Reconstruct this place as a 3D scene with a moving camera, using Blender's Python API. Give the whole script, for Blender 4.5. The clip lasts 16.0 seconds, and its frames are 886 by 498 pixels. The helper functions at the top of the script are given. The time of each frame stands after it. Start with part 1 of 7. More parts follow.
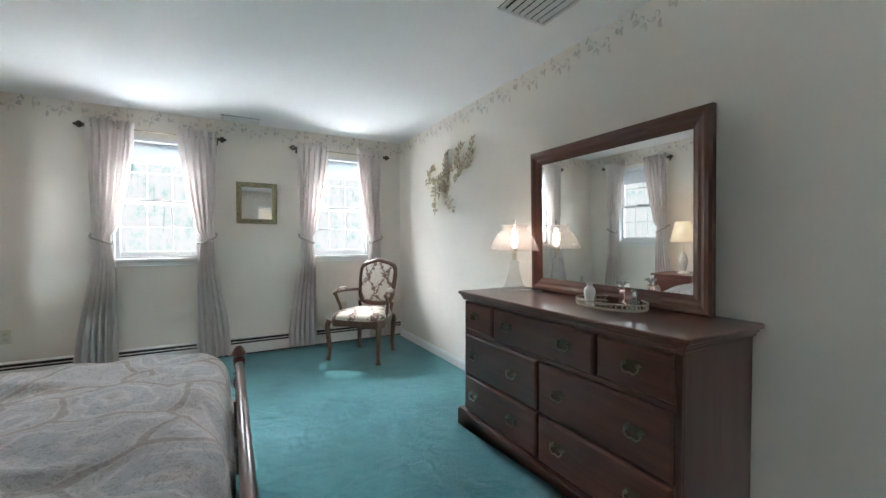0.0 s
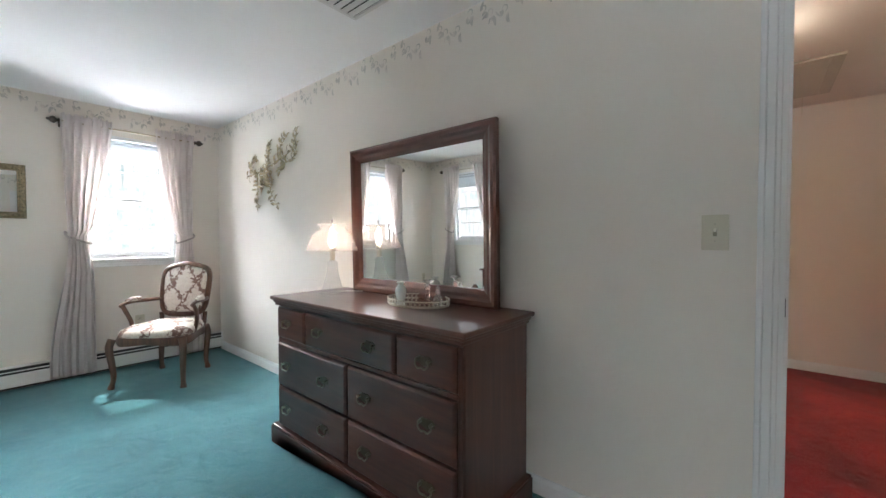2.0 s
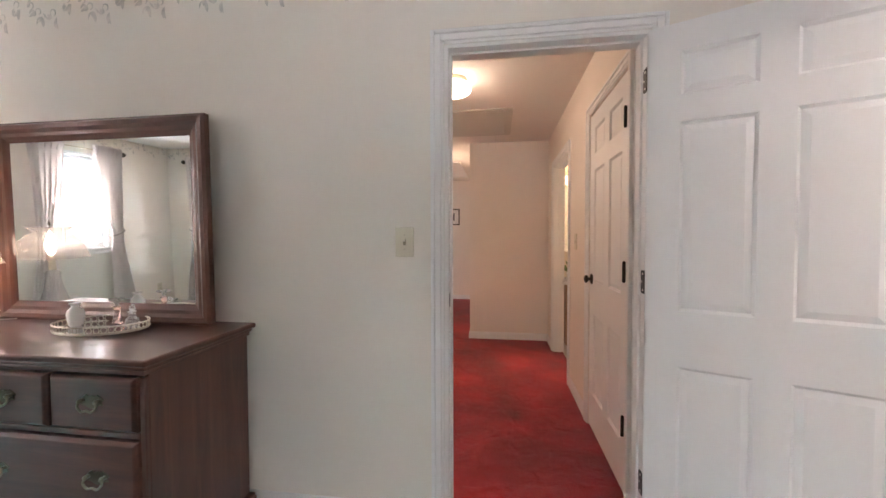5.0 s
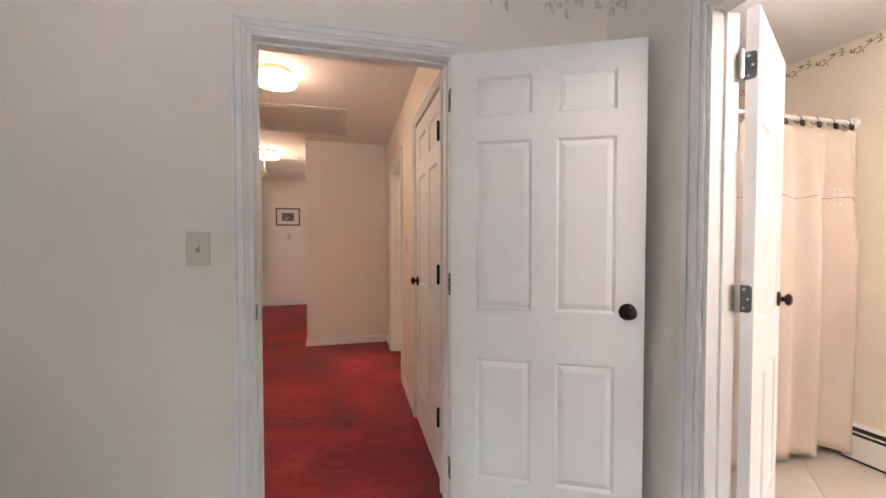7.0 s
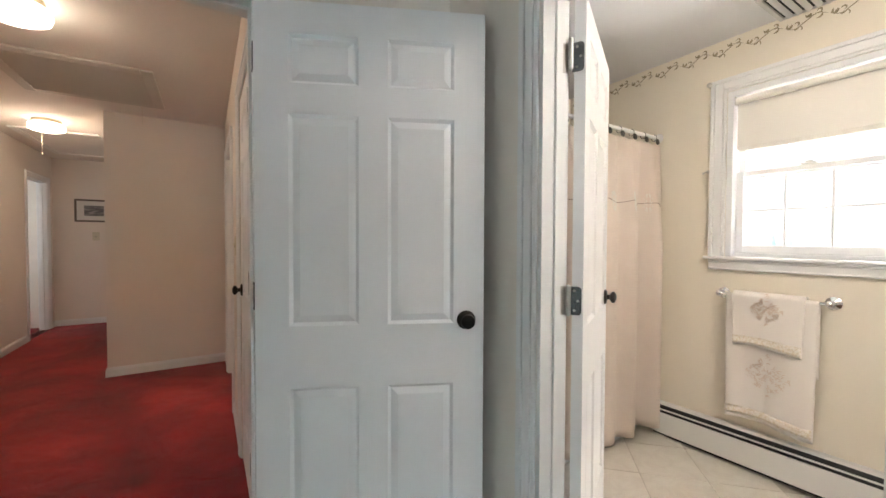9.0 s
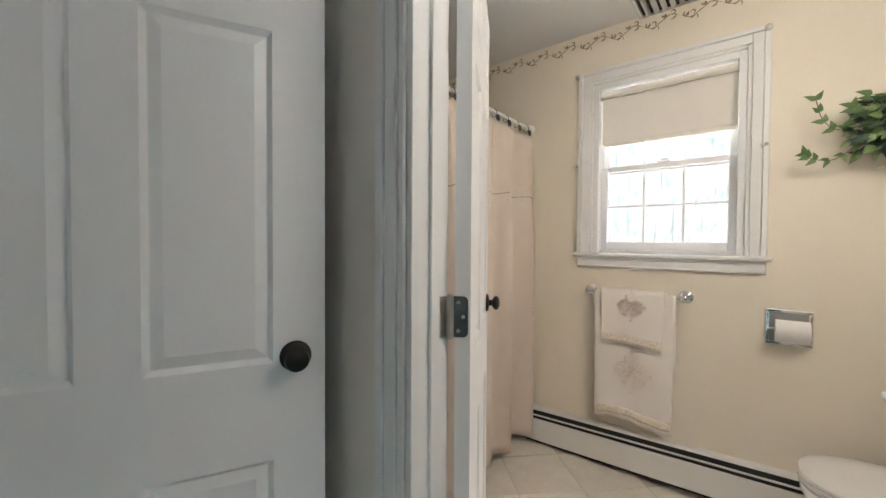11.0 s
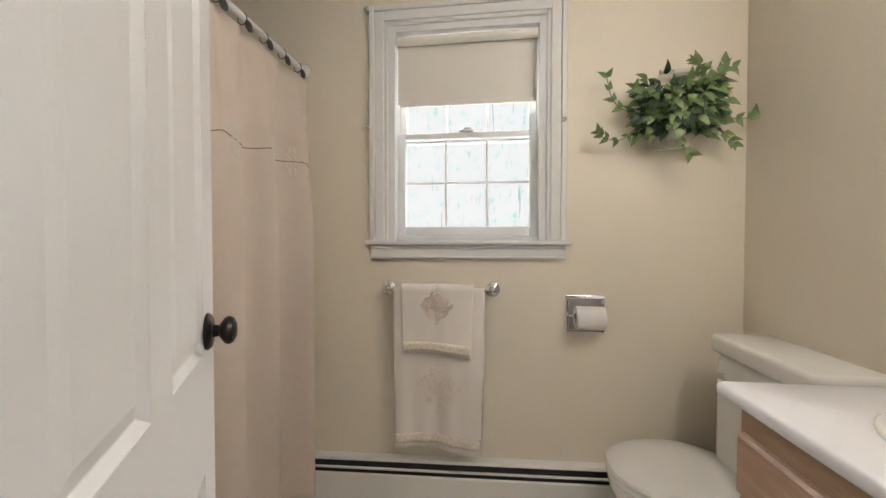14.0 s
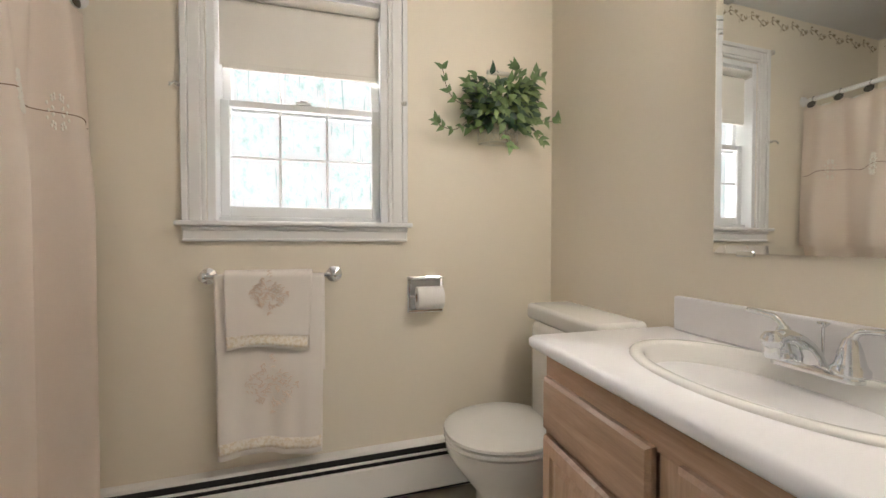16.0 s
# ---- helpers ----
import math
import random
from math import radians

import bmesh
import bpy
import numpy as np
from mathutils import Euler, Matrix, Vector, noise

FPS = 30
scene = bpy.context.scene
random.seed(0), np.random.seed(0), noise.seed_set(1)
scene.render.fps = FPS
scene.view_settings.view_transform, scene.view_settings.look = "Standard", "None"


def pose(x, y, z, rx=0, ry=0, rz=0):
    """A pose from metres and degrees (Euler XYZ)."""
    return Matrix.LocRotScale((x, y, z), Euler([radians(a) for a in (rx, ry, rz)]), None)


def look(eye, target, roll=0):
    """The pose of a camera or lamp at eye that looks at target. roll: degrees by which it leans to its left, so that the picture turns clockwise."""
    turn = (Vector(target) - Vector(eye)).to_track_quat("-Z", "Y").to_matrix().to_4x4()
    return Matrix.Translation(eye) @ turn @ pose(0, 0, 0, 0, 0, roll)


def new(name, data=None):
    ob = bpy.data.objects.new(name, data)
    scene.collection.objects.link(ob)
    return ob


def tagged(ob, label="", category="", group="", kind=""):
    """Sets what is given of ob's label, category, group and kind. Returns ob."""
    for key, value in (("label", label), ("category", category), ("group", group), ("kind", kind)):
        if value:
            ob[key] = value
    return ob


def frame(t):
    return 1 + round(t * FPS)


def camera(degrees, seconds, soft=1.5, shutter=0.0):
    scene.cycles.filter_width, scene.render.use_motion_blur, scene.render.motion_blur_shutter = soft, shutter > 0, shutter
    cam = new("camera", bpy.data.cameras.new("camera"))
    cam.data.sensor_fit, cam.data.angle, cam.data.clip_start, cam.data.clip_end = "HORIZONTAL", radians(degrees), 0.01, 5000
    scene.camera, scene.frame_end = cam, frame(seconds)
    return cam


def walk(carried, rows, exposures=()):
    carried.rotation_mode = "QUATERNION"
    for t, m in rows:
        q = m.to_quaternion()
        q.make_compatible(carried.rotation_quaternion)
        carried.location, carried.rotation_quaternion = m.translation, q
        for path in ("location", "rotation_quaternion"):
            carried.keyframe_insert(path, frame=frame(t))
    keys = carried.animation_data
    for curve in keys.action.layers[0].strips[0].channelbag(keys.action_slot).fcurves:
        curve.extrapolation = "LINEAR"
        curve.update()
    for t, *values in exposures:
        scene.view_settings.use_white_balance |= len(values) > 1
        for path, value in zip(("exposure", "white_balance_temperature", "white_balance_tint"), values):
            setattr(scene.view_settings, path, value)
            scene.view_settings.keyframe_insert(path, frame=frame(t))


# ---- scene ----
cam = camera(98.4, 16.0)

PATH = [
    (0, (0.034, 0.098, 1.195), (1.006, 1.845, 1.152), 0.0),
    (0.5, (0.128, 0.079, 1.204), (1.252, 1.732, 1.157), -0.1),
    (1, (0.201, 0.059, 1.207), (1.468, 1.606, 1.159), -0.1),
    (1.5, (0.238, 0.027, 1.207), (1.643, 1.449, 1.157), -0.1),
    (2, (0.262, -0.007, 1.203), (1.794, 1.276, 1.151), -0.1),
    (2.5, (0.276, -0.043, 1.204), (1.922, 1.091, 1.15), -0.1),
    (3, (0.291, -0.086, 1.216), (2.036, 0.891, 1.16), -0.0),
    (3.5, (0.303, -0.128, 1.226), (2.129, 0.686, 1.17), -0.0),
    (4, (0.312, -0.174, 1.229), (2.204, 0.473, 1.174), -0.1),
    (6.5, (0.333, -0.387, 1.262), (2.311, -0.675, 1.203), 0.0),
    (7, (0.333, -0.42, 1.263), (2.276, -0.892, 1.207), 0.0),
    (7.5, (0.36, -0.484, 1.26), (2.255, -1.12, 1.205), 0.0),
    (8, (0.407, -0.556, 1.257), (2.248, -1.337, 1.204), 0.1),
    (8.5, (0.453, -0.639, 1.252), (2.232, -1.553, 1.201), 0.1),
    (9, (0.52, -0.706, 1.253), (2.223, -1.755, 1.206), 0.2),
    (9.5, (0.607, -0.766, 1.257), (2.217, -1.953, 1.21), 0.1),
    (10, (0.695, -0.836, 1.235), (2.189, -2.164, 1.188), 0.1),
    (12.5, (0.996, -1.358, 1.22), (1.849, -3.166, 1.182), 0.3),
    (13, (1.045, -1.454, 1.204), (1.72, -3.337, 1.163), 0.1),
    (13.5, (1.079, -1.545, 1.181), (1.553, -3.488, 1.14), 0.1),
    (14, (1.088, -1.601, 1.164), (1.347, -3.584, 1.121), -0.0),
    (14.5, (1.087, -1.629, 1.142), (1.139, -3.628, 1.094), -0.1),
    (15, (1.078, -1.644, 1.123), (0.932, -3.637, 1.067), -0.1),
    (15.5, (1.065, -1.644, 1.093), (0.739, -3.617, 1.055), -0.0),
    (16, (1.043, -1.632, 1.087), (0.548, -3.57, 1.049), -0.0),
]
walk(cam, [(t, look(eye, target, roll)) for t, eye, target, roll in PATH],
     exposures=[(0, 0.26, 6300, 9), (1, 0.36, 6380, 10), (2, 0.50, 6450, 14), (3, 0.70, 6700, 18), (4, 0.92, 6950, 22), (6.5, 1.04, 7050, 24), (8, 0.86, 6900, 18), (9, 0.56, 6550, 11), (10, 0.32, 6500, 10), (12.5, -0.22, 6500, 10), (14.5, -0.16, 6500, 10), (16, -0.06, 6500, 10)])

# ---- world, sun and large lights ----
SUN_ELEV, SUN_AZ = 57.0, 8.0      # degrees above the horizon; degrees east of +y
scene.view_settings.exposure = 0.0
world = bpy.data.worlds.new("world")
scene.world = world
world.use_nodes = True
wn = world.node_tree.nodes
sky = wn.new("ShaderNodeTexSky")
sky.sky_type, sky.sun_disc = "NISHITA", False
sky.sun_elevation, sky.sun_rotation = radians(SUN_ELEV), radians(SUN_AZ)
world.node_tree.links.new(sky.outputs[0], wn["Background"].inputs[0])
wn["Background"].inputs[1].default_value = 0.12


def lamp(name, kind, m, energy, color, size=0.1, size_y=None, spread=None, label=""):
    d = bpy.data.lights.new(name, kind)
    d.energy, d.color = energy, color
    if kind == "AREA":
        d.shape, d.size, d.size_y = "RECTANGLE", size, size_y or size
        if spread:
            d.spread = radians(spread)
    elif kind == "SUN":
        d.angle = radians(0.6)
    else:
        d.shadow_soft_size = size
    ob = new(name, d)
    ob.matrix_world = m
    return ob


SUN_DIR = Vector((math.sin(radians(SUN_AZ)) * math.cos(radians(SUN_ELEV)), math.cos(radians(SUN_AZ)) * math.cos(radians(SUN_ELEV)), math.sin(radians(SUN_ELEV))))
lamp("sun", "SUN", look(SUN_DIR * 30, (0, 0, 0)), 5.0, (1.0, 0.95, 0.86))
DAY = (0.89, 0.945, 1.0)


# stand-in lamps outdoors: open sky above, sunlit ground below each window's line of sight
lamp("daylight_stand_in", "AREA", look((0.3, 6.95, 3.15), (0.3, 4.6, 1.5)), 2150, DAY, 4.6, 1.5)
lamp("daylight_stand_in", "AREA", look((0.3, 5.65, 0.42), (0.3, 4.6, 1.75)), 540, DAY, 4.6, 0.95)
lamp("daylight_stand_in", "AREA", look((0.3, 5.14, 0.50), (0.3, 4.6, 1.75)), 300, DAY, 4.6, 0.6)
lamp("daylight_stand_in", "AREA", look((-4.2, 3.72, 3.15), (-1.85, 3.72, 1.5)), 120, DAY, 2.2, 1.5)
lamp("daylight_stand_in", "AREA", look((-4.2, 3.72, 0.05), (-1.85, 3.72, 1.5)), 90, DAY, 2.2, 1.6)
# lamps of the unseen west window, added to brighten the room's south end
lamp("daylight_stand_in", "AREA", look((-4.2, -0.55, 3.0), (-1.85, -0.55, 1.6)), 250, DAY, 2.2, 1.7)
lamp("daylight_stand_in", "AREA", look((-4.2, -0.55, 0.4), (-1.85, -0.55, 1.5)), 235, DAY, 2.2, 1.6)
lamp("daylight_stand_in", "AREA", look((1.2, -4.9, 3.05), (1.2, -3.3, 1.45)), 285, (1.0, 0.97, 0.95), 2.0, 1.2)
lamp("daylight_stand_in", "AREA", look((1.2, -4.9, 0.10), (1.2, -3.3, 1.45)), 205, (1.0, 0.97, 0.95), 2.0, 1.2)
lamp("vanity_lamp_light", "AREA", look((0.20, -2.02, 2.12), (1.4, -2.40, 1.30)), 12.5, (1.0, 0.91, 0.82), 0.6, 0.10)
WARM = (1.0, 0.77, 0.56)
lamp("hall_lamp_light", "POINT", pose(3.13, 0.06, 2.24), 4.4, WARM, 0.10)
lamp("hall_lamp_light", "POINT", pose(5.68, 0.6, 2.24), 8, WARM, 0.10)
lamp("table_lamp_light", "POINT", pose(1.615, 2.005, 1.207), 4.0, (1.0, 0.87, 0.74), 0.02)
lamp("table_lamp_light", "POINT", pose(-1.62, 2.95, 1.25), 3.0, (1.0, 0.72, 0.45), 0.03)
lamp("vanity_lamp_light", "POINT", pose(4.80, -1.35, 2.0), 15, (1.0, 0.82, 0.6), 0.05)
# no window stands here: lamp added to brighten the far room
lamp("daylight_stand_in", "AREA", look((7.3, 2.45, 1.5), (7.4, 0.8, 1.0)), 10, (0.85, 0.93, 1.0), 0.8, 1.0)

# ---- materials ----
def mat(name, color, rough=0.6, metal=0.0, spec=0.5):
    m = bpy.data.materials.new(name)
    m.use_nodes = True
    b = m.node_tree.nodes["Principled BSDF"]
    b.inputs["Base Color"].default_value = (*color, 1)
    b.inputs["Roughness"].default_value, b.inputs["Metallic"].default_value = rough, metal
    b.inputs["Specular IOR Level"].default_value = spec
    return m


def nodes_of(m):
    t = m.node_tree
    return t, t.nodes, t.links, t.nodes["Principled BSDF"]


def coords(m, stretch=(1, 1, 1), space="Object"):
    t, n, l, b = nodes_of(m)
    c, mp = n.new("ShaderNodeTexCoord"), n.new("ShaderNodeMapping")
    mp.inputs["Scale"].default_value = stretch
    l.new(c.outputs[space], mp.inputs[0])
    return mp.outputs[0]


def noisy(m, scale, detail=4.0, stretch=(1, 1, 1), rough=0.55, distortion=0.0):
    t, n, l, b = nodes_of(m)
    x = n.new("ShaderNodeTexNoise")
    x.inputs["Scale"].default_value, x.inputs["Detail"].default_value, x.inputs["Roughness"].default_value = scale, detail, rough
    x.inputs["Distortion"].default_value = distortion
    l.new(coords(m, stretch), x.inputs["Vector"])
    return x.outputs["Fac"]


def ramp(m, fac, stops, ease="LINEAR"):
    t, n, l, b = nodes_of(m)
    r = n.new("ShaderNodeValToRGB")
    r.color_ramp.interpolation = ease
    e = r.color_ramp.elements
    while len(e) < len(stops):
        e.new(0.5)
    for el, (p, c) in zip(e, stops):
        el.position, el.color = p, (*c, 1) if len(c) == 3 else c
    l.new(fac, r.inputs[0])
    return r.outputs[0]


def mix(m, a, b_, fac, mode="MIX"):
    t, n, l, b = nodes_of(m)
    x = n.new("ShaderNodeMix")
    x.data_type, x.blend_type = "RGBA", mode
    for sock, v in ((x.inputs[0], fac), (x.inputs[6], a), (x.inputs[7], b_)):
        if isinstance(v, (int, float)):
            sock.default_value = v
        elif isinstance(v, tuple):
            sock.default_value = (*v, 1)
        else:
            l.new(v, sock)
    return x.outputs[2]


def colour(m, out):
    m.node_tree.links.new(out, nodes_of(m)[3].inputs["Base Color"])


def bump(m, fac, strength, distance=0.01):
    t, n, l, b = nodes_of(m)
    x = n.new("ShaderNodeBump")
    x.inputs["Strength"].default_value, x.inputs["Distance"].default_value = strength, distance
    l.new(fac, x.inputs["Height"])
    if b.inputs["Normal"].links:
        l.new(b.inputs["Normal"].links[0].from_socket, x.inputs["Normal"])
    l.new(x.outputs[0], b.inputs["Normal"])


def painted(name, c, rough=0.6, tex=0.06, vary=0.05, grain=220):
    m = mat(name, c, rough, 0, 0.35)
    d = tuple(v * (1 - vary) for v in c)
    colour(m, ramp(m, noisy(m, 1.3, 5), [(0.3, d), (0.7, c)]))
    bump(m, noisy(m, grain, 3), tex, 0.002)
    bump(m, noisy(m, 14, 2), 0.03, 0.004)
    return m


def carpet(name, a, b_, c, clump):
    m = mat(name, b_, 0.95, 0, 0.1)
    base = ramp(m, noisy(m, clump, 6, rough=0.65, distortion=0.6), [(0.30, a), (0.52, b_), (0.72, c)])
    fine = ramp(m, noisy(m, 240, 3), [(0.25, (0.45, 0.45, 0.45)), (0.75, (1.0, 1.0, 1.0))])
    colour(m, mix(m, base, fine, 0.6, "MULTIPLY"))
    bump(m, noisy(m, 190, 3), 0.8, 0.012)
    bump(m, noisy(m, 9, 4, distortion=0.8), 0.5, 0.03)
    nodes_of(m)[3].inputs["Sheen Weight"].default_value = 0.25
    return m


def wood(name, dark, mid, light, rough=0.35, grain_axis="z", scale=3.0, coat=0.0):
    m = mat(name, mid, rough)
    st = {"x": (0.7, 9, 9), "y": (9, 0.7, 9), "z": (9, 9, 0.7)}[grain_axis]
    g = noisy(m, scale, 6, st, 0.6, 0.9)
    f = noisy(m, scale * 14, 3, st, 0.5)
    base = ramp(m, g, [(0.28, dark), (0.5, mid), (0.74, light)])
    colour(m, mix(m, base, ramp(m, f, [(0.3, (0.72, 0.72, 0.72)), (0.7, (1, 1, 1))]), 0.5, "MULTIPLY"))
    bump(m, f, 0.015, 0.002)
    nodes_of(m)[3].inputs["Coat Weight"].default_value = coat
    nodes_of(m)[3].inputs["Coat Roughness"].default_value = 0.07
    return m


def fabric(name, a, b_, rough=0.9, weave=420):
    m = mat(name, a, rough, 0, 0.15)
    colour(m, ramp(m, noisy(m, 3.5, 5), [(0.3, a), (0.7, b_)]))
    bump(m, noisy(m, weave, 2), 0.25, 0.002)
    nodes_of(m)[3].inputs["Sheen Weight"].default_value = 0.2
    return m


def glass(name, tint=(1, 1, 1), rough=0.0, ior=1.45):
    m = mat(name, tint, rough)
    b = nodes_of(m)[3]
    b.inputs["Transmission Weight"].default_value, b.inputs["IOR"].default_value = 1.0, ior
    return m


def glow(name, c, strength):
    m = mat(name, c, 0.5)
    b = nodes_of(m)[3]
    b.inputs["Emission Color"].default_value, b.inputs["Emission Strength"].default_value = (*c, 1), strength
    return m


WALL_BED = painted("bedroom_wall_paint", (0.82, 0.77, 0.70), 0.62)
WALL_HALL = painted("hall_wall_paint", (0.80, 0.73, 0.66), 0.6)
WALL_BATH = painted("bathroom_wall_paint", (0.82, 0.755, 0.635), 0.5)
CEIL = painted("ceiling_paint", (0.80, 0.80, 0.80), 0.8, 0.12, 0.04, 120)
CEIL_HALL = painted("hall_ceiling_texture", (0.80, 0.76, 0.72), 0.85, 0.9, 0.06, 60)
WHITE = painted("white_trim_paint", (0.80, 0.80, 0.79), 0.38, 0.03, 0.04, 90)
DOORWHITE = painted("white_door_paint", (0.80, 0.80, 0.80), 0.36, 0.04, 0.03, 60)
TEAL = carpet("teal_carpet", (0.034, 0.165, 0.188), (0.054, 0.222, 0.246), (0.088, 0.285, 0.305), 2.2)
RED = carpet("red_carpet", (0.145, 0.0015, 0.005), (0.33, 0.0045, 0.013), (0.60, 0.026, 0.032), 1.5)
TILE = mat("floor_tile", (0.72, 0.66, 0.56), 0.3)
colour(TILE, ramp(TILE, noisy(TILE, 6, 6, rough=0.65, distortion=1.2), [(0.35, (0.69, 0.64, 0.56)), (0.6, (0.77, 0.73, 0.65)), (0.8, (0.80, 0.76, 0.69))]))
GROUT = painted("tile_grout", (0.58, 0.53, 0.46), 0.9, 0.2)
VINYL = painted("window_vinyl", (0.80, 0.81, 0.82), 0.3, 0.01, 0.02)
HEATER = painted("heater_enamel", (0.80, 0.79, 0.76), 0.35, 0.02, 0.03)
BLACK = mat("black_slot", (0.012, 0.012, 0.012), 0.6)
PANE = glass("window_glass", (1, 1, 1), 0.0, 1.1)
MIRROR = mat("mirror_silver", (0.90, 0.92, 0.91), 0.015, 1.0)
DARKMETAL = mat("oil_rubbed_bronze", (0.03, 0.026, 0.024), 0.32, 0.9)
NICKEL = mat("satin_nickel", (0.62, 0.60, 0.56), 0.3, 1.0)
# darker than nickel: the door hinge leaf's dark reflection is put into the colour
STEEL = mat("dimmed_hinge_metal", (0.27, 0.27, 0.275), 0.26, 1.0)
CHROME = mat("chrome", (0.74, 0.76, 0.78), 0.05, 1.0)
IVORY = mat("ivory_plastic", (0.62, 0.58, 0.46), 0.4)

# ---- mesh helpers ----
def link(name, bm, material, smooth=False, angle=40):
    me = bpy.data.meshes.new(name)
    bmesh.ops.recalc_face_normals(bm, faces=bm.faces)
    bm.to_mesh(me)
    bm.free()
    for m in (material if isinstance(material, (list, tuple)) else [material]):
        me.materials.append(m)
    if smooth:
        me.polygons.foreach_set("use_smooth", [True] * len(me.polygons))
        me.set_sharp_from_angle(angle=radians(angle))
    return new(name, me)


def part(name, bm, material, parent, label="", smooth=False, angle=40):
    """One mesh under a thing or a part, in the parent's own coordinates."""
    ob = link(name, bm, material, smooth, angle)
    ob.parent = parent
    if label:
        ob["label"] = label
    return ob


def thing(name, m, label, category, group=""):
    ob = new(name)
    ob.empty_display_size = 0.1
    ob.matrix_world = m
    return tagged(ob, label, category, group)


def structure(name, bm, material, label="", category="", smooth=False):
    return tagged(link(name, bm, material, smooth), label, category, "", "structure")


def box(bm, x0, x1, y0, y1, z0, z1, bev=0.0, seg=2, m=None):
    r = bmesh.ops.create_cube(bm, size=1)
    vs = r["verts"]
    for v in vs:
        v.co = Vector(((x0 + x1) / 2 + v.co.x * (x1 - x0), (y0 + y1) / 2 + v.co.y * (y1 - y0), (z0 + z1) / 2 + v.co.z * (z1 - z0)))
        if m is not None:
            v.co = m @ v.co
    if bev:
        es = list({e for v in vs for e in v.link_edges})
        bmesh.ops.bevel(bm, geom=es, offset=bev, segments=seg, affect="EDGES", profile=0.5)
    return vs


def lathe(bm, prof, seg=24, m=None, squash=1.0, wave=None):
    """A turned shape round z from (radius, height) pairs. wave(angle, k) scales the radius."""
    rings = []
    for k, (r, z) in enumerate(prof):
        ring = []
        for i in range(seg):
            a = 2 * math.pi * i / seg
            q = r * (wave(a, k) if wave else 1)
            v = Vector((q * math.cos(a), q * squash * math.sin(a), z))
            ring.append(bm.verts.new(m @ v if m is not None else v))
        rings.append(ring)
    for a, b in zip(rings, rings[1:]):
        for i in range(seg):
            bm.faces.new((a[i], a[(i + 1) % seg], b[(i + 1) % seg], b[i]))
    if prof[0][0] > 1e-6:
        bm.faces.new(list(reversed(rings[0])))
    if prof[-1][0] > 1e-6:
        bm.faces.new(rings[-1])
    return rings


def tube(bm, pts, r, seg=8, caps=True):
    """A tube along points; r is a radius or one radius a point."""
    pts = [Vector(p) for p in pts]
    rs = r if isinstance(r, (list, tuple)) else [r] * len(pts)
    rings, prev = [], None
    for k, p in enumerate(pts):
        t = (pts[min(k + 1, len(pts) - 1)] - pts[max(k - 1, 0)]).normalized()
        if prev is None:
            up = Vector((0, 0, 1)) if abs(t.z) < 0.9 else Vector((1, 0, 0))
            side = t.cross(up).normalized()
        else:
            side = (prev - t * prev.dot(t)).normalized()
        prev = side
        other = t.cross(side)
        rings.append([bm.verts.new(p + rs[k] * (math.cos(2 * math.pi * i / seg) * side + math.sin(2 * math.pi * i / seg) * other)) for i in range(seg)])
    for a, b in zip(rings, rings[1:]):
        for i in range(seg):
            bm.faces.new((a[i], a[(i + 1) % seg], b[(i + 1) % seg], b[i]))
    if caps:
        bm.faces.new(list(reversed(rings[0])))
        bm.faces.new(rings[-1])


def sheet(bm, f, nu, nv, closed_u=False):
    """A grid of quads through f(u, v), u and v from 0 to 1."""
    g = [[bm.verts.new(f(i / (nu if closed_u else nu - 1), j / (nv - 1))) for j in range(nv)] for i in range(nu)]
    for i in range(nu if closed_u else nu - 1):
        for j in range(nv - 1):
            a, b = g[i], g[(i + 1) % nu]
            bm.faces.new((a[j], b[j], b[j + 1], a[j + 1]))
    return g


def spline(pts, n=8):
    """Points on a smooth curve through pts."""
    p = [Vector(q) for q in pts]
    p = [2 * p[0] - p[1], *p, 2 * p[-1] - p[-2]]
    out = []
    for k in range(1, len(p) - 2):
        a, b, c, d = p[k - 1 : k + 3]
        for i in range(n):
            t = i / n
            out.append(0.5 * (2 * b + (c - a) * t + (2 * a - 5 * b + 4 * c - d) * t * t + (3 * b - a - 3 * c + d) * t**3))
    return [*out, p[-2]]


def wall(name, axis, c0, c1, a0, a1, z0, z1, material, holes=(), label=""):
    """A wall with its thickness from c0 to c1 across the axis, along the other from a0 to a1, with holes (a, a, z, z)."""
    bm = bmesh.new()
    As = sorted({a0, a1, *(h[0] for h in holes), *(h[1] for h in holes)})
    for p, q in zip(As, As[1:]):
        zs = [(z0, z1)]
        for h in holes:
            if h[0] <= p and q <= h[1]:
                zs = [s for lo, hi in zs for s in ((lo, min(hi, h[2])), (max(lo, h[3]), hi)) if s[1] - s[0] > 1e-4]
        for lo, hi in zs:
            if axis == "x":
                box(bm, c0, c1, p, q, lo, hi)
            else:
                box(bm, p, q, c0, c1, lo, hi)
    bmesh.ops.remove_doubles(bm, verts=bm.verts, dist=1e-4)
    return structure(name, bm, material, label, "wall")


def profile_strip(bm, p0, p1, out, prof):
    """A moulding from p0 to p1: prof holds (distance along out, height) pairs."""
    out = Vector(out)
    rows = [[bm.verts.new(Vector(p) + out * o + Vector((0, 0, z))) for o, z in prof] for p in (p0, p1)]
    n = len(prof)
    for i in range(n):
        bm.faces.new((rows[0][i], rows[0][(i + 1) % n], rows[1][(i + 1) % n], rows[1][i]))
    bm.faces.new(rows[0])
    bm.faces.new(list(reversed(rows[1])))


BASE_PROF = ((0, 0), (0.013, 0), (0.013, 0.062), (0.009, 0.072), (0.006, 0.082), (0, 0.085))


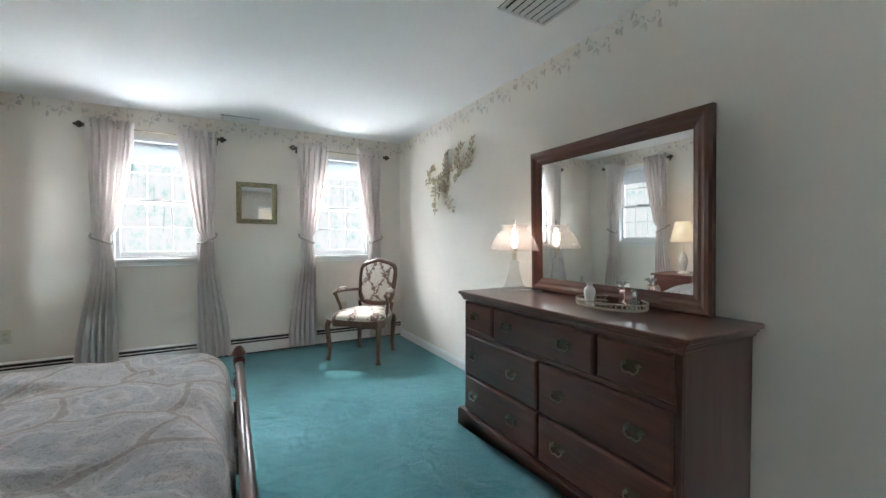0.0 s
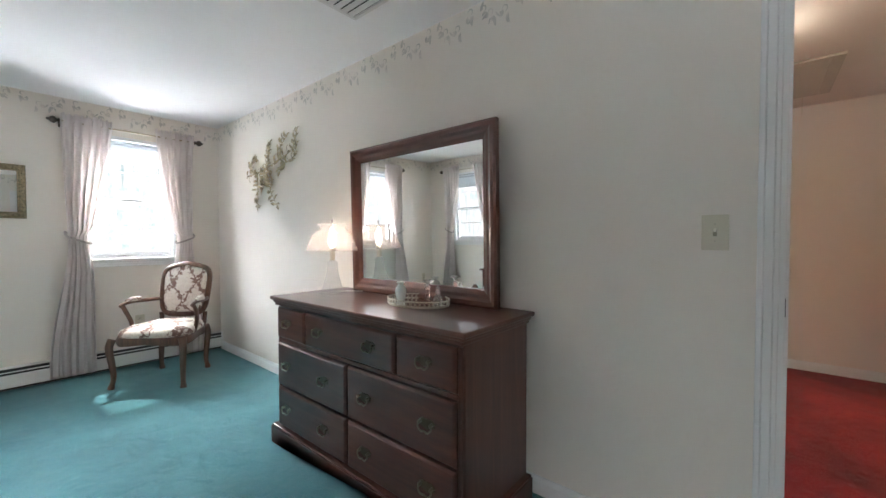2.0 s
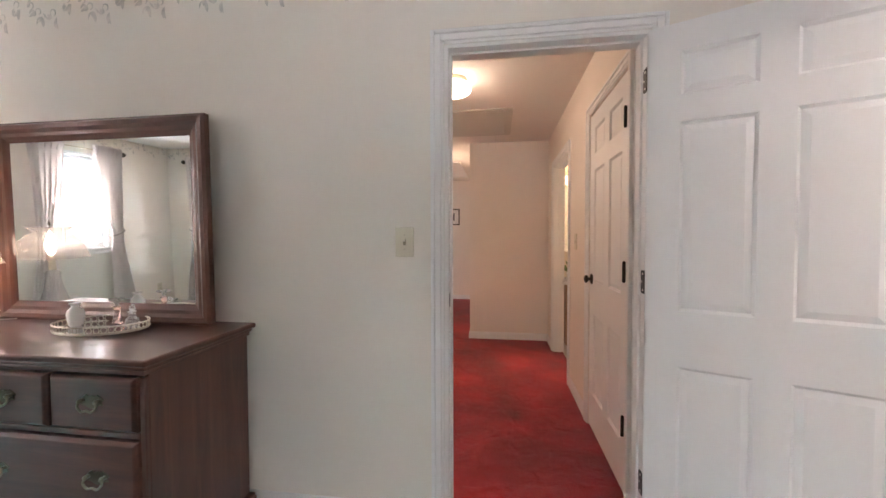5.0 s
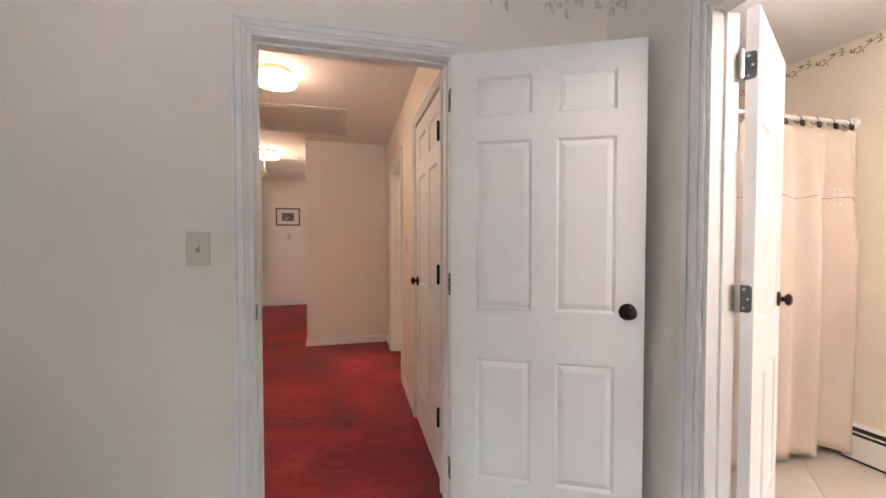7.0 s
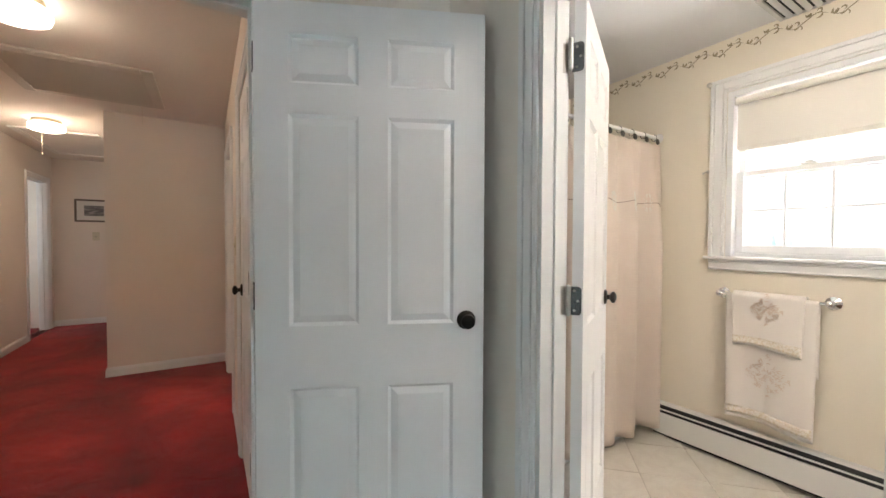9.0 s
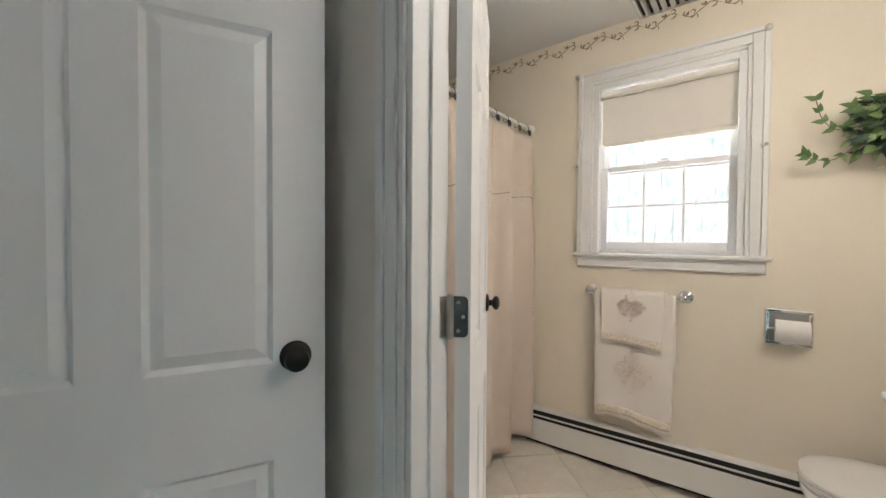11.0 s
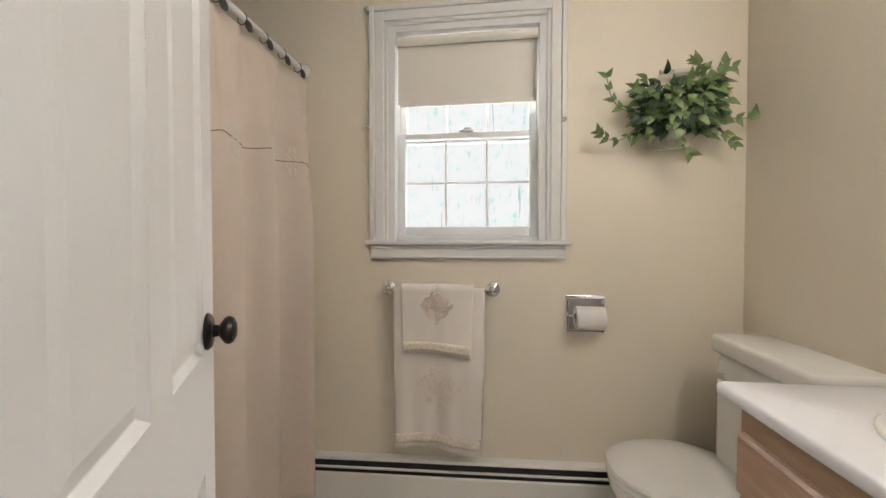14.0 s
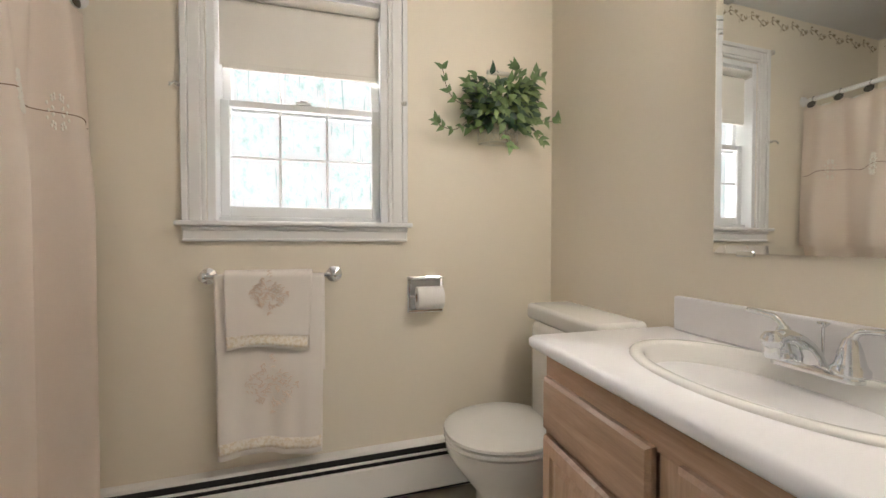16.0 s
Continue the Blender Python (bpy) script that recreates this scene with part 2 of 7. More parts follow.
def baseboard(name, *runs):
    bm = bmesh.new()
    for p0, p1, out in runs:
        profile_strip(bm, p0, p1, out, BASE_PROF)
    return structure(name, bm, WHITE, "white painted wooden baseboard", "baseboard")


def casing(name, axis, c, side, a0, a1, top, w=0.057, bottom=0.0, sill=False):
    """Moulded trim round an opening, on the face c, standing out to side (+1 or -1)."""
    bm = bmesh.new()
    def bx(p, q, lo, hi, d):
        d0, d1 = sorted((c, c + side * d))
        if axis == "x":
            box(bm, d0, d1, p, q, lo, hi, 0.003, 1)
        else:
            box(bm, p, q, d0, d1, lo, hi, 0.003, 1)
    for s, a in ((-1, a0), (1, a1)):
        for f0, f1, d in ((0, 0.25, 0.010), (0.25, 0.7, 0.014), (0.7, 1, 0.019)):
            p, q = sorted((a + s * w * f0, a + s * w * f1))
            bx(p, q, bottom, top + w * f1, d)
    for f0, f1, d in ((0, 0.25, 0.0101), (0.25, 0.7, 0.0141), (0.7, 1, 0.0191)):
        bx(a0 - w * f0, a1 + w * f0, top + w * f0, top + w * f1, d)
    return structure(name, bm, WHITE, "white moulded wooden door casing", "trim")

# ---- the plan ----
XE, XH = 1.916, 2.031          # dresser wall: bedroom face and hall face
YN, YS = 4.60, -1.595          # bedroom north and south faces
XW = -1.85                     # bedroom west face
YB = -1.710                    # bathroom side of the south wall
YW = -3.246                    # bathroom window wall
XV = 0.107                     # bathroom vanity wall
XT = 2.66                      # tub's far wall
H = 2.415                      # ceiling
YC = -0.865                    # hall south wall
YK = 1.165                     # hall north wall
XS = 5.035                     # end wall of the hall
DOOR_H = 2.04

# floors
bm = bmesh.new(); box(bm, XW - 0.1, XE + 0.055, YS - 0.08, YN + 0.1, -0.12, 0)
structure("floor_bedroom", bm, TEAL, "teal green plush wall to wall carpet", "carpet")
bm = bmesh.new()
box(bm, XE + 0.055, 8.2, YC - 0.1, 0.24, -0.12, 0)
box(bm, 3.10, 8.2, 0.24, 2.6, -0.12, 0)
structure("floor_hall", bm, RED, "deep red plush hall carpet with trodden marks", "carpet")
bm = bmesh.new(); box(bm, XV - 0.1, XT + 0.1, YW - 0.1, YS - 0.08, -0.12, -0.003)
floor_bath = structure("floor_bathroom", bm, GROUT, "cream ceramic tiled bathroom floor", "tile floor")

# ceilings
bm = bmesh.new(); box(bm, XW - 0.12, XE + 0.05, YS - 0.08, YN + 0.12, H, H + 0.1)
structure("ceiling_bedroom", bm, CEIL, "flat white painted bedroom ceiling", "ceiling")
bm = bmesh.new(); box(bm, XE + 0.05, 8.2, YC - 0.1, 2.6, H - 0.02, H + 0.1)
structure("ceiling_hall", bm, CEIL_HALL, "textured off-white hall ceiling", "ceiling")
bm = bmesh.new(); box(bm, XV - 0.1, XT + 0.1, YW - 0.1, YS - 0.08, H - 0.01, H + 0.1)
structure("ceiling_bathroom", bm, CEIL, "white painted bathroom ceiling", "ceiling")

# walls
HD = (-0.853, -0.048)         # bedroom door opening along y
BD = (0.64, 1.391)             # bathroom door opening along x
W1, W2, WW, WB = (-0.92, -0.20), (0.79, 1.51), (3.36, 4.08), (0.868, 1.545)
WX = (-0.91, -0.19)            # unseen second window of the west wall, added for daylight on the open door
WZ = (1.03, 2.16)
wall("wall_east", "x", XE, XH, YS - 0.155, YN + 0.12, 0, H, WALL_BED, [(HD[0], HD[1], 0, DOOR_H)], "cream painted bedroom wall beside the hall door")
bm = bmesh.new(); box(bm, XH, XH + 0.003, YC, HD[0], 0, H - 0.02); box(bm, XH, XH + 0.003, HD[1], YK, 0, H - 0.02); box(bm, XH, XH + 0.003, HD[0], HD[1], DOOR_H, H - 0.02)
structure("wall_hall_west", bm, WALL_HALL, "peach painted hall wall", "wall")
wall("wall_north", "y", YN, YN + 0.16, XW - 0.12, XE, 0, H, WALL_BED, [(*W1, *WZ), (*W2, *WZ)], "cream painted wall with two curtained windows")
wall("wall_west", "x", XW - 0.16, XW, YS - 0.155, YN, 0, H, WALL_BED, [(*WW, *WZ), (*WX, *WZ)], "cream painted wall with a window and an unseen added one beside the bed")
wall("wall_south", "y", YB + 0.003, YS, XW, XE, 0, H, WALL_BED, [(*BD, 0, DOOR_H)], "cream painted wall with the bathroom door")
bm = bmesh.new(); box(bm, XV, BD[0], YB, YB + 0.003, 0, H - 0.01); box(bm, BD[1], XT, YB, YB + 0.003, 0, H - 0.01); box(bm, BD[0], BD[1], YB, YB + 0.003, DOOR_H, H - 0.01)
structure("wall_bathroom_north", bm, WALL_BATH, "pale yellow painted bathroom wall", "wall")
BZ = (1.165, 2.10)
wall("wall_bathroom_south", "y", YW - 0.16, YW, XV - 0.1, XT + 0.1, 0, H, WALL_BATH, [(*WB, *BZ)], "pale yellow painted bathroom wall with a window")
wall("wall_bathroom_west", "x", XV - 0.1, XV, YW, YB, 0, H, WALL_BATH, (), "pale yellow painted wall behind the vanity")
wall("wall_bathroom_east", "x", XT, XT + 0.1, YW, YB, 0, H, WALL_BATH, (), "pale yellow painted wall beyond the tub")
CL, B2 = (2.195, 2.955), (3.69, 4.60)
wall("wall_hall_south", "y", YC - 0.11, YC, XH + 0.003, XS, 0, H, WALL_HALL, [(*CL, 0, 2.03), (*B2, 0, 2.0)], "peach painted hall wall with two doors")
bm = bmesh.new(); box(bm, XS, 8.05, YC - 0.11, 0.075, 0, H)
structure("wall_hall_end", bm, WALL_HALL, "peach painted wall block at the hall's end", "wall")
wall("wall_hall_far", "x", 8.05, 8.15, 0.075, YK + 0.1, 0, H, WALL_HALL, (), "pale painted wall at the far end of the hall")
D3 = (7.15, 7.86)
wall("wall_hall_north", "y", YK, YK + 0.1, XH + 0.003, 8.05, -1.4, H, WALL_HALL, [(*D3, 0, 2.03)], "peach painted hall wall beyond the stairs")
bm = bmesh.new()
box(bm, CL[0] - 0.1, CL[1] + 0.1, YC - 0.75, YC - 0.70, 0, H); box(bm, CL[0] - 0.15, CL[0] - 0.1, YC - 0.75, YC - 0.11, 0, H); box(bm, CL[1] + 0.1, CL[1] + 0.15, YC - 0.75, YC - 0.11, 0, H)
structure("wall_closet", bm, WALL_HALL, "plain closet walls", "wall")
# room beyond the hall's far door, and the second bathroom
bm = bmesh.new(); box(bm, 6.5, 8.15, 2.5, 2.6, 0, H); box(bm, 6.4, 6.5, YK + 0.1, 2.6, 0, H); box(bm, 8.05, 8.15, YK + 0.1, 2.5, 0, H)
structure("wall_far_room", bm, WALL_BED, "pale walls of the room past the hall", "wall")
B2Y = YC - 0.11 - 1.6
bm = bmesh.new(); box(bm, 3.3, 5.0, B2Y - 0.1, B2Y, 0, H); box(bm, 3.2, 3.3, B2Y, YC - 0.11, 0, H); box(bm, 5.0, 5.03, B2Y, YC - 0.11, 0, H)
structure("wall_second_bathroom", bm, WALL_BATH, "pale yellow walls of the second bathroom", "wall")
bm = bmesh.new(); box(bm, 3.2, 5.3, B2Y - 0.1, YC - 0.11, -0.12, 0.002)
structure("floor_second_bathroom", bm, TILE, "pale tiled floor of the second bathroom", "tile floor")
bm = bmesh.new(); box(bm, 3.2, 5.3, B2Y - 0.1, YC - 0.11, H - 0.02, H + 0.08)
structure("ceiling_second_bathroom", bm, CEIL, "white ceiling of the second bathroom", "ceiling")

# stairwell beside the hall
bm = bmesh.new(); box(bm, XH + 0.003, 3.10, 0.20, 0.24, -1.4, -0.12); box(bm, 3.06, 3.10, 0.24, YK, -1.4, -0.12); box(bm, XH + 0.003, 3.10, 0.24, YK, -1.45, -1.4)
structure("wall_stairwell", bm, WALL_HALL, "painted walls of the open stairwell", "wall")
stairs = thing("staircase", pose(0, 0, 0), "red carpeted stairs going down from the hall", "staircase")
stairs["kind"] = "structure"
for k in range(4):
    bm = bmesh.new(); box(bm, 2.04 + 0.25 * (3 - k), 2.29 + 0.25 * (3 - k), 0.245, YK - 0.005, -1.4, -0.18 * (k + 1), 0.02)
    part("step", bm, RED, stairs)

# baseboards
baseboard("baseboard_bedroom", ((XE, YS, 0), (XE, HD[0] - 0.058, 0), (-1, 0, 0)), ((XE, HD[1] + 0.058, 0), (XE, YN - 0.08, 0), (-1, 0, 0)),
          ((BD[1] + 0.085, YS, 0), (XE - 0.014, YS, 0), (0, 1, 0)), ((XW, YS, 0), (BD[0] - 0.085, YS, 0), (0, 1, 0)), ((XW, YS + 0.014, 0), (XW, YN - 0.08, 0), (1, 0, 0)))
baseboard("baseboard_hall", ((CL[1] + 0.06, YC, 0), (B2[0] - 0.06, YC, 0), (0, 1, 0)), ((B2[1] + 0.06, YC, 0), (XS - 0.013, YC, 0), (0, 1, 0)), ((XH + 0.003, YC, 0), (CL[0] - 0.06, YC, 0), (0, 1, 0)),
          ((XS, YC, 0), (XS, 0.075, 0), (-1, 0, 0)), ((XS - 0.013, 0.075, 0), (8.037, 0.075, 0), (0, 1, 0)), ((8.05, 0.09, 0), (8.05, YK, 0), (-1, 0, 0)),
          ((3.14, YK, 0), (D3[0] - 0.06, YK, 0), (0, -1, 0)), ((D3[1] + 0.06, YK, 0), (8.037, YK, 0), (0, -1, 0)))

# jambs and casings
def jamb(name, axis, c0, c1, a0, a1, top, stop):
    """The lining of a doorway with its stop; c0 to c1 is the wall's thickness."""
    bm = bmesh.new()
    def bx(p, q, d0, d1, lo, hi):
        if axis == "x":
            box(bm, d0, d1, p, q, lo, hi, 0.0015, 1)
        else:
            box(bm, p, q, d0, d1, lo, hi, 0.0015, 1)
    t = 0.016
    bx(a0 - t + 0.016, a0 + t, c0 - 0.002, c1 + 0.002, 0, top)
    bx(a1 - t, a1 + t - 0.016, c0 - 0.002, c1 + 0.002, 0, top)
    bx(a0 + t, a1 - t, c0 - 0.002, c1 + 0.002, top - t, top)
    s0, s1 = stop
    bx(a0 + t, a0 + t + 0.01, s0, s1, 0, top - t)
    bx(a1 - t - 0.01, a1 - t, s0, s1, 0, top - t)
    bx(a0 + t + 0.01, a1 - t - 0.01, s0, s1, top - t - 0.01, top - t)
    return structure(name, bm, WHITE, "white painted door jamb with its stop", "door frame")

jamb("door_frame_bedroom", "x", XE, XH + 0.003, *HD, DOOR_H, (XE + 0.042, XE + 0.08))
casing("trim_bedroom_door", "x", XE, -1, *HD, DOOR_H)
casing("trim_bedroom_door_hall", "x", XH + 0.003, 1, HD[0] + 0.02, HD[1], DOOR_H, 0.05)
jamb("door_frame_bathroom", "y", YB, YS, *BD, DOOR_H, (YB + 0.038, YB + 0.066))
casing("trim_bathroom_door", "y", YS, 1, *BD, DOOR_H, 0.08)
casing("trim_bathroom_door_inside", "y", YB, -1, BD[0], BD[1] - 0.0, DOOR_H)
casing("trim_closet_door", "y", YC, 1, *CL, 2.03)
casing("trim_second_bathroom", "y", YC, 1, *B2, 2.0)
jamb("door_frame_second_bathroom", "y", YC - 0.11, YC, *B2, 2.0, (YC - 0.08, YC - 0.045))
casing("trim_far_room", "y", YK, -1, *D3, 2.03)
jamb("door_frame_far_room", "y", YK, YK + 0.1, *D3, 2.03, (YK + 0.04, YK + 0.07))

# ---- doors ----
def knob(parent, x, z, side, y):
    """A round dark knob with its rosette on the face y, pointing to side (+1 or -1) along y."""
    bm = bmesh.new()
    lathe(bm, [(0.033, 0), (0.033, 0.004), (0.028, 0.009), (0.012, 0.011), (0.010, 0.020), (0.016, 0.024), (0.024, 0.030), (0.026, 0.036), (0.023, 0.043), (0.013, 0.048), (0.0, 0.0495)], 24, pose(x, y, z, -90 * side))
    return part("door_knob", bm, DARKMETAL, parent, "round dark bronze door knob", True)


def door_hinge(parent, z, x, y, metal, label, leaf=0.0):
    bm = bmesh.new()
    lathe(bm, [(0.008, -0.046), (0.008, 0.046)], 12, pose(x, y, z))
    lathe(bm, [(0.0, -0.052), (0.005, -0.050), (0.0068, -0.046)], 12, pose(x, y, z))
    lathe(bm, [(0.0068, 0.046), (0.005, 0.050), (0.0, 0.052)], 12, pose(x, y, z))
    for k in (-0.027, -0.009, 0.009, 0.027):
        lathe(bm, [(0.0072, k - 0.0005), (0.0072, k + 0.0005)], 12, pose(x, y, z))
    return part("hinge", bm, metal, parent, label, True)


def panel_door(name, m, w, h, label, face=(1, -1), metal=DARKMETAL, mid_hinge=1.066, hinge_label="dark bronze hinge", knob_z=0.975, category="door", hinge_at=(-0.004, 0.004), hinge_zs=(0.26, 1.85)):
    """A six panel door: hinge edge at x = 0, the leaf towards +x, faces at y = 0 and y = -0.035."""
    d = thing(name, m, label, category)
    d["kind"] = "structure"
    T, s, mu = 0.035, 0.105 * w / 0.75, 0.095 * w / 0.75
    pw = (w - 2 * s - mu) / 2
    rows = ((0.24, 0.755), (0.965, 1.665), (1.765, 1.925))
    cols = ((s, s + pw), (s + pw + mu, w - s))
    bm = bmesh.new()
    xs = sorted({0.0, w, *(c for p in cols for c in p)})
    zs = sorted({0.012, h, *(r for p in rows for r in p)})
    for xa, xb in zip(xs, xs[1:]):
        if (xa, xb) in cols:
            for za, zb in zip(zs, zs[1:]):
                if (za, zb) not in rows:
                    box(bm, xa, xb, -T, 0, za, zb)
        else:
            box(bm, xa, xb, -T, 0, 0.012, h)
    bmesh.ops.remove_doubles(bm, verts=bm.verts, dist=1e-4)
    part("door_leaf", bm, DOORWHITE, d)
    for xa, xb in cols:
        for za, zb in rows:
            bm = bmesh.new()
            box(bm, xa, xb, -T + 0.011, -0.011, za, zb)
            for y0, y1, o in ((-0.011, -0.0035, 1), (-T + 0.011, -T + 0.0035, -1)):
                b0, b1 = 0.012, 0.034
                lo = [(xa + b0, za + b0), (xb - b0, za + b0), (xb - b0, zb - b0), (xa + b0, zb - b0)]
                hi = [(xa + b1, za + b1), (xb - b1, za + b1), (xb - b1, zb - b1), (xa + b1, zb - b1)]
                A = [bm.verts.new((x, y0, z)) for x, z in lo]
                B = [bm.verts.new((x, y1, z)) for x, z in hi]
                for i in range(4):
                    bm.faces.new((A[i], A[(i + 1) % 4], B[(i + 1) % 4], B[i]))
                bm.faces.new(B)
                # the sticking round the panel
                for (p0, p1) in (((xa, za), (xb, za)), ((xb, za), (xb, zb)), ((xb, zb), (xa, zb)), ((xa, zb), (xa, za))):
                    cx, cz = (xa + xb) / 2, (za + zb) / 2
                    def inn(p, k):
                        return (p[0] + k * (1 if p[0] < cx else -1), p[1] + k * (1 if p[1] < cz else -1))
                    yo, yi = (0.0, -0.011) if o == 1 else (-T, -T + 0.011)
                    q0, q1 = inn(p0, 0.010), inn(p1, 0.010)
                    bm.faces.new([bm.verts.new(v) for v in ((p0[0], yo * 0.97 - 0.0003 * o, p0[1]), (p1[0], yo * 0.97 - 0.0003 * o, p1[1]), (q1[0], yi, q1[1]), (q0[0], yi, q0[1]))])
            part("panel", bm, DOORWHITE, d)
    for f in face:
        knob(d, w - 0.062, knob_z, f, 0.0 if f > 0 else -T)
    for z in (hinge_zs[0], mid_hinge, hinge_zs[1]):
        door_hinge(d, z, *hinge_at, metal, hinge_label)
    return d


# bedroom door, open nearly to the south wall
A0 = Vector((1.935, -0.852))
A1 = Vector((1.620, -1.535))
ang = math.degrees(math.atan2((A1 - A0).y, (A1 - A0).x))
panel_door("door_1", pose(A0.x, A0.y, 0, 0, 0, ang), 0.762, 2.03, "white six-panel door standing open against the wall", (1, -1))
# bathroom door, open into the bathroom
B0, b_dir = Vector((1.355, -1.705)), -60.96
bath_door = panel_door("door_2", pose(B0.x, B0.y, 0, 0, 0, b_dir) @ pose(0.006, -0.004, 0), 0.632, 2.03, "white six-panel bathroom door standing open inwards", (1, -1), NICKEL, 1.058, "satin nickel hinge", 1.0, "door", (-0.006, 0.010))


def hinge_leaf(parent, m, name, metal, label):
    bm = bmesh.new()
    box(bm, 0, 0.036, -0.0012, 0.0012, -0.046, 0.046)
    es = [e for e in bm.edges if abs((e.verts[0].co - e.verts[1].co).y) > 1e-4 and e.verts[0].co.x > 0.03]
    bmesh.ops.bevel(bm, geom=es, offset=0.012, segments=5, affect="EDGES", profile=0.5)
    ob = part(name, bm, metal, parent, label)
    ob.matrix_local = m
    for u, v in ((0.014, -0.032), (0.025, 0.0), (0.014, 0.032)):
        bm = bmesh.new()
        lathe(bm, [(0.0045, -0.003), (0.0045, 0.0018), (0.003, 0.0024), (0.0, 0.0012)], 10, pose(u, 0, v, 90))
        part("hinge_screw", bm, NICKEL, ob)
    return ob


for z in (0.26, 1.058, 1.838):
    hinge_leaf(bath_door, pose(-0.0015, 0.006, z, 0, 0, -90), "hinge_leaf", STEEL, "nickel hinge leaf with rounded corners, its dark reflection in the colour")
for z in (0.26, 1.058, 1.838):
    hl = thing("hinge_plate", pose(BD[1] - 0.0175, B0.y + 0.004, z, 0, 0, 90), "satin nickel hinge plate screwed to the jamb", "hinge")
    hinge_leaf(hl, pose(0, 0, 0), "hinge_leaf", NICKEL, "satin nickel hinge leaf with rounded corners")
# closet door, shut, flush in the hall wall
panel_door("door_3", pose(CL[0] + 0.003, YC - 0.002, 0), CL[1] - CL[0] - 0.006, 2.02, "white six-panel closet door shut in the hall wall", (1,), DARKMETAL, 1.08, "dark bronze hinge", 0.975, "door", (0.012, 0.016), (0.35, 1.80))
for z in (0.26, 1.066, 1.85):
    hl = thing("hinge_plate", pose(XE - 0.004, HD[0] + 0.0175, z), "dark bronze hinge plate screwed to the bedroom jamb", "hinge")
    hinge_leaf(hl, pose(0, 0, 0), "hinge_leaf", DARKMETAL, "dark bronze hinge leaf with rounded corners")
# strike plate in the bedroom jamb
st = thing("strike_plate", pose(XE + 0.028, HD[1] - 0.0165, 0.976), "small dark strike plate set in the jamb", "strike plate")
bm = bmesh.new(); box(bm, -0.014, 0.014, -0.002, 0.0, -0.03, 0.03, 0.0008, 1)
part("plate", bm, STEEL, st)
for k, dz in enumerate((-0.022, 0.022)):
    bm = bmesh.new(); lathe(bm, [(0.004, 0), (0.003, 0.0012), (0, 0.0008)], 10, pose(0, -0.002, dz, 90))
    part("screw", bm, NICKEL, st)


def switch_plate(name, m, label, w=0.08, h=0.125):
    """A wall plate with a toggle; it faces its own -y."""
    s = thing(name, m, label, "light switch")
    bm = bmesh.new(); box(bm, -w / 2, w / 2, -0.006, 0, -h / 2, h / 2, 0.003, 2)
    part("plate", bm, IVORY, s)
    bm = bmesh.new(); box(bm, -0.006, 0.006, -0.0075, -0.005, -0.013, 0.013)
    part("slot", bm, mat("switch_slot", (0.30, 0.27, 0.20), 0.5), s)
    bm = bmesh.new(); box(bm, -0.0045, 0.0045, -0.018, -0.005, 0.0, 0.010, 0.002, 2, pose(0, 0, 0, -18))
    part("toggle", bm, mat("toggle_plastic", (0.72, 0.68, 0.56), 0.35), s, "small ivory toggle")
    for dz in (-0.03, 0.03):
        bm = bmesh.new(); lathe(bm, [(0.0034, 0.005), (0.0030, 0.0072), (0, 0.0078)], 10, pose(0, 0, dz, 90))
        part("screw", bm, mat("plate_screw", (0.5, 0.46, 0.36), 0.4), s)
    return s


switch_plate("light_switch", pose(XE, 0.124, 1.224, 0, 0, -90), "ivory toggle light switch beside the hall door")
switch_plate("light_switch", pose(3.40, YC, 1.21, 0, 0, 180), "ivory toggle light switch between the hall doors")
switch_plate("light_switch", pose(8.05, 0.70, 1.29, 0, 0, -90), "small ivory light switch under the picture")


def outlet(m):
    s = thing("power_outlet", m, "ivory double power outlet low on the wall", "power outlet", "wall outlets")
    bm = bmesh.new(); box(bm, -0.036, 0.036, -0.006, 0, -0.058, 0.058, 0.003, 2)
    part("plate", bm, IVORY, s)
    for dz in (-0.022, 0.022):
        bm = bmesh.new(); box(bm, -0.017, 0.017, -0.008, -0.005, dz - 0.014, dz + 0.014, 0.002, 1)
        so = part("socket", bm, mat("socket_plastic", (0.56, 0.52, 0.42), 0.4), s)
        bm = bmesh.new()
        for dx in (-0.006, 0.006):
            box(bm, dx - 0.001, dx + 0.001, -0.0086, -0.0075, dz - 0.005, dz + 0.005)
        part("slots", bm, BLACK, so)


outlet(pose(-1.595, YN, 0.40)); outlet(pose(1.20, YN, 0.42)); outlet(pose(XW, 4.30, 0.40, 0, 0, 90))

# ---- windows, shades, curtains, heaters ----
SHADE = fabric("roller_shade_cloth", (0.78, 0.75, 0.69), (0.81, 0.78, 0.72), 0.85)
SHADE_DAY = fabric("white_shade_cloth", (0.70, 0.73, 0.76), (0.75, 0.78, 0.80), 0.85)
sd_n, sd_l = SHADE_DAY.node_tree.nodes, SHADE_DAY.node_tree.links
sd_t, sd_m = sd_n.new("ShaderNodeBsdfTranslucent"), sd_n.new("ShaderNodeMixShader")
sd_t.inputs[0].default_value, sd_m.inputs[0].default_value = (0.75, 0.79, 0.82, 1), 0.22
sd_l.new(nodes_of(SHADE_DAY)[3].outputs[0], sd_m.inputs[1]); sd_l.new(sd_t.outputs[0], sd_m.inputs[2]); sd_l.new(sd_m.outputs[0], sd_n["Material Output"].inputs[0])


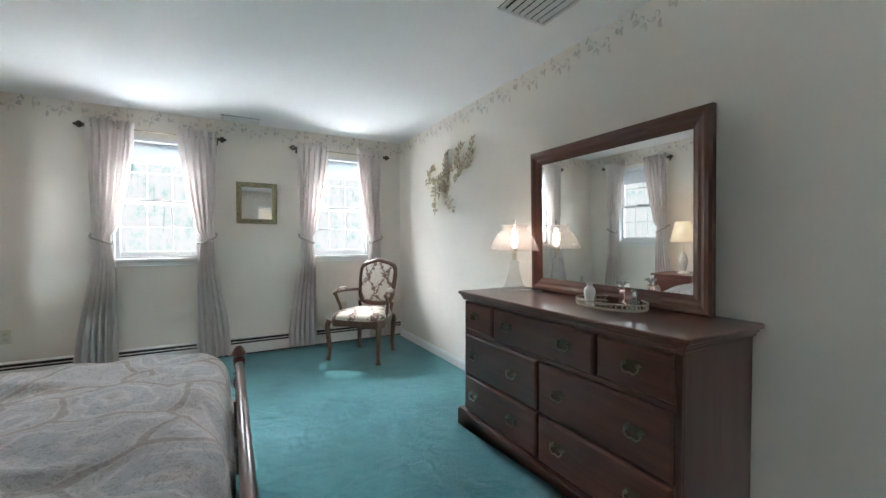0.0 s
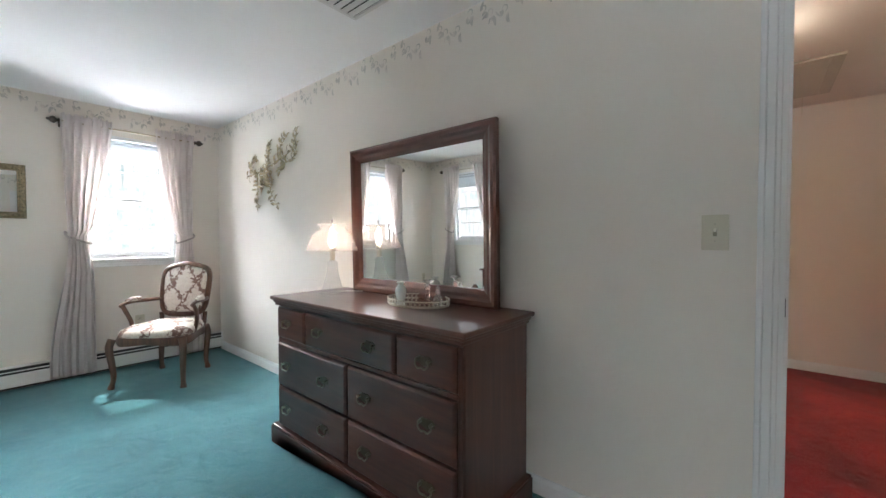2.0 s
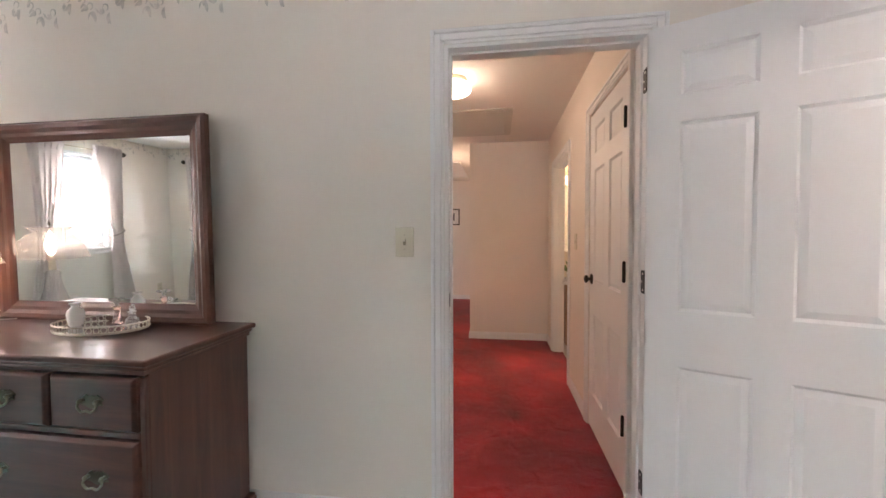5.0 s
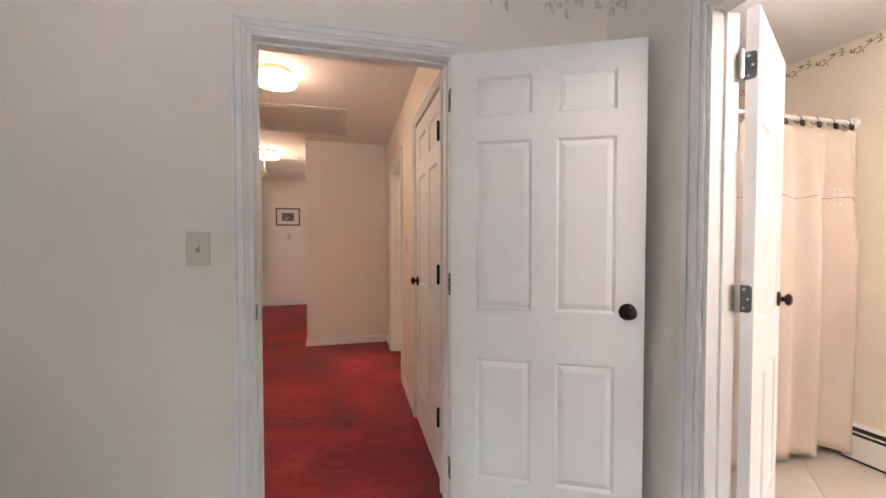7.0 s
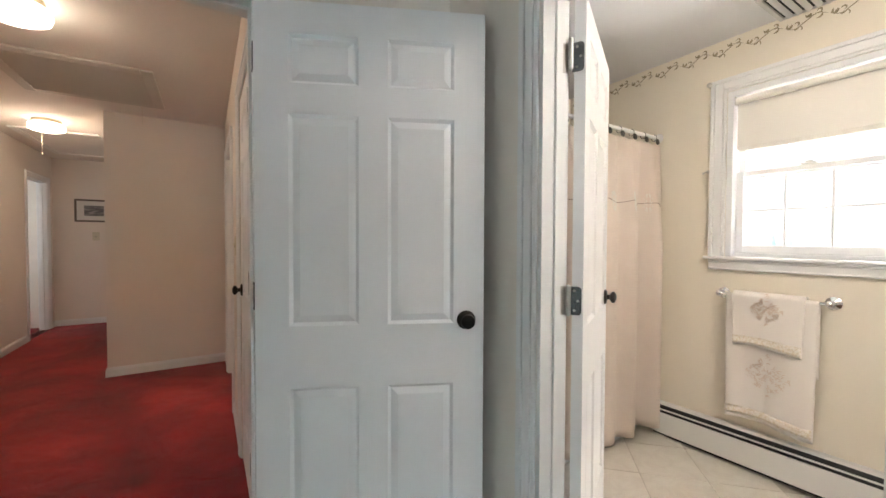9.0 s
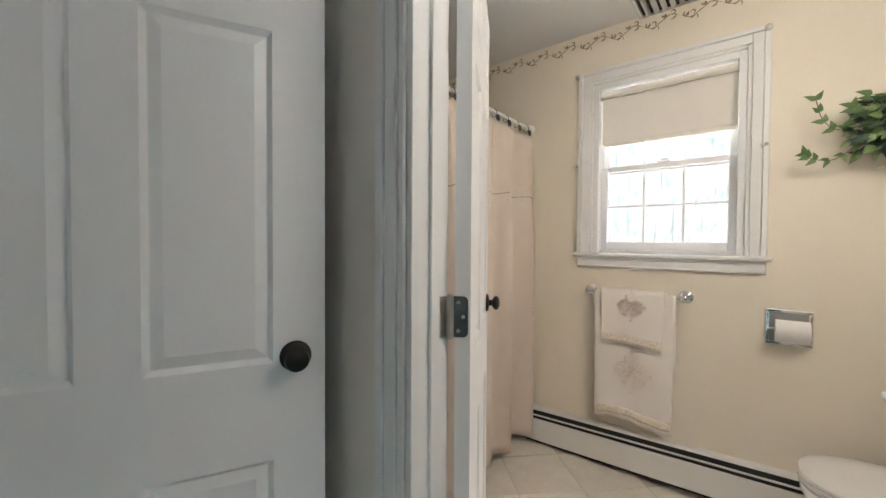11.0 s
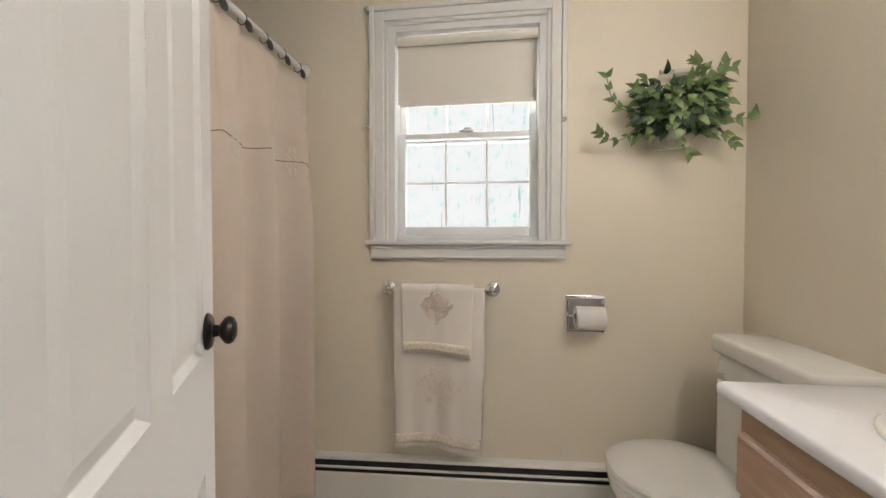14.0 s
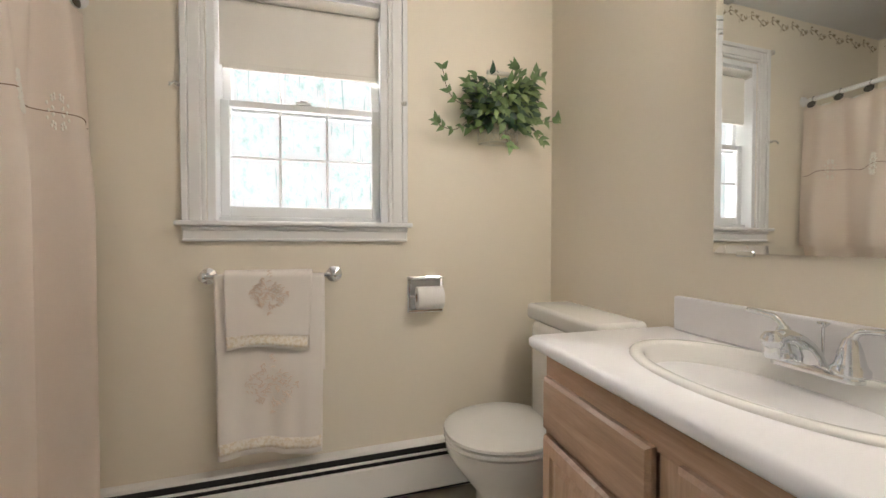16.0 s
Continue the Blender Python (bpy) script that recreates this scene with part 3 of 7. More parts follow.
def sash(parent, name, x0, x1, z0, z1, y0, y1, cols, rows, r=0.034, mun=0.011):
    bm = bmesh.new()
    box(bm, x0, x0 + r, y0, y1, z0, z1, 0.003, 1); box(bm, x1 - r, x1, y0, y1, z0, z1, 0.003, 1)
    box(bm, x0 + r, x1 - r, y0, y1, z0, z0 + r * 1.25, 0.003, 1); box(bm, x0 + r, x1 - r, y0, y1, z1 - r * 0.8, z1, 0.003, 1)
    s = part(name, bm, VINYL, parent)
    gx0, gx1, gz0, gz1 = x0 + r, x1 - r, z0 + r * 1.25, z1 - r * 0.8
    ym = (y0 + y1) / 2
    for i in range(1, cols):
        c = gx0 + (gx1 - gx0) * i / cols
        bm = bmesh.new(); box(bm, c - mun / 2, c + mun / 2, ym - 0.005, ym + 0.005, gz0, gz1, 0.002, 1)
        part("muntin", bm, VINYL, s)
    for j in range(1, rows):
        c = gz0 + (gz1 - gz0) * j / rows
        bm = bmesh.new(); box(bm, gx0, gx1, ym - 0.0045, ym + 0.0045, c - mun / 2, c + mun / 2, 0.002, 1)
        part("muntin", bm, VINYL, s)
    bm = bmesh.new(); box(bm, gx0, gx1, ym - 0.001, ym + 0.001, gz0, gz1)
    g = part("pane", bm, PANE, s)
    g.visible_shadow = False
    return s


def window(name, m, w, z0, z1, meet, grid, trim, label, shade_z, shade_mat, stool=True):
    """A double hung window in a wall: local x along the wall, +y outdoors, the room's face at y = 0."""
    o = thing(name, m, label, "window")
    o["kind"] = "structure"
    bm = bmesh.new()
    f = 0.03
    for x0, x1, a, b in ((-w / 2, -w / 2 + f, z0, z1), (w / 2 - f, w / 2, z0, z1)):
        box(bm, x0, x1, 0.0, 0.15, a, b, 0.002, 1)
    box(bm, -w / 2 + f, w / 2 - f, 0.0, 0.15, z1 - f, z1, 0.002, 1); box(bm, -w / 2 + f, w / 2 - f, 0.03, 0.15, z0, z0 + 0.02, 0.002, 1)
    part("window_frame", bm, VINYL, o)
    sash(o, "lower_sash", -w / 2 + f, w / 2 - f, z0 + 0.02, meet + 0.02, 0.055, 0.085, *grid)
    sash(o, "upper_sash", -w / 2 + f, w / 2 - f, meet - 0.018, z1 - f, 0.09, 0.12, *grid)
    bm = bmesh.new(); box(bm, -0.03, 0.03, 0.045, 0.08, meet + 0.02, meet + 0.03, 0.004, 2); box(bm, -0.012, 0.02, 0.04, 0.055, meet + 0.03, meet + 0.036, 0.002, 1)
    part("sash_lock", bm, VINYL, o, "small white sash lock")
    if trim:
        bm = bmesh.new()
        for k, (f0, f1, d) in enumerate(((0, 0.2, 0.012), (0.2, 0.72, 0.016), (0.72, 1, 0.022))):
            for s in (-1, 1):
                p, q = sorted((s * (w / 2 + trim * f0), s * (w / 2 + trim * f1)))
                box(bm, p, q, -d, 0, z0, z1 + trim * f1, 0.003, 1)
            box(bm, -w / 2 - trim * f0, w / 2 + trim * f0, -d - 0.0002, 0, z1 + trim * f0, z1 + trim * f1, 0.003, 1)
        part("casing", bm, WHITE, o, "white moulded window casing")
    if stool:
        e = w / 2 + trim + (0.018 if trim else 0.0)
        bm = bmesh.new(); box(bm, -e, e, -0.045, 0.05, z0 - 0.018, z0, 0.006, 2)
        part("window_sill", bm, WHITE, o)
        bm = bmesh.new(); box(bm, -e + 0.02, e - 0.02, -0.018, 0, z0 - 0.075, z0 - 0.018, 0.004, 1); box(bm, -e + 0.02, e - 0.02, -0.026, 0, z0 - 0.036, z0 - 0.0185, 0.004, 1); box(bm, -e + 0.02, e - 0.02, -0.022, 0, z0 - 0.077, z0 - 0.066, 0.003, 1)
        part("apron", bm, WHITE, o)
    sh = thing("roller_shade", m @ pose(0, 0, 0), "white cloth roller shade drawn partly down", "window shade")
    bm = bmesh.new(); lathe(bm, [(0.02, -w / 2 + 0.036), (0.02, w / 2 - 0.036)], 16, pose(0, 0.028, z1 - 0.056, 0, 90))
    part("roller", bm, shade_mat, sh, "", True)
    bm = bmesh.new(); box(bm, -w / 2 + 0.033, w / 2 - 0.033, 0.0445, 0.046, shade_z, z1 - 0.056)
    part("cloth", bm, shade_mat, sh)
    bm = bmesh.new(); box(bm, -w / 2 + 0.042, w / 2 - 0.042, 0.040, 0.0505, shade_z - 0.012, shade_z + 0.012, 0.004, 2)
    part("hem_bar", bm, shade_mat, sh)
    for s in (-1, 1):
        bm = bmesh.new(); box(bm, s * (w / 2 - 0.034) - 0.002, s * (w / 2 - 0.034) + 0.002, 0.004, 0.05, z1 - 0.08, z1 - 0.032)
        part("bracket", bm, NICKEL, sh)
    return o


SH0 = 1.93
window("window_1", pose(sum(W1) / 2, YN, 0), W1[1] - W1[0], WZ[0], WZ[1], 1.565, (3, 2), 0.0, "white double-hung window with muntins behind curtains", SH0, SHADE_DAY)
window("window_2", pose(sum(W2) / 2, YN, 0), W2[1] - W2[0], WZ[0], WZ[1], 1.565, (3, 2), 0.0, "white double-hung window with muntins above the chair", SH0, SHADE_DAY)
window("window_3", pose(XW, sum(WW) / 2, 0, 0, 0, 90), WW[1] - WW[0], WZ[0], WZ[1], 1.565, (3, 2), 0.0, "white double-hung window beside the bed", SH0, SHADE_DAY)
window("window_5", pose(XW, sum(WX) / 2, 0, 0, 0, 90), WX[1] - WX[0], WZ[0], WZ[1], 1.565, (3, 2), 0.0, "unseen white double-hung window added on the far side of the bed", SH0, SHADE_DAY)
window("window_4", pose(sum(WB) / 2, YW, 0, 0, 0, 180), WB[1] - WB[0], BZ[0], BZ[1], 1.625, (3, 2), 0.08, "white double-hung bathroom window with moulded casing", 1.772, SHADE)
for x in (0.80, 1.63):
    hk = thing("curtain_hook", pose(x, YW, 1.66), "small nickel tieback hook on the window casing", "hook", "hooks on the window casing")
    bm = bmesh.new(); lathe(bm, [(0.009, 0.018), (0.009, 0.026), (0.004, 0.03), (0.004, 0.045)], 12, pose(0, 0, 0, -90)); tube(bm, spline([(0, 0.045, 0), (0.008, 0.055, -0.012), (0.014, 0.05, -0.016), (0.016, 0.045, -0.004)]), 0.003)
    part("hook", bm, NICKEL, hk, "", True)
    tk = thing("corner_button", pose(x, YW, 2.165), "small grey disc on the casing corner", "button", "discs on the window casing")
    bm = bmesh.new(); lathe(bm, [(0.014, 0.0), (0.014, 0.028), (0.010, 0.032), (0, 0.033)], 14, pose(0, 0, 0, -90))
    part("disc", bm, NICKEL, tk, "", True)

# curtains
CURT = bpy.data.materials.new("linen_curtain")
CURT.use_nodes = True
t_, n_, l_, b_ = nodes_of(CURT)
b_.inputs["Roughness"].default_value = 0.9
b_.inputs["Specular IOR Level"].default_value = 0.1
CURT_COL = ramp(CURT, noisy(CURT, 5, 5), [(0.3, (0.82, 0.775, 0.755)), (0.7, (0.86, 0.815, 0.795))])
colour(CURT, CURT_COL)
bump(CURT, noisy(CURT, 500, 2, (1, 1, 0.3)), 0.2, 0.002)
tr_, mx_ = n_.new("ShaderNodeBsdfTranslucent"), n_.new("ShaderNodeMixShader")
l_.new(CURT_COL, tr_.inputs[0])
mx_.inputs[0].default_value = 0.5
l_.new(b_.outputs[0], mx_.inputs[1]); l_.new(tr_.outputs[0], mx_.inputs[2]); l_.new(mx_.outputs[0], n_["Material Output"].inputs[0])
RODMETAL = mat("antique_bronze", (0.10, 0.085, 0.07), 0.45, 0.8)
RODBRASS = mat("pale_brass_rod", (0.50, 0.42, 0.30), 0.4, 0.8)


def smooth(a, b, x):
    x = max(0.0, min(1.0, (x - a) / (b - a)))
    return x * x * (3 - 2 * x)


def curtain(parent, sgn, seed):
    """One gathered panel held back to the side sgn; local x along the wall, -y into the room."""
    rnd = random.Random(seed)
    ph = [rnd.uniform(0, 6.28) for _ in range(6)]
    TIE = 1.21

    def edges(z):
        if z > TIE:
            k = (z - TIE) / (2.2 - TIE)
            out = 0.46 + 0.03 * k
            inn = 0.335 - 0.175 * (k ** 0.8) - 0.02 * math.sin(math.pi * k)
            bulge = 0.05 * math.exp(-((z - TIE - 0.07) / 0.07) ** 2)
            inn -= bulge * 0.4
        else:
            k = (TIE - z) / TIE
            out = 0.46 + 0.13 * smooth(0, 0.9, k)
            inn = 0.335 - 0.005 * k - 0.03 * smooth(0, 0.25, k)
        return out, inn

    def f(u, v):
        z = 0.035 + v * (2.262 - 0.035)
        out, inn = edges(min(z, 2.2))
        x = out + (inn - out) * u
        gather = 1.0 if z > TIE + 0.25 or z < TIE - 0.4 else 0.55
        w = 2 * math.pi * (5.5 * u + 0.10 * math.sin(3 * z + ph[0]))
        amp = (0.024 + 0.008 * math.sin(2.1 * z + ph[1])) * gather
        if z > 2.13:
            amp *= 0.55
        y = -0.085 - amp * math.sin(w + ph[2] + 0.25 * math.sin(4 * z)) - 0.006 * math.sin(2.3 * w + ph[3] + z)
        y -= 0.016 * smooth(2.14, 2.185, z)
        if z > 2.2:
            y += 0.014 * math.sin(2.2 * w)
        x += 0.006 * math.sin(w * 2 + ph[4]) * (1 if 0.02 < u < 0.98 else 0)
        droop = 0.10 * math.exp(-((z - TIE) / 0.12) ** 2) * u
        return Vector((sgn * x, y, z + 0.012 * math.sin(1.5 * w) * (1 if z > 2.22 else 0) + droop * 0.4))

    bm = bmesh.new()
    sheet(bm, f, 92, 60)
    ob = part("curtain_panel", bm, CURT, parent, "", True, 180)
    so = ob.modifiers.new("cloth", "SOLIDIFY")
    so.thickness = 0.003
    bm = bmesh.new()
    pts = spline([(sgn * 0.475, -0.02, TIE + 0.06), (sgn * 0.47, -0.11, TIE + 0.02), (sgn * 0.41, -0.125, TIE - 0.01), (sgn * 0.33, -0.115, TIE - 0.04), (sgn * 0.318, -0.07, TIE - 0.035), (sgn * 0.36, -0.05, TIE), (sgn * 0.475, -0.012, TIE + 0.06)], 5)
    tube(bm, pts, 0.0085, 8)
    part("tieback", bm, fabric("tieback_cord", (0.42, 0.39, 0.37), (0.5, 0.47, 0.44)), parent, "grey corded tieback", True)


def curtain_set(m, seed, label):
    o = thing("curtain", m, label, "curtains", "bedroom curtains")
    bm = bmesh.new(); tube(bm, [(-0.50, -0.085, 2.2), (0.50, -0.085, 2.2)], 0.006, 10)
    part("rod", bm, RODBRASS, o, "thin pale brass curtain rod", True)
    for s in (-1, 1):
        bm = bmesh.new()
        lathe(bm, [(0.008, 0.49), (0.017, 0.495), (0.017, 0.503), (0.010, 0.508), (0.026, 0.522), (0.030, 0.535), (0.024, 0.548), (0.010, 0.560), (0.013, 0.566), (0.0, 0.576)], 12, pose(0, -0.085, 2.2, 0, 90 * s))
        part("finial", bm, RODMETAL, o, "", True)
        bm = bmesh.new(); box(bm, s * 0.485 - 0.006, s * 0.485 + 0.006, -0.08, 0, 2.188, 2.2, 0.002, 1); box(bm, s * 0.485 - 0.012, s * 0.485 + 0.012, -0.006, 0, 2.16, 2.225, 0.003, 1)
        part("bracket", bm, RODMETAL, o)
        curtain(o, s, seed + s)


curtain_set(pose(-0.56, YN, 0), 10, "grey linen curtains tied back at a window")
curtain_set(pose(1.17, YN, 0), 20, "grey linen curtains tied back behind the chair")
curtain_set(pose(XW, 3.72, 0, 0, 0, 90), 30, "grey linen curtains tied back beside the bed")


def heater(name, m, length, label, base=0.03):
    """A hot water baseboard heater; local x along the wall, -y into the room."""
    o = thing(name, m, label, "baseboard heater")
    prof = ((0, 0.19), (-0.040, 0.19), (-0.048, 0.182), (-0.048, 0.178), (-0.03, 0.18), (0, 0.18))
    bm = bmesh.new(); profile_strip(bm, (0, 0, 0), (length, 0, 0), (0, 1, 0), prof)
    part("top_cover", bm, HEATER, o)
    bm = bmesh.new(); profile_strip(bm, (0, 0, 0), (length, 0, 0), (0, 1, 0), ((-0.056, base), (-0.064, base + 0.002), (-0.066, 0.128), (-0.062, 0.134), (-0.058, 0.133), (-0.06, 0.124)))
    part("front_panel", bm, HEATER, o)
    bm = bmesh.new(); box(bm, 0, length, -0.052, -0.002, base - 0.015, 0.180)
    part("dark_slot", bm, BLACK, o)
    bm = bmesh.new(); box(bm, 0, length, -0.0625, -0.050, 0.151, 0.157)
    part("damper", bm, HEATER, o)
    for x in (0.0, length - 0.012):
        bm = bmesh.new(); box(bm, x, x + 0.012, -0.068, 0, 0.0, 0.19, 0.003, 1)
        part("end_cap", bm, HEATER, o)
    return o


heater("baseboard_heater", pose(XW, YN, 0), XE - XW - 0.004, "white metal baseboard heater under the bedroom windows")
heater("baseboard_heater", pose(1.915, YW, 0.012, 0, 0, 180) @ pose(0, 0, 0, 0, -1.7, 0), 1.915 - XV - 0.02, "white metal baseboard heater along the bathroom wall", 0.0)

# ---- bedroom things ----
MAHO = wood("dark_mahogany", (0.060, 0.021, 0.014), (0.085, 0.030, 0.020), (0.118, 0.044, 0.028), 0.32, "y", 2.2, 0.7)
MAHO_V = wood("dark_mahogany_upright", (0.060, 0.021, 0.014), (0.085, 0.030, 0.020), (0.118, 0.044, 0.028), 0.32, "z", 2.2, 0.7)
for m_ in (MAHO, MAHO_V):
    nodes_of(m_)[3].inputs["Specular IOR Level"].default_value = 0.25
    nodes_of(m_)[3].inputs["Coat Roughness"].default_value = 0.07
MAHO_D = wood("dark_mahogany_front", (0.060, 0.021, 0.014), (0.085, 0.030, 0.020), (0.118, 0.044, 0.028), 0.36, "y", 2.2, 0.6)
nodes_of(MAHO_D)[3].inputs["Specular IOR Level"].default_value = 0.25
nodes_of(MAHO_D)[3].inputs["Coat Roughness"].default_value = 0.14
BRASS_OLD = mat("antique_brass", (0.11, 0.092, 0.064), 0.34, 1.0)
# paler copy of the brass: light caught by the bails is in its colour
BRASS_RUB = mat("lit_brass", (0.21, 0.18, 0.13), 0.30, 1.0)


def bail_pull(parent, y, z, x):
    """A bat-wing back plate with a hanging bail, on a front that faces -x."""
    bm = bmesh.new()
    out = [(0.0, 0.020), (0.012, 0.016), (0.020, 0.022), (0.034, 0.014), (0.044, 0.006), (0.036, -0.002), (0.040, -0.012), (0.024, -0.014), (0.014, -0.020), (0.0, -0.024)]
    ring = out + [(-a, b) for a, b in reversed(out[1:-1])]
    A = [bm.verts.new((x, y + a, z + b)) for a, b in ring]
    B = [bm.verts.new((x - 0.0025, y + a * 0.96, z + b * 0.96)) for a, b in ring]
    n = len(ring)
    for i in range(n):
        bm.faces.new((A[i], A[(i + 1) % n], B[(i + 1) % n], B[i]))
    bm.faces.new(B)
    h = part("handle", bm, BRASS_OLD, parent, "antique brass bail pull")
    bm = bmesh.new()
    for s in (-1, 1):
        lathe(bm, [(0.006, 0.0), (0.006, 0.010), (0.008, 0.014), (0.005, 0.020), (0, 0.022)], 10, pose(x, y + s * 0.030, z + 0.004, 0, -90))
    tube(bm, spline([(x - 0.015, y - 0.030, z + 0.004), (x - 0.018, y - 0.034, z - 0.012), (x - 0.020, y - 0.018, z - 0.026), (x - 0.020, y, z - 0.022), (x - 0.020, y + 0.018, z - 0.026), (x - 0.018, y + 0.034, z - 0.012), (x - 0.015, y + 0.030, z + 0.004)], 4), 0.0036, 7)
    part("bail", bm, BRASS_RUB, h, "", True)


dr = thing("dresser", pose(0, 0, 0), "dark mahogany dresser with seven drawers and brass pulls", "dresser")
DX, DY0, DY1 = 1.362, 0.826, 2.195
bm = bmesh.new(); box(bm, DX + 0.018, 1.862, DY0, DY1, 0.09, 0.815, 0.003, 1)
part("body", bm, MAHO_V, dr)
for y0, y1 in ((DY0, DY0 + 0.022), (DY1 - 0.022, DY1)):
    bm = bmesh.new(); box(bm, DX + 0.004, DX + 0.019, y0, y1, 0.1, 0.805, 0.003, 1)
    part("stile", bm, MAHO_V, dr)
bm = bmesh.new(); box(bm, 1.332, 1.875, DY0 - 0.035, DY1 + 0.035, 0.848, 0.870, 0.007, 3)
part("top", bm, MAHO, dr, "polished mahogany top")
bm = bmesh.new()
box(bm, 1.344, 1.866, DY0 - 0.022, DY1 + 0.022, 0.832, 0.848, 0.006, 2); box(bm, 1.352, 1.864, DY0 - 0.012, DY1 + 0.012, 0.815, 0.832, 0.005, 2)
part("cornice", bm, MAHO, dr)
# bracket base with cut-out feet
bm = bmesh.new()
def bracket(bm, a0, a1, f):
    cut = [(0.0, 0.0), (0.072, 0.0), (0.078, 0.036), (0.092, 0.052), (0.112, 0.042), (0.142, 0.060), (0.185, 0.074)]
    pts = [(a0, 0.0)] + [(a0 + p, q) for p, q in cut[1:]] + [(a1 - p, q) for p, q in reversed(cut[1:])] + [(a1, 0.0), (a1, 0.098), (a0, 0.098)]
    A, B = [bm.verts.new(f(p, q, 0)) for p, q in pts], [bm.verts.new(f(p, q, 1)) for p, q in pts]
    n = len(pts)
    for i in range(n):
        bm.faces.new((A[i], A[(i + 1) % n], B[(i + 1) % n], B[i]))
    bm.faces.new(A); bm.faces.new(list(reversed(B)))
bracket(bm, DY0 - 0.030, DY1 + 0.030, lambda p, q, k: (1.330 + 0.02 * k, p, q))
bracket(bm, 1.350, 1.864, lambda p, q, k: (p, DY0 - 0.030 + 0.02 * k, q))
bracket(bm, 1.350, 1.864, lambda p, q, k: (p, DY1 + 0.030 - 0.02 * k, q))
bmesh.ops.triangulate(bm, faces=[f for f in bm.faces if len(f.verts) > 4])
part("bracket_base", bm, MAHO, dr)
bm = bmesh.new(); box(bm, 1.334, 1.866, DY0 - 0.026, DY1 + 0.026, 0.098, 0.110, 0.005, 2)
part("base_moulding", bm, MAHO, dr)
MID = (DY0 + DY1) / 2
rows_ = ((0.632, 0.806, ((DY0 + 0.022, 1.163), (1.178, 1.872), (1.887, DY1 - 0.022)), ((0.998,), (1.332, 1.74), (2.05,))),
         (0.352, 0.600, ((DY0 + 0.022, MID - 0.008), (MID + 0.008, DY1 - 0.022)), ((0.985, 1.366), (1.695, 2.06))),
         (0.115, 0.338, ((DY0 + 0.022, MID - 0.008), (MID + 0.008, DY1 - 0.022)), ((0.985, 1.366), (1.695, 2.06))))
for z0, z1, ds, hs in rows_:
    for (y0, y1), hy in zip(ds, hs):
        bm = bmesh.new()
        box(bm, DX - 0.004, DX + 0.018, y0, y1, z0, z1)
        front = [f for f in bm.faces if f.normal.x < -0.9]
        r = bmesh.ops.inset_region(bm, faces=front, thickness=0.010, depth=0)
        for v in front[0].verts:
            v.co.x -= 0.008
        r = bmesh.ops.inset_region(bm, faces=front, thickness=0.006, depth=0)
        for v in front[0].verts:
            v.co.x -= 0.002
        d = part("drawer", bm, MAHO_D, dr)
        for y in hy:
            bail_pull(d, y, (z0 + z1) / 2 + 0.01, DX - 0.0145)
bm = bmesh.new(); box(bm, DX + 0.002, DX + 0.019, DY0 + 0.02, DY1 - 0.02, 0.606, 0.626, 0.004, 2)
part("rail", bm, MAHO, dr)

# framed mirror standing on the dresser, its top leaning forward a little
mr = thing("dresser_mirror", pose(1.815, 1.485, 0.872, 0, -1.2, 0), "large rectangular mirror in a dark mahogany frame on the dresser", "mirror")
MW, MHH, FW = 0.545, 0.892, 0.085
prof = [(0.0, 0.0), (0.0, 0.028), (0.012, 0.036), (0.030, 0.034), (0.045, 0.024), (0.060, 0.022), (0.075, 0.014), (FW, 0.010), (FW, 0.0)]
def frame_side(a, b, inw):
    """A mitred side of a moulded frame from corner a to b; inw points inwards from each corner."""
    bm = bmesh.new()
    rowsv = [[bm.verts.new((-h, p[0] + i[0] * w_, p[1] + i[1] * w_)) for w_, h in prof] for p, i in ((a, inw[0]), (b, inw[1]))]
    n = len(prof)
    for i in range(n):
        bm.faces.new((rowsv[0][i], rowsv[0][(i + 1) % n], rowsv[1][(i + 1) % n], rowsv[1][i]))
    bm.faces.new(rowsv[0]); bm.faces.new(list(reversed(rowsv[1])))
    return bm
cs = [(-MW, 0), (MW, 0), (MW, MHH), (-MW, MHH)]
inn = [(1, 1), (-1, 1), (-1, -1), (1, -1)]
for k in range(4):
    part("frame_side", frame_side(cs[k], cs[(k + 1) % 4], (inn[k], inn[(k + 1) % 4])), MAHO if k % 2 == 0 else MAHO_V, mr)
bm = bmesh.new(); box(bm, -0.010, -0.007, -MW + FW - 0.006, MW - FW + 0.006, FW - 0.006, MHH - FW + 0.006)
part("mirror_glass", bm, MIRROR, mr)
bm = bmesh.new(); box(bm, -0.007, 0.0, -MW + 0.01, MW - 0.01, 0.01, MHH - 0.01)
part("backboard", bm, MAHO, mr)

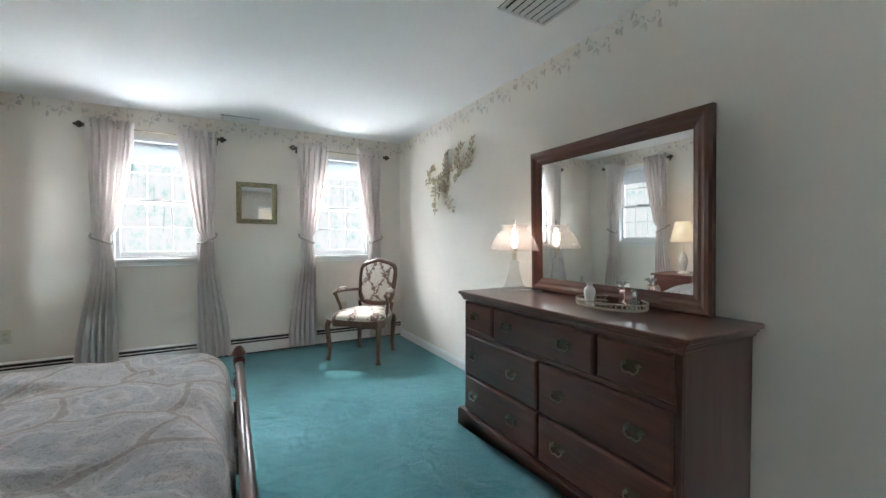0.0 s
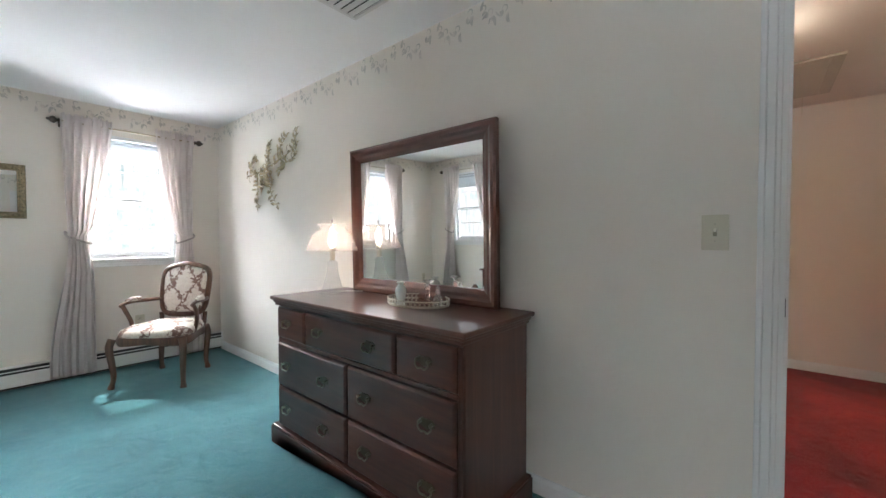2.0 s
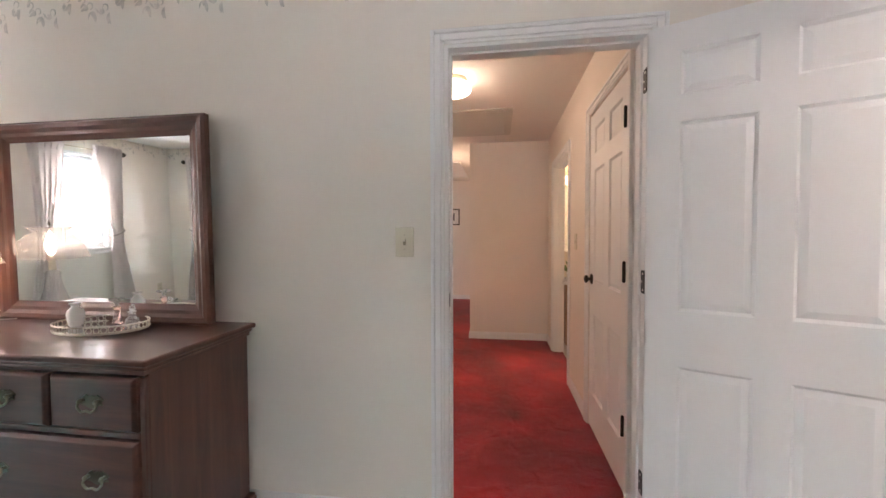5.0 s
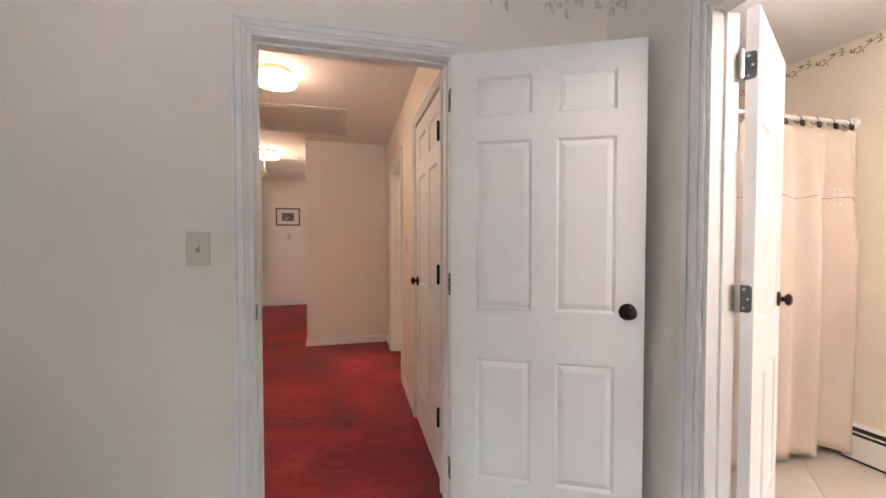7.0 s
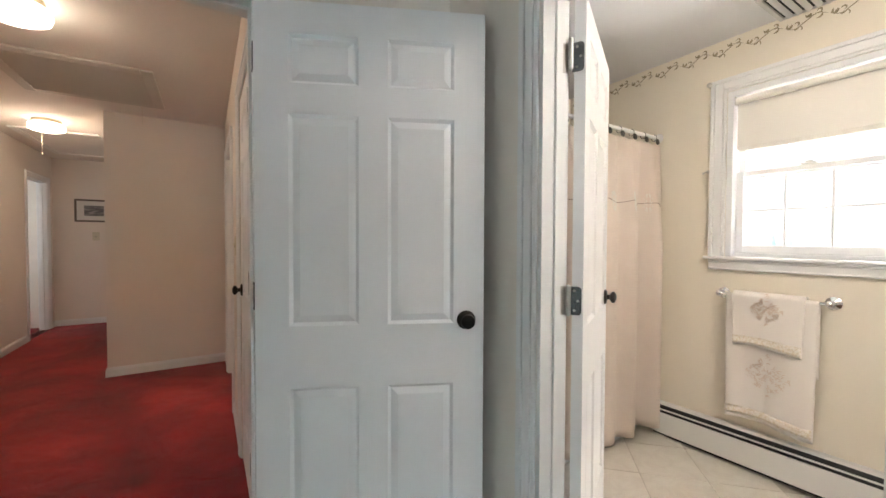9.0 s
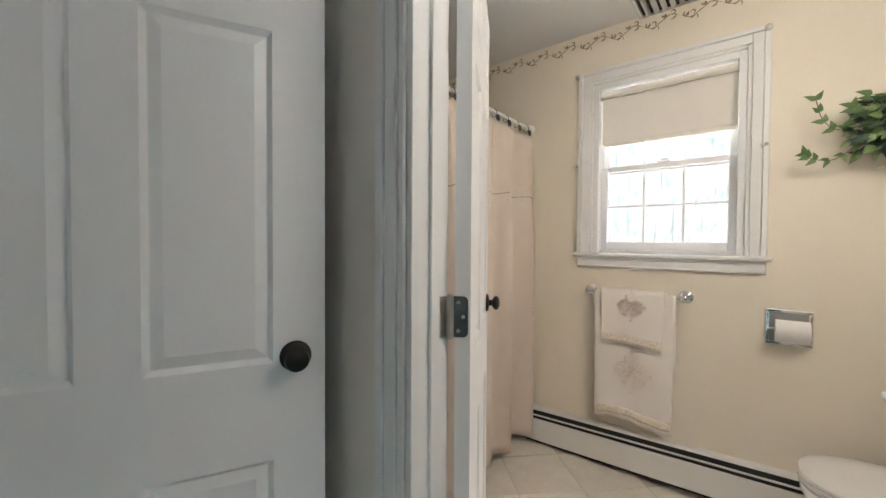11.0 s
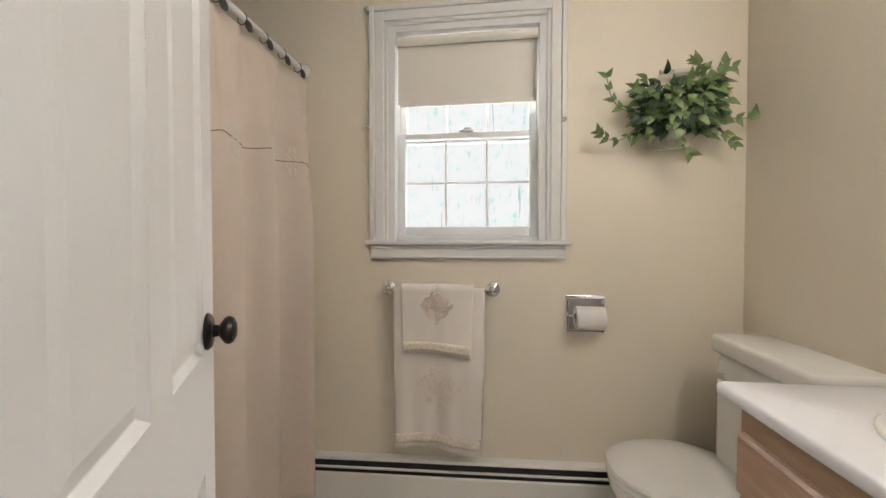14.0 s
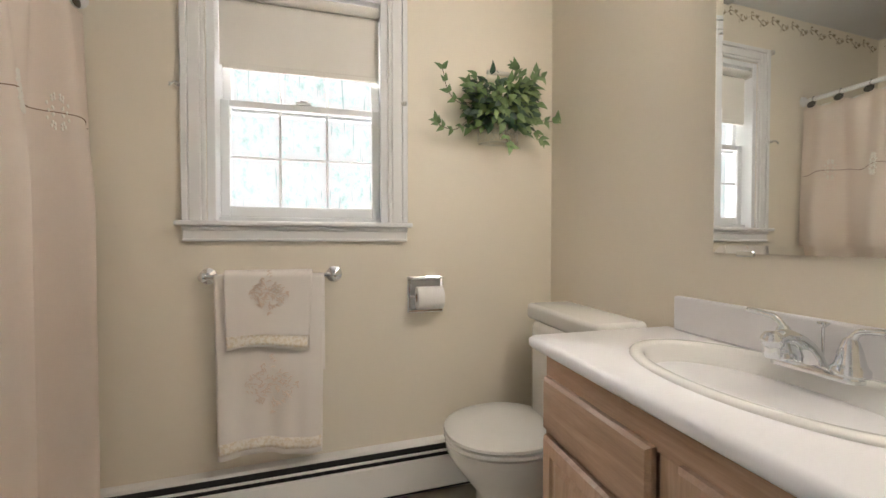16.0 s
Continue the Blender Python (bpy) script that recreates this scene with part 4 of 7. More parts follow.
# glass table lamp
GLASS = glass("pressed_glass", (0.98, 0.97, 0.96), 0.05, 1.3)
nodes_of(GLASS)[3].inputs["Transmission Weight"].default_value = 0.8
def clear_glass(name, tint, see, milk):
    """Pressed glass: see-through, with a milky body that carries the bulb's light, and a bright gloss."""
    m = glass(name, tint, 0.08, 1.4)
    n, l, b = m.node_tree.nodes, m.node_tree.links, nodes_of(m)[3]
    b.inputs["Transmission Weight"].default_value = 0.25
    tl_, tp_, m1, m2 = (n.new("ShaderNode" + k) for k in ("BsdfTranslucent", "BsdfTransparent", "MixShader", "MixShader"))
    tl_.inputs[0].default_value = tp_.inputs[0].default_value = (*tint, 1)
    m1.inputs[0].default_value, m2.inputs[0].default_value = milk, see
    l.new(b.outputs[0], m1.inputs[1]); l.new(tl_.outputs[0], m1.inputs[2])
    l.new(m1.outputs[0], m2.inputs[1]); l.new(tp_.outputs[0], m2.inputs[2]); l.new(m2.outputs[0], n["Material Output"].inputs[0])
    return m


SHADEGL = clear_glass("fluted_shade_glass", (1.0, 0.97, 0.95), 0.86, 0.14)
SKIRTGL = clear_glass("swirled_base_glass", (0.98, 0.98, 0.98), 0.86, 0.4)
BULB = glow("lamp_bulb", (1.0, 0.88, 0.72), 14.0)
lm = thing("table_lamp", pose(1.615, 2.005, 0.871) @ Matrix.Scale(1.18, 4), "lit clear glass table lamp with a fluted glass shade", "table lamp")
bm = bmesh.new(); lathe(bm, [(0.066, 0), (0.068, 0.008), (0.060, 0.016), (0.052, 0.03), (0.042, 0.055), (0.033, 0.085), (0.026, 0.12), (0.024, 0.15), (0.029, 0.16), (0.018, 0.168), (0.014, 0.175)], 32, None, 1, lambda a, k: 1 + 0.07 * math.cos(9 * a + 0.5 * k) * (k < 8))
part("base", bm, SKIRTGL, lm, "flared cut glass base", True, 60)
bm = bmesh.new(); lathe(bm, [(0.013, 0.172), (0.013, 0.215), (0.017, 0.22), (0.017, 0.24)], 16)
part("candle_sleeve", bm, mat("ivory_sleeve", (0.75, 0.66, 0.52), 0.4), lm, "", True)
bm = bmesh.new(); lathe(bm, [(0.008, 0.24), (0.016, 0.262), (0.0185, 0.285), (0.014, 0.31), (0.005, 0.335), (0.0, 0.345)], 14)
bl = part("bulb", bm, BULB, lm, "glowing bulb", True)
bl.visible_shadow = False
bm = bmesh.new()
lathe(bm, [(0.122, 0.222), (0.116, 0.245), (0.108, 0.27), (0.094, 0.30), (0.068, 0.325), (0.050, 0.335), (0.055, 0.345), (0.070, 0.360)], 64, None, 1, lambda a, k: 1 + (0.060 if k in (0, 7) else 0.036) * math.cos(14 * a))
for f in list(bm.faces):
    if len(f.verts) > 4:
        bm.faces.remove(f)
sd = part("shade", bm, SHADEGL, lm, "fluted glass dome shade with a ruffled crown", True, 60)
sd.modifiers.new("glass", "SOLIDIFY").thickness = 0.003
sd.visible_shadow = False
bm = bmesh.new(); tube(bm, [(0, 0, 0.345), (0, 0, 0.372)], 0.002); lathe(bm, [(0.0, 0.366), (0.005, 0.370), (0.004, 0.378), (0.0015, 0.386), (0, 0.395)], 10)
part("finial", bm, BRASS_OLD, lm, "", True)
bm = bmesh.new(); tube(bm, spline([(0.05, 0.01, 0.006), (0.10, 0.0, 0.004), (0.14, -0.06, 0.004), (0.19, -0.05, 0.004), (0.245, -0.02, 0.004)]), 0.0022, 6)
part("cord", bm, mat("clear_cord", (0.55, 0.52, 0.48), 0.4), lm, "", True)

# mirrored vanity tray with a vase and small glass pieces
SILVER = mat("old_silver", (0.50, 0.46, 0.38), 0.28, 1.0)
TX, TY = 1.675, 1.345
ty = thing("vanity_tray", pose(TX, TY, 0.871, 0, 0, 0), "oval mirrored tray with a silver filigree rim on the dresser", "tray")
bm = bmesh.new(); lathe(bm, [(0.118, 0.004), (0.120, 0.006), (0.118, 0.008)], 48, None, 1.45)
part("mirror_plate", bm, MIRROR, ty)
bm = bmesh.new(); lathe(bm, [(0.116, 0.0), (0.124, 0.0), (0.124, 0.005), (0.116, 0.005)], 48, None, 1.45)
for hgt, rr in ((0.008, 0.0025), (0.032, 0.0028)):
    tube(bm, [(0.126 * math.cos(a), 0.126 * 1.45 * math.sin(a), hgt) for a in [2 * math.pi * i / 60 for i in range(61)]], rr, 6)
for i in range(44):
    a, c = 2 * math.pi * i / 44, 0.126
    p = Vector((c * math.cos(a), c * 1.45 * math.sin(a), 0.020))
    tdir = Vector((-math.sin(a), 1.45 * math.cos(a), 0)).normalized()
    tube(bm, [p + tdir * 0.0095 * math.cos(q) + Vector((0, 0, 0.0105 * math.sin(q))) for q in [2 * math.pi * j / 10 for j in range(11)]], 0.0014, 4)
part("filigree_rim", bm, SILVER, ty, "openwork silver rim", True)
for i in range(4):
    a = math.pi / 4 + i * math.pi / 2
    bm = bmesh.new(); lathe(bm, [(0.004, 0.0), (0.006, 0.002), (0.003, 0.005)], 10, pose(0.11 * math.cos(a), 0.16 * math.sin(a), -0.001))
    part("foot", bm, SILVER, ty, "", True)
PORC = mat("white_porcelain", (0.80, 0.78, 0.75), 0.15)
colour(PORC, ramp(PORC, noisy(PORC, 28, 2), [(0.0, (0.80, 0.78, 0.75)), (0.66, (0.80, 0.78, 0.75)), (0.74, (0.32, 0.33, 0.38))]))
vs = thing("vase", pose(TX - 0.01, TY + 0.115, 0.880), "small white porcelain vase with a dark painted sprig", "vase")
bm = bmesh.new(); lathe(bm, [(0.018, 0), (0.022, 0.004), (0.027, 0.03), (0.030, 0.05), (0.026, 0.068), (0.014, 0.08), (0.013, 0.086), (0.022, 0.096), (0.020, 0.097), (0.011, 0.087), (0.0, 0.085)], 24)
part("body", bm, PORC, vs, "", True, 60)
PINK = glass("pink_glass", (0.92, 0.62, 0.58), 0.05, 1.45)
pb = thing("perfume_bottle", pose(TX + 0.015, TY - 0.055, 0.880), "slim pink glass bottle with a clear flower stopper", "bottle")
bm = bmesh.new(); lathe(bm, [(0.026, 0), (0.026, 0.006), (0.017, 0.016), (0.011, 0.05), (0.0125, 0.075), (0.016, 0.082), (0.008, 0.086)], 18)
part("body", bm, PINK, pb, "", True, 50)
bm = bmesh.new(); lathe(bm, [(0.006, 0.086), (0.006, 0.10), (0.0, 0.102)], 10)
for i in range(6):
    a = i * math.pi / 3
    tube(bm, spline([(0, 0, 0.092), (0.016 * math.cos(a), 0.016 * math.sin(a), 0.112), (0.028 * math.cos(a), 0.028 * math.sin(a), 0.108)], 4), [0.004, 0.004, 0.005, 0.006, 0.006, 0.006, 0.006, 0.005, 0.002], 6)
part("stopper", bm, GLASS, pb, "clear glass flower stopper", True)
cb = thing("crystal_bottle", pose(TX + 0.035, TY - 0.105, 0.880), "small cut crystal bottle with a pointed stopper", "bottle")
bm = bmesh.new(); lathe(bm, [(0.024, 0), (0.027, 0.01), (0.022, 0.03), (0.012, 0.04), (0.011, 0.052), (0.016, 0.056), (0.016, 0.06)], 8)
part("body", bm, GLASS, cb)
bm = bmesh.new(); lathe(bm, [(0.007, 0.06), (0.013, 0.072), (0.007, 0.086), (0.0, 0.092)], 8)
part("stopper", bm, GLASS, cb)

# brass branch ornament with leaves and birds on the wall
GOLD = mat("aged_highlit_gilt", (0.42, 0.34, 0.20), 0.33, 1.0)
# besides age, the ramp puts champagne highlights and dark outlines into the colour
colour(GOLD, ramp(GOLD, noisy(GOLD, 30, 4), [(0.3, (0.13, 0.10, 0.06)), (0.7, (0.62, 0.53, 0.37))]))
orn = thing("wall_ornament", pose(XE, 3.30, 1.79), "aged gilt metal branch with leaves and birds hung on the wall", "wall decoration")
def leaf(bm, p, d, n, L, W):
    """A pointed, folded leaf from p along d, its face towards n."""
    p, d, n = Vector(p), Vector(d).normalized(), Vector(n).normalized()
    s = d.cross(n).normalized()
    mid = [p + d * L * t + n * (0.22 * L * math.sin(math.pi * t) - 0.12 * L * t) for t in (0, 0.3, 0.65, 1)]
    wd = (0.0, 1.0, 0.72, 0.0)
    Lf = [bm.verts.new(m_ + s * W * w_ * 0.5 - n * 0.10 * W * w_) for m_, w_ in zip(mid[1:3], wd[1:3])]
    Rf = [bm.verts.new(m_ - s * W * w_ * 0.5 - n * 0.10 * W * w_) for m_, w_ in zip(mid[1:3], wd[1:3])]
    C = [bm.verts.new(m_) for m_ in mid]
    for side in (Lf, Rf):
        bm.faces.new((C[0], C[1], side[0])); bm.faces.new((C[1], C[2], side[1], side[0])); bm.faces.new((C[2], C[3], side[1]))
rnd = random.Random(5)
stems = [[(0.52, 0.02), (0.30, 0.03), (0.12, 0.06), (-0.10, 0.10), (-0.30, 0.16), (-0.40, 0.27)],
         [(0.30, 0.03), (0.33, -0.08), (0.30, -0.20), (0.33, -0.28)], [(0.12, 0.06), (0.06, -0.06), (0.04, -0.16), (-0.02, -0.28)],
         [(0.12, 0.06), (0.10, 0.16), (0.05, 0.24)], [(-0.10, 0.10), (-0.14, 0.20), (-0.20, 0.27)], [(0.40, 0.03), (0.42, 0.10), (0.38, 0.15)], [(-0.10, 0.10), (-0.22, 0.06), (-0.33, 0.10), (-0.40, 0.16)], [(0.2, 0.04), (0.18, -0.04), (0.2, -0.12)]]
for k, sline in enumerate(stems):
    bm = bmesh.new()
    pts = spline([(-0.018 - 0.012 * math.sin(3 * i + k), y, z) for i, (y, z) in enumerate(sline)], 6)
    tube(bm, pts, [0.007 - 0.004 * i / len(pts) for i in range(len(pts))], 7)
    for i in range(0, len(pts)):
        if i % 2:
            continue
        t = (pts[min(i + 1, len(pts) - 1)] - pts[max(i - 1, 0)]).normalized()
        for s in (-1, 1):
            d = t * rnd.uniform(0.1, 0.9) + Vector((-rnd.uniform(0.1, 0.5), s * rnd.uniform(0.3, 1) * t.z, -s * rnd.uniform(0.3, 1) * t.y + 0.45))
            leaf(bm, pts[i], d, (-1, rnd.uniform(-0.5, 0.5), rnd.uniform(-0.3, 0.6)), rnd.uniform(0.050, 0.090), rnd.uniform(0.022, 0.034))
    leaf(bm, pts[-1], pts[-1] - pts[-3], (-1, 0, 0.2), 0.07, 0.035)
    b_o = part("branch", bm, GOLD, orn)
    b_o.modifiers.new("metal", "SOLIDIFY").thickness = 0.0022
for y, z, s in ((-0.20, 0.02, 1), (0.10, -0.02, -1)):
    bm = bmesh.new()
    mm = pose(-0.045, y, z, 0, 0, 0)
    lathe(bm, [(0.0, -0.05), (0.012, -0.038), (0.020, -0.012), (0.018, 0.012), (0.010, 0.026), (0.013, 0.036), (0.010, 0.046), (0.003, 0.052), (0.0, 0.064)], 12, mm @ pose(0, 0, 0, 60 * s))
    leaf(bm, mm @ Vector((-0.012, 0, 0)), (-0.2, s * 0.9, -0.7), (-1, 0, 0.3), 0.10, 0.05)
    leaf(bm, mm @ Vector((-0.002, s * 0.03, -0.03)), (0, s * 1, -0.9), (-1, 0, 0), 0.08, 0.045)
    b_o = part("bird", bm, GOLD, orn)
    b_o.modifiers.new("metal", "SOLIDIFY").thickness = 0.0015

# small gilt wall mirror between the windows
wm = thing("wall_mirror", pose(0.285, YN, 1.59), "small mirror in a muted gilt ornamented frame", "mirror")
GILT = mat("muted_gilt_wood", (0.32, 0.27, 0.16), 0.5, 0.35)
colour(GILT, ramp(GILT, noisy(GILT, 60, 3), [(0.35, (0.20, 0.17, 0.10)), (0.65, (0.42, 0.36, 0.23))]))
WWD, WHT = 0.193, 0.215
pf = [(0, 0), (0, 0.016), (0.008, 0.022), (0.02, 0.014), (0.032, 0.012), (0.042, 0.018), (0.05, 0.010), (0.05, 0)]
ccs = [(-WWD, -WHT), (WWD, -WHT), (WWD, WHT), (-WWD, WHT)]
for k in range(4):
    bm = bmesh.new()
    a, b2 = ccs[k], ccs[(k + 1) % 4]
    rv = [[bm.verts.new((p[0] + i[0] * w_, -h_, p[1] + i[1] * w_)) for w_, h_ in pf] for p, i in ((a, inn[k]), (b2, inn[(k + 1) % 4]))]
    for i in range(len(pf)):
        bm.faces.new((rv[0][i], rv[0][(i + 1) % len(pf)], rv[1][(i + 1) % len(pf)], rv[1][i]))
    fs = part("frame_side", bm, GILT, wm)
    for j in range(7):
        bm = bmesh.new()
        q = (j + 0.75) / 8.0
        cx_, cz_ = a[0] + (b2[0] - a[0]) * q + 0.027 * (1 if k == 3 else -1 if k == 1 else 0), a[1] + (b2[1] - a[1]) * q + 0.027 * (1 if k == 0 else -1 if k == 2 else 0)
        lathe(bm, [(0.013, 0.010), (0.010, 0.016), (0.004, 0.019), (0, 0.0195)], 8, pose(cx_, 0, cz_, 90), 0.6)
        part("carving", bm, GILT, fs, "", True)
bm = bmesh.new(); box(bm, -WWD + 0.046, WWD - 0.046, -0.008, -0.002, -WHT + 0.046, WHT - 0.046)
part("mirror_glass", bm, MIRROR, wm)

# bed: footboard towards the dresser
QUILT = mat("paisley_quilt", (0.5, 0.48, 0.47), 0.85, 0, 0.2)
qn = nodes_of(QUILT)[1]
q_c = coords(QUILT)
q_l = QUILT.node_tree.links
q_n = qn.new("ShaderNodeTexNoise"); q_n.inputs["Scale"].default_value = 2.6; q_n.inputs["Detail"].default_value = 2.0
q_l.new(q_c, q_n.inputs["Vector"])
q_w = qn.new("ShaderNodeMix"); q_w.data_type = "VECTOR"; q_w.inputs[0].default_value = 0.22
q_l.new(q_c, q_w.inputs[4]); q_l.new(q_n.outputs["Color"], q_w.inputs[5])
q_v = qn.new("ShaderNodeTexVoronoi"); q_v.feature = "DISTANCE_TO_EDGE"; q_v.inputs["Scale"].default_value = 4.6
q_l.new(q_w.outputs[1], q_v.inputs["Vector"])
# taupe ground between large drops, each with a pale outline and rings inside
q_band = ramp(QUILT, q_v.outputs["Distance"], [(0.0, (0.41, 0.37, 0.355)), (0.025, (0.41, 0.37, 0.355)), (0.036, (0.57, 0.55, 0.54)), (0.060, (0.49, 0.475, 0.475)), (0.13, (0.50, 0.50, 0.51)), (0.15, (0.61, 0.59, 0.58)), (0.19, (0.46, 0.465, 0.485)), (0.30, (0.47, 0.475, 0.50)), (0.34, (0.59, 0.57, 0.555)), (0.40, (0.45, 0.43, 0.425))])
q_d = ramp(QUILT, noisy(QUILT, 34, 4, distortion=2.6), [(0.38, (0.70, 0.66, 0.63)), (0.47, (1, 1, 1)), (0.54, (1, 1, 1)), (0.62, (0.78, 0.76, 0.74))])
colour(QUILT, mix(QUILT, q_band, q_d, 0.8, "MULTIPLY"))
bump(QUILT, q_v.outputs["Distance"], 0.15, 0.006)
bump(QUILT, noisy(QUILT, 3.5, 5, distortion=1.0), 0.5, 0.03)
bump(QUILT, noisy(QUILT, 300, 2), 0.15, 0.002)
bd = thing("bed", pose(0, 0, 0), "bed with a turned dark wooden footboard", "bed")
FX, PY0, PY1 = 0.068, 0.84, 2.31
POST = [(0.022, 0.0), (0.026, 0.05), (0.022, 0.11), (0.030, 0.13), (0.032, 0.30), (0.030, 0.34), (0.020, 0.35), (0.027, 0.362), (0.019, 0.375), (0.019, 0.43), (0.029, 0.452), (0.031, 0.47), (0.024, 0.495), (0.018, 0.51), (0.028, 0.518), (0.018, 0.526), (0.024, 0.545), (0.028, 0.575), (0.029, 0.592), (0.020, 0.600), (0.022, 0.606), (0.033, 0.612), (0.031, 0.628), (0.022, 0.645), (0.010, 0.656), (0.0, 0.658)]
for y in (PY0, PY1):
    bm = bmesh.new(); lathe(bm, POST, 24, pose(FX, y, 0))
    part("post", bm, MAHO_V, bd, "turned bedpost with a rounded finial", True, 35)
bm = bmesh.new(); tube(bm, [(FX, PY0, 0.565), (FX, PY1, 0.565)], 0.020, 14)
part("foot_rail", bm, MAHO, bd, "round polished foot rail", True)
bm = bmesh.new(); box(bm, FX - 0.011, FX + 0.011, PY0, PY1, 0.24, 0.40, 0.005, 2)
part("foot_panel", bm, MAHO, bd)
for y in (PY0, PY1):
    bm = bmesh.new(); box(bm, XW + 0.10, FX, y - 0.012, y + 0.012, 0.24, 0.38, 0.004, 1)
    part("side_rail", bm, MAHO, bd)
bm = bmesh.new(); box(bm, XW + 0.02, XW + 0.07, PY0 - 0.02, PY1 + 0.02, 0.0, 1.05, 0.012, 2)
part("headboard", bm, MAHO_V, bd)
mt = thing("mattress", pose(0, 0, 0.10), "white mattress and box spring on the bed frame", "mattress")
bm = bmesh.new(); box(bm, XW + 0.09, FX - 0.10, PY0 + 0.04, PY1 - 0.04, 0.14, 0.50, 0.05, 3)
part("body", bm, fabric("mattress_ticking", (0.7, 0.7, 0.7), (0.75, 0.75, 0.74)), mt)
PIPING = fabric("taupe_piping", (0.36, 0.32, 0.29), (0.42, 0.38, 0.35))
cm = thing("comforter", pose(0, 0, 0), "grey and taupe paisley comforter spread over the bed", "bedding")
bm = bmesh.new()
CX0, CX1, CY0, CY1, CT = XW + 0.10, FX - 0.045, PY0 - 0.02, PY1 + 0.02, 0.675


def quilt(u, v):
    """The cloth over the mattress: u along the bed to the foot, v across."""
    s = u * (CX1 - CX0 + 0.36)
    r = 0.13
    flat = CX1 - CX0 - r
    if s < flat:
        x, dz = CX0 + s, 0.0
    else:
        q = min((s - flat) / r, math.pi / 2)
        x, dz = CX0 + flat + r * math.sin(q), -(r - r * math.cos(q)) - max(0.0, s - flat - r * math.pi / 2)
    w = (v - 0.5) * (CY1 - CY0 + 0.62)
    half = (CY1 - CY0) / 2 - r
    if abs(w) < half:
        y, ez = w, 0.0
    else:
        q = min((abs(w) - half) / r, math.pi / 2)
        y, ez = math.copysign(half + r * math.sin(q), w), -(r - r * math.cos(q)) - max(0.0, abs(w) - half - r * math.pi / 2)
    z = CT + dz + ez
    n1 = noise.noise(Vector((x * 1.6, y * 1.6, 1.0))) * 0.030 + noise.noise(Vector((x * 4.2 + y * 1.5, y * 3.5, 4.0))) * 0.020 + (0.5 - abs(noise.noise(Vector((x * 3.2 + y * 2.0, y * 5.0 - x, 9.0))))) * 0.030 + noise.noise(Vector((x * 9, y * 11, 7.0))) * 0.008
    side = smooth(0.0, 0.2, -(dz + ez))
    return Vector((x + (0.02 * math.sin(14 * w) * smooth(0.05, 0.3, -dz)), (CY0 + CY1) / 2 + y + 0.02 * math.sin(11 * x) * smooth(0.05, 0.3, -ez), max(0.16, z + n1 * (1 - 0.6 * side) - 0.02 * smooth(0, 1, u))))


sheet(bm, quilt, 110, 90)
cq = part("cloth", bm, QUILT, cm, "", True, 180)
cq.modifiers.new("filling", "SOLIDIFY").thickness = 0.018
for edge in (lambda q: (1.0, q), lambda q: (q, 0.0), lambda q: (q, 1.0)):
    bm = bmesh.new(); tube(bm, [quilt(*edge(i / 60)) for i in range(61)], 0.010, 8)
    part("piping", bm, PIPING, cm, "corded taupe edge of the comforter", True)
for k, y in enumerate((1.20, 1.95)):
    pl = thing("pillow", pose(XW + 0.34, y, CT + 0.075, 0, -12, 0), "plump pillow in a paisley sham", "pillow", "pillows on the bed")
    bm = bmesh.new()
    def pil(u, v, top):
        a, b2 = 2 * u - 1, 2 * v - 1
        return Vector((0.23 * a, 0.34 * b2, top * 0.085 * max(0.0, (1 - a**4) * (1 - b2**4)) ** 0.5))
    sheet(bm, lambda u, v: pil(u, v, 1), 16, 20); sheet(bm, lambda u, v: pil(u, v, -1), 16, 20)
    bmesh.ops.remove_doubles(bm, verts=bm.verts, dist=1e-4)
    part("cover", bm, QUILT, pl, "", True, 180)

# nightstand and lamp beside the bed
ns = thing("nightstand", pose(XW + 0.02, 2.98, 0), "dark wooden nightstand with two drawers beside the bed", "nightstand")
bm = bmesh.new(); box(bm, 0.02, 0.42, -0.24, 0.24, 0.08, 0.60, 0.004, 1)
part("body", bm, MAHO_V, ns)
bm = bmesh.new(); box(bm, 0.0, 0.45, -0.27, 0.27, 0.60, 0.625, 0.006, 2)
part("top", bm, MAHO, ns)
bm = bmesh.new(); box(bm, 0.01, 0.43, -0.25, 0.25, 0.0, 0.08, 0.004, 1)
part("plinth", bm, MAHO, ns)
for z0 in (0.12, 0.36):
    bm = bmesh.new(); box(bm, 0.42, 0.435, -0.21, 0.21, z0, z0 + 0.21, 0.005, 2)
    d = part("drawer", bm, MAHO, ns)
    bm = bmesh.new(); lathe(bm, [(0.006, 0), (0.006, 0.01), (0.014, 0.018), (0, 0.024)], 12, pose(0.435, 0, z0 + 0.105, 0, 90))
    part("handle", bm, BRASS_OLD, d, "", True)
SHADE_LIN = fabric("lampshade_linen", (0.80, 0.70, 0.56), (0.84, 0.74, 0.60))
nodes_of(SHADE_LIN)[3].inputs["Emission Color"].default_value = (1.0, 0.74, 0.46, 1)
nodes_of(SHADE_LIN)[3].inputs["Emission Strength"].default_value = 0.55
nl = thing("bedside_lamp", pose(-1.62, 2.95, 0.626), "lit bedside lamp with a cream cone shade", "table lamp")
bm = bmesh.new(); lathe(bm, [(0.07, 0), (0.07, 0.012), (0.03, 0.03), (0.045, 0.10), (0.055, 0.16), (0.035, 0.24), (0.012, 0.28), (0.010, 0.40)], 24)
part("base", bm, PORC, nl, "", True)
bm = bmesh.new()
lathe(bm, [(0.15, 0.42), (0.085, 0.68)], 32)
for f in list(bm.faces):
    if len(f.verts) > 4:
        bm.faces.remove(f)
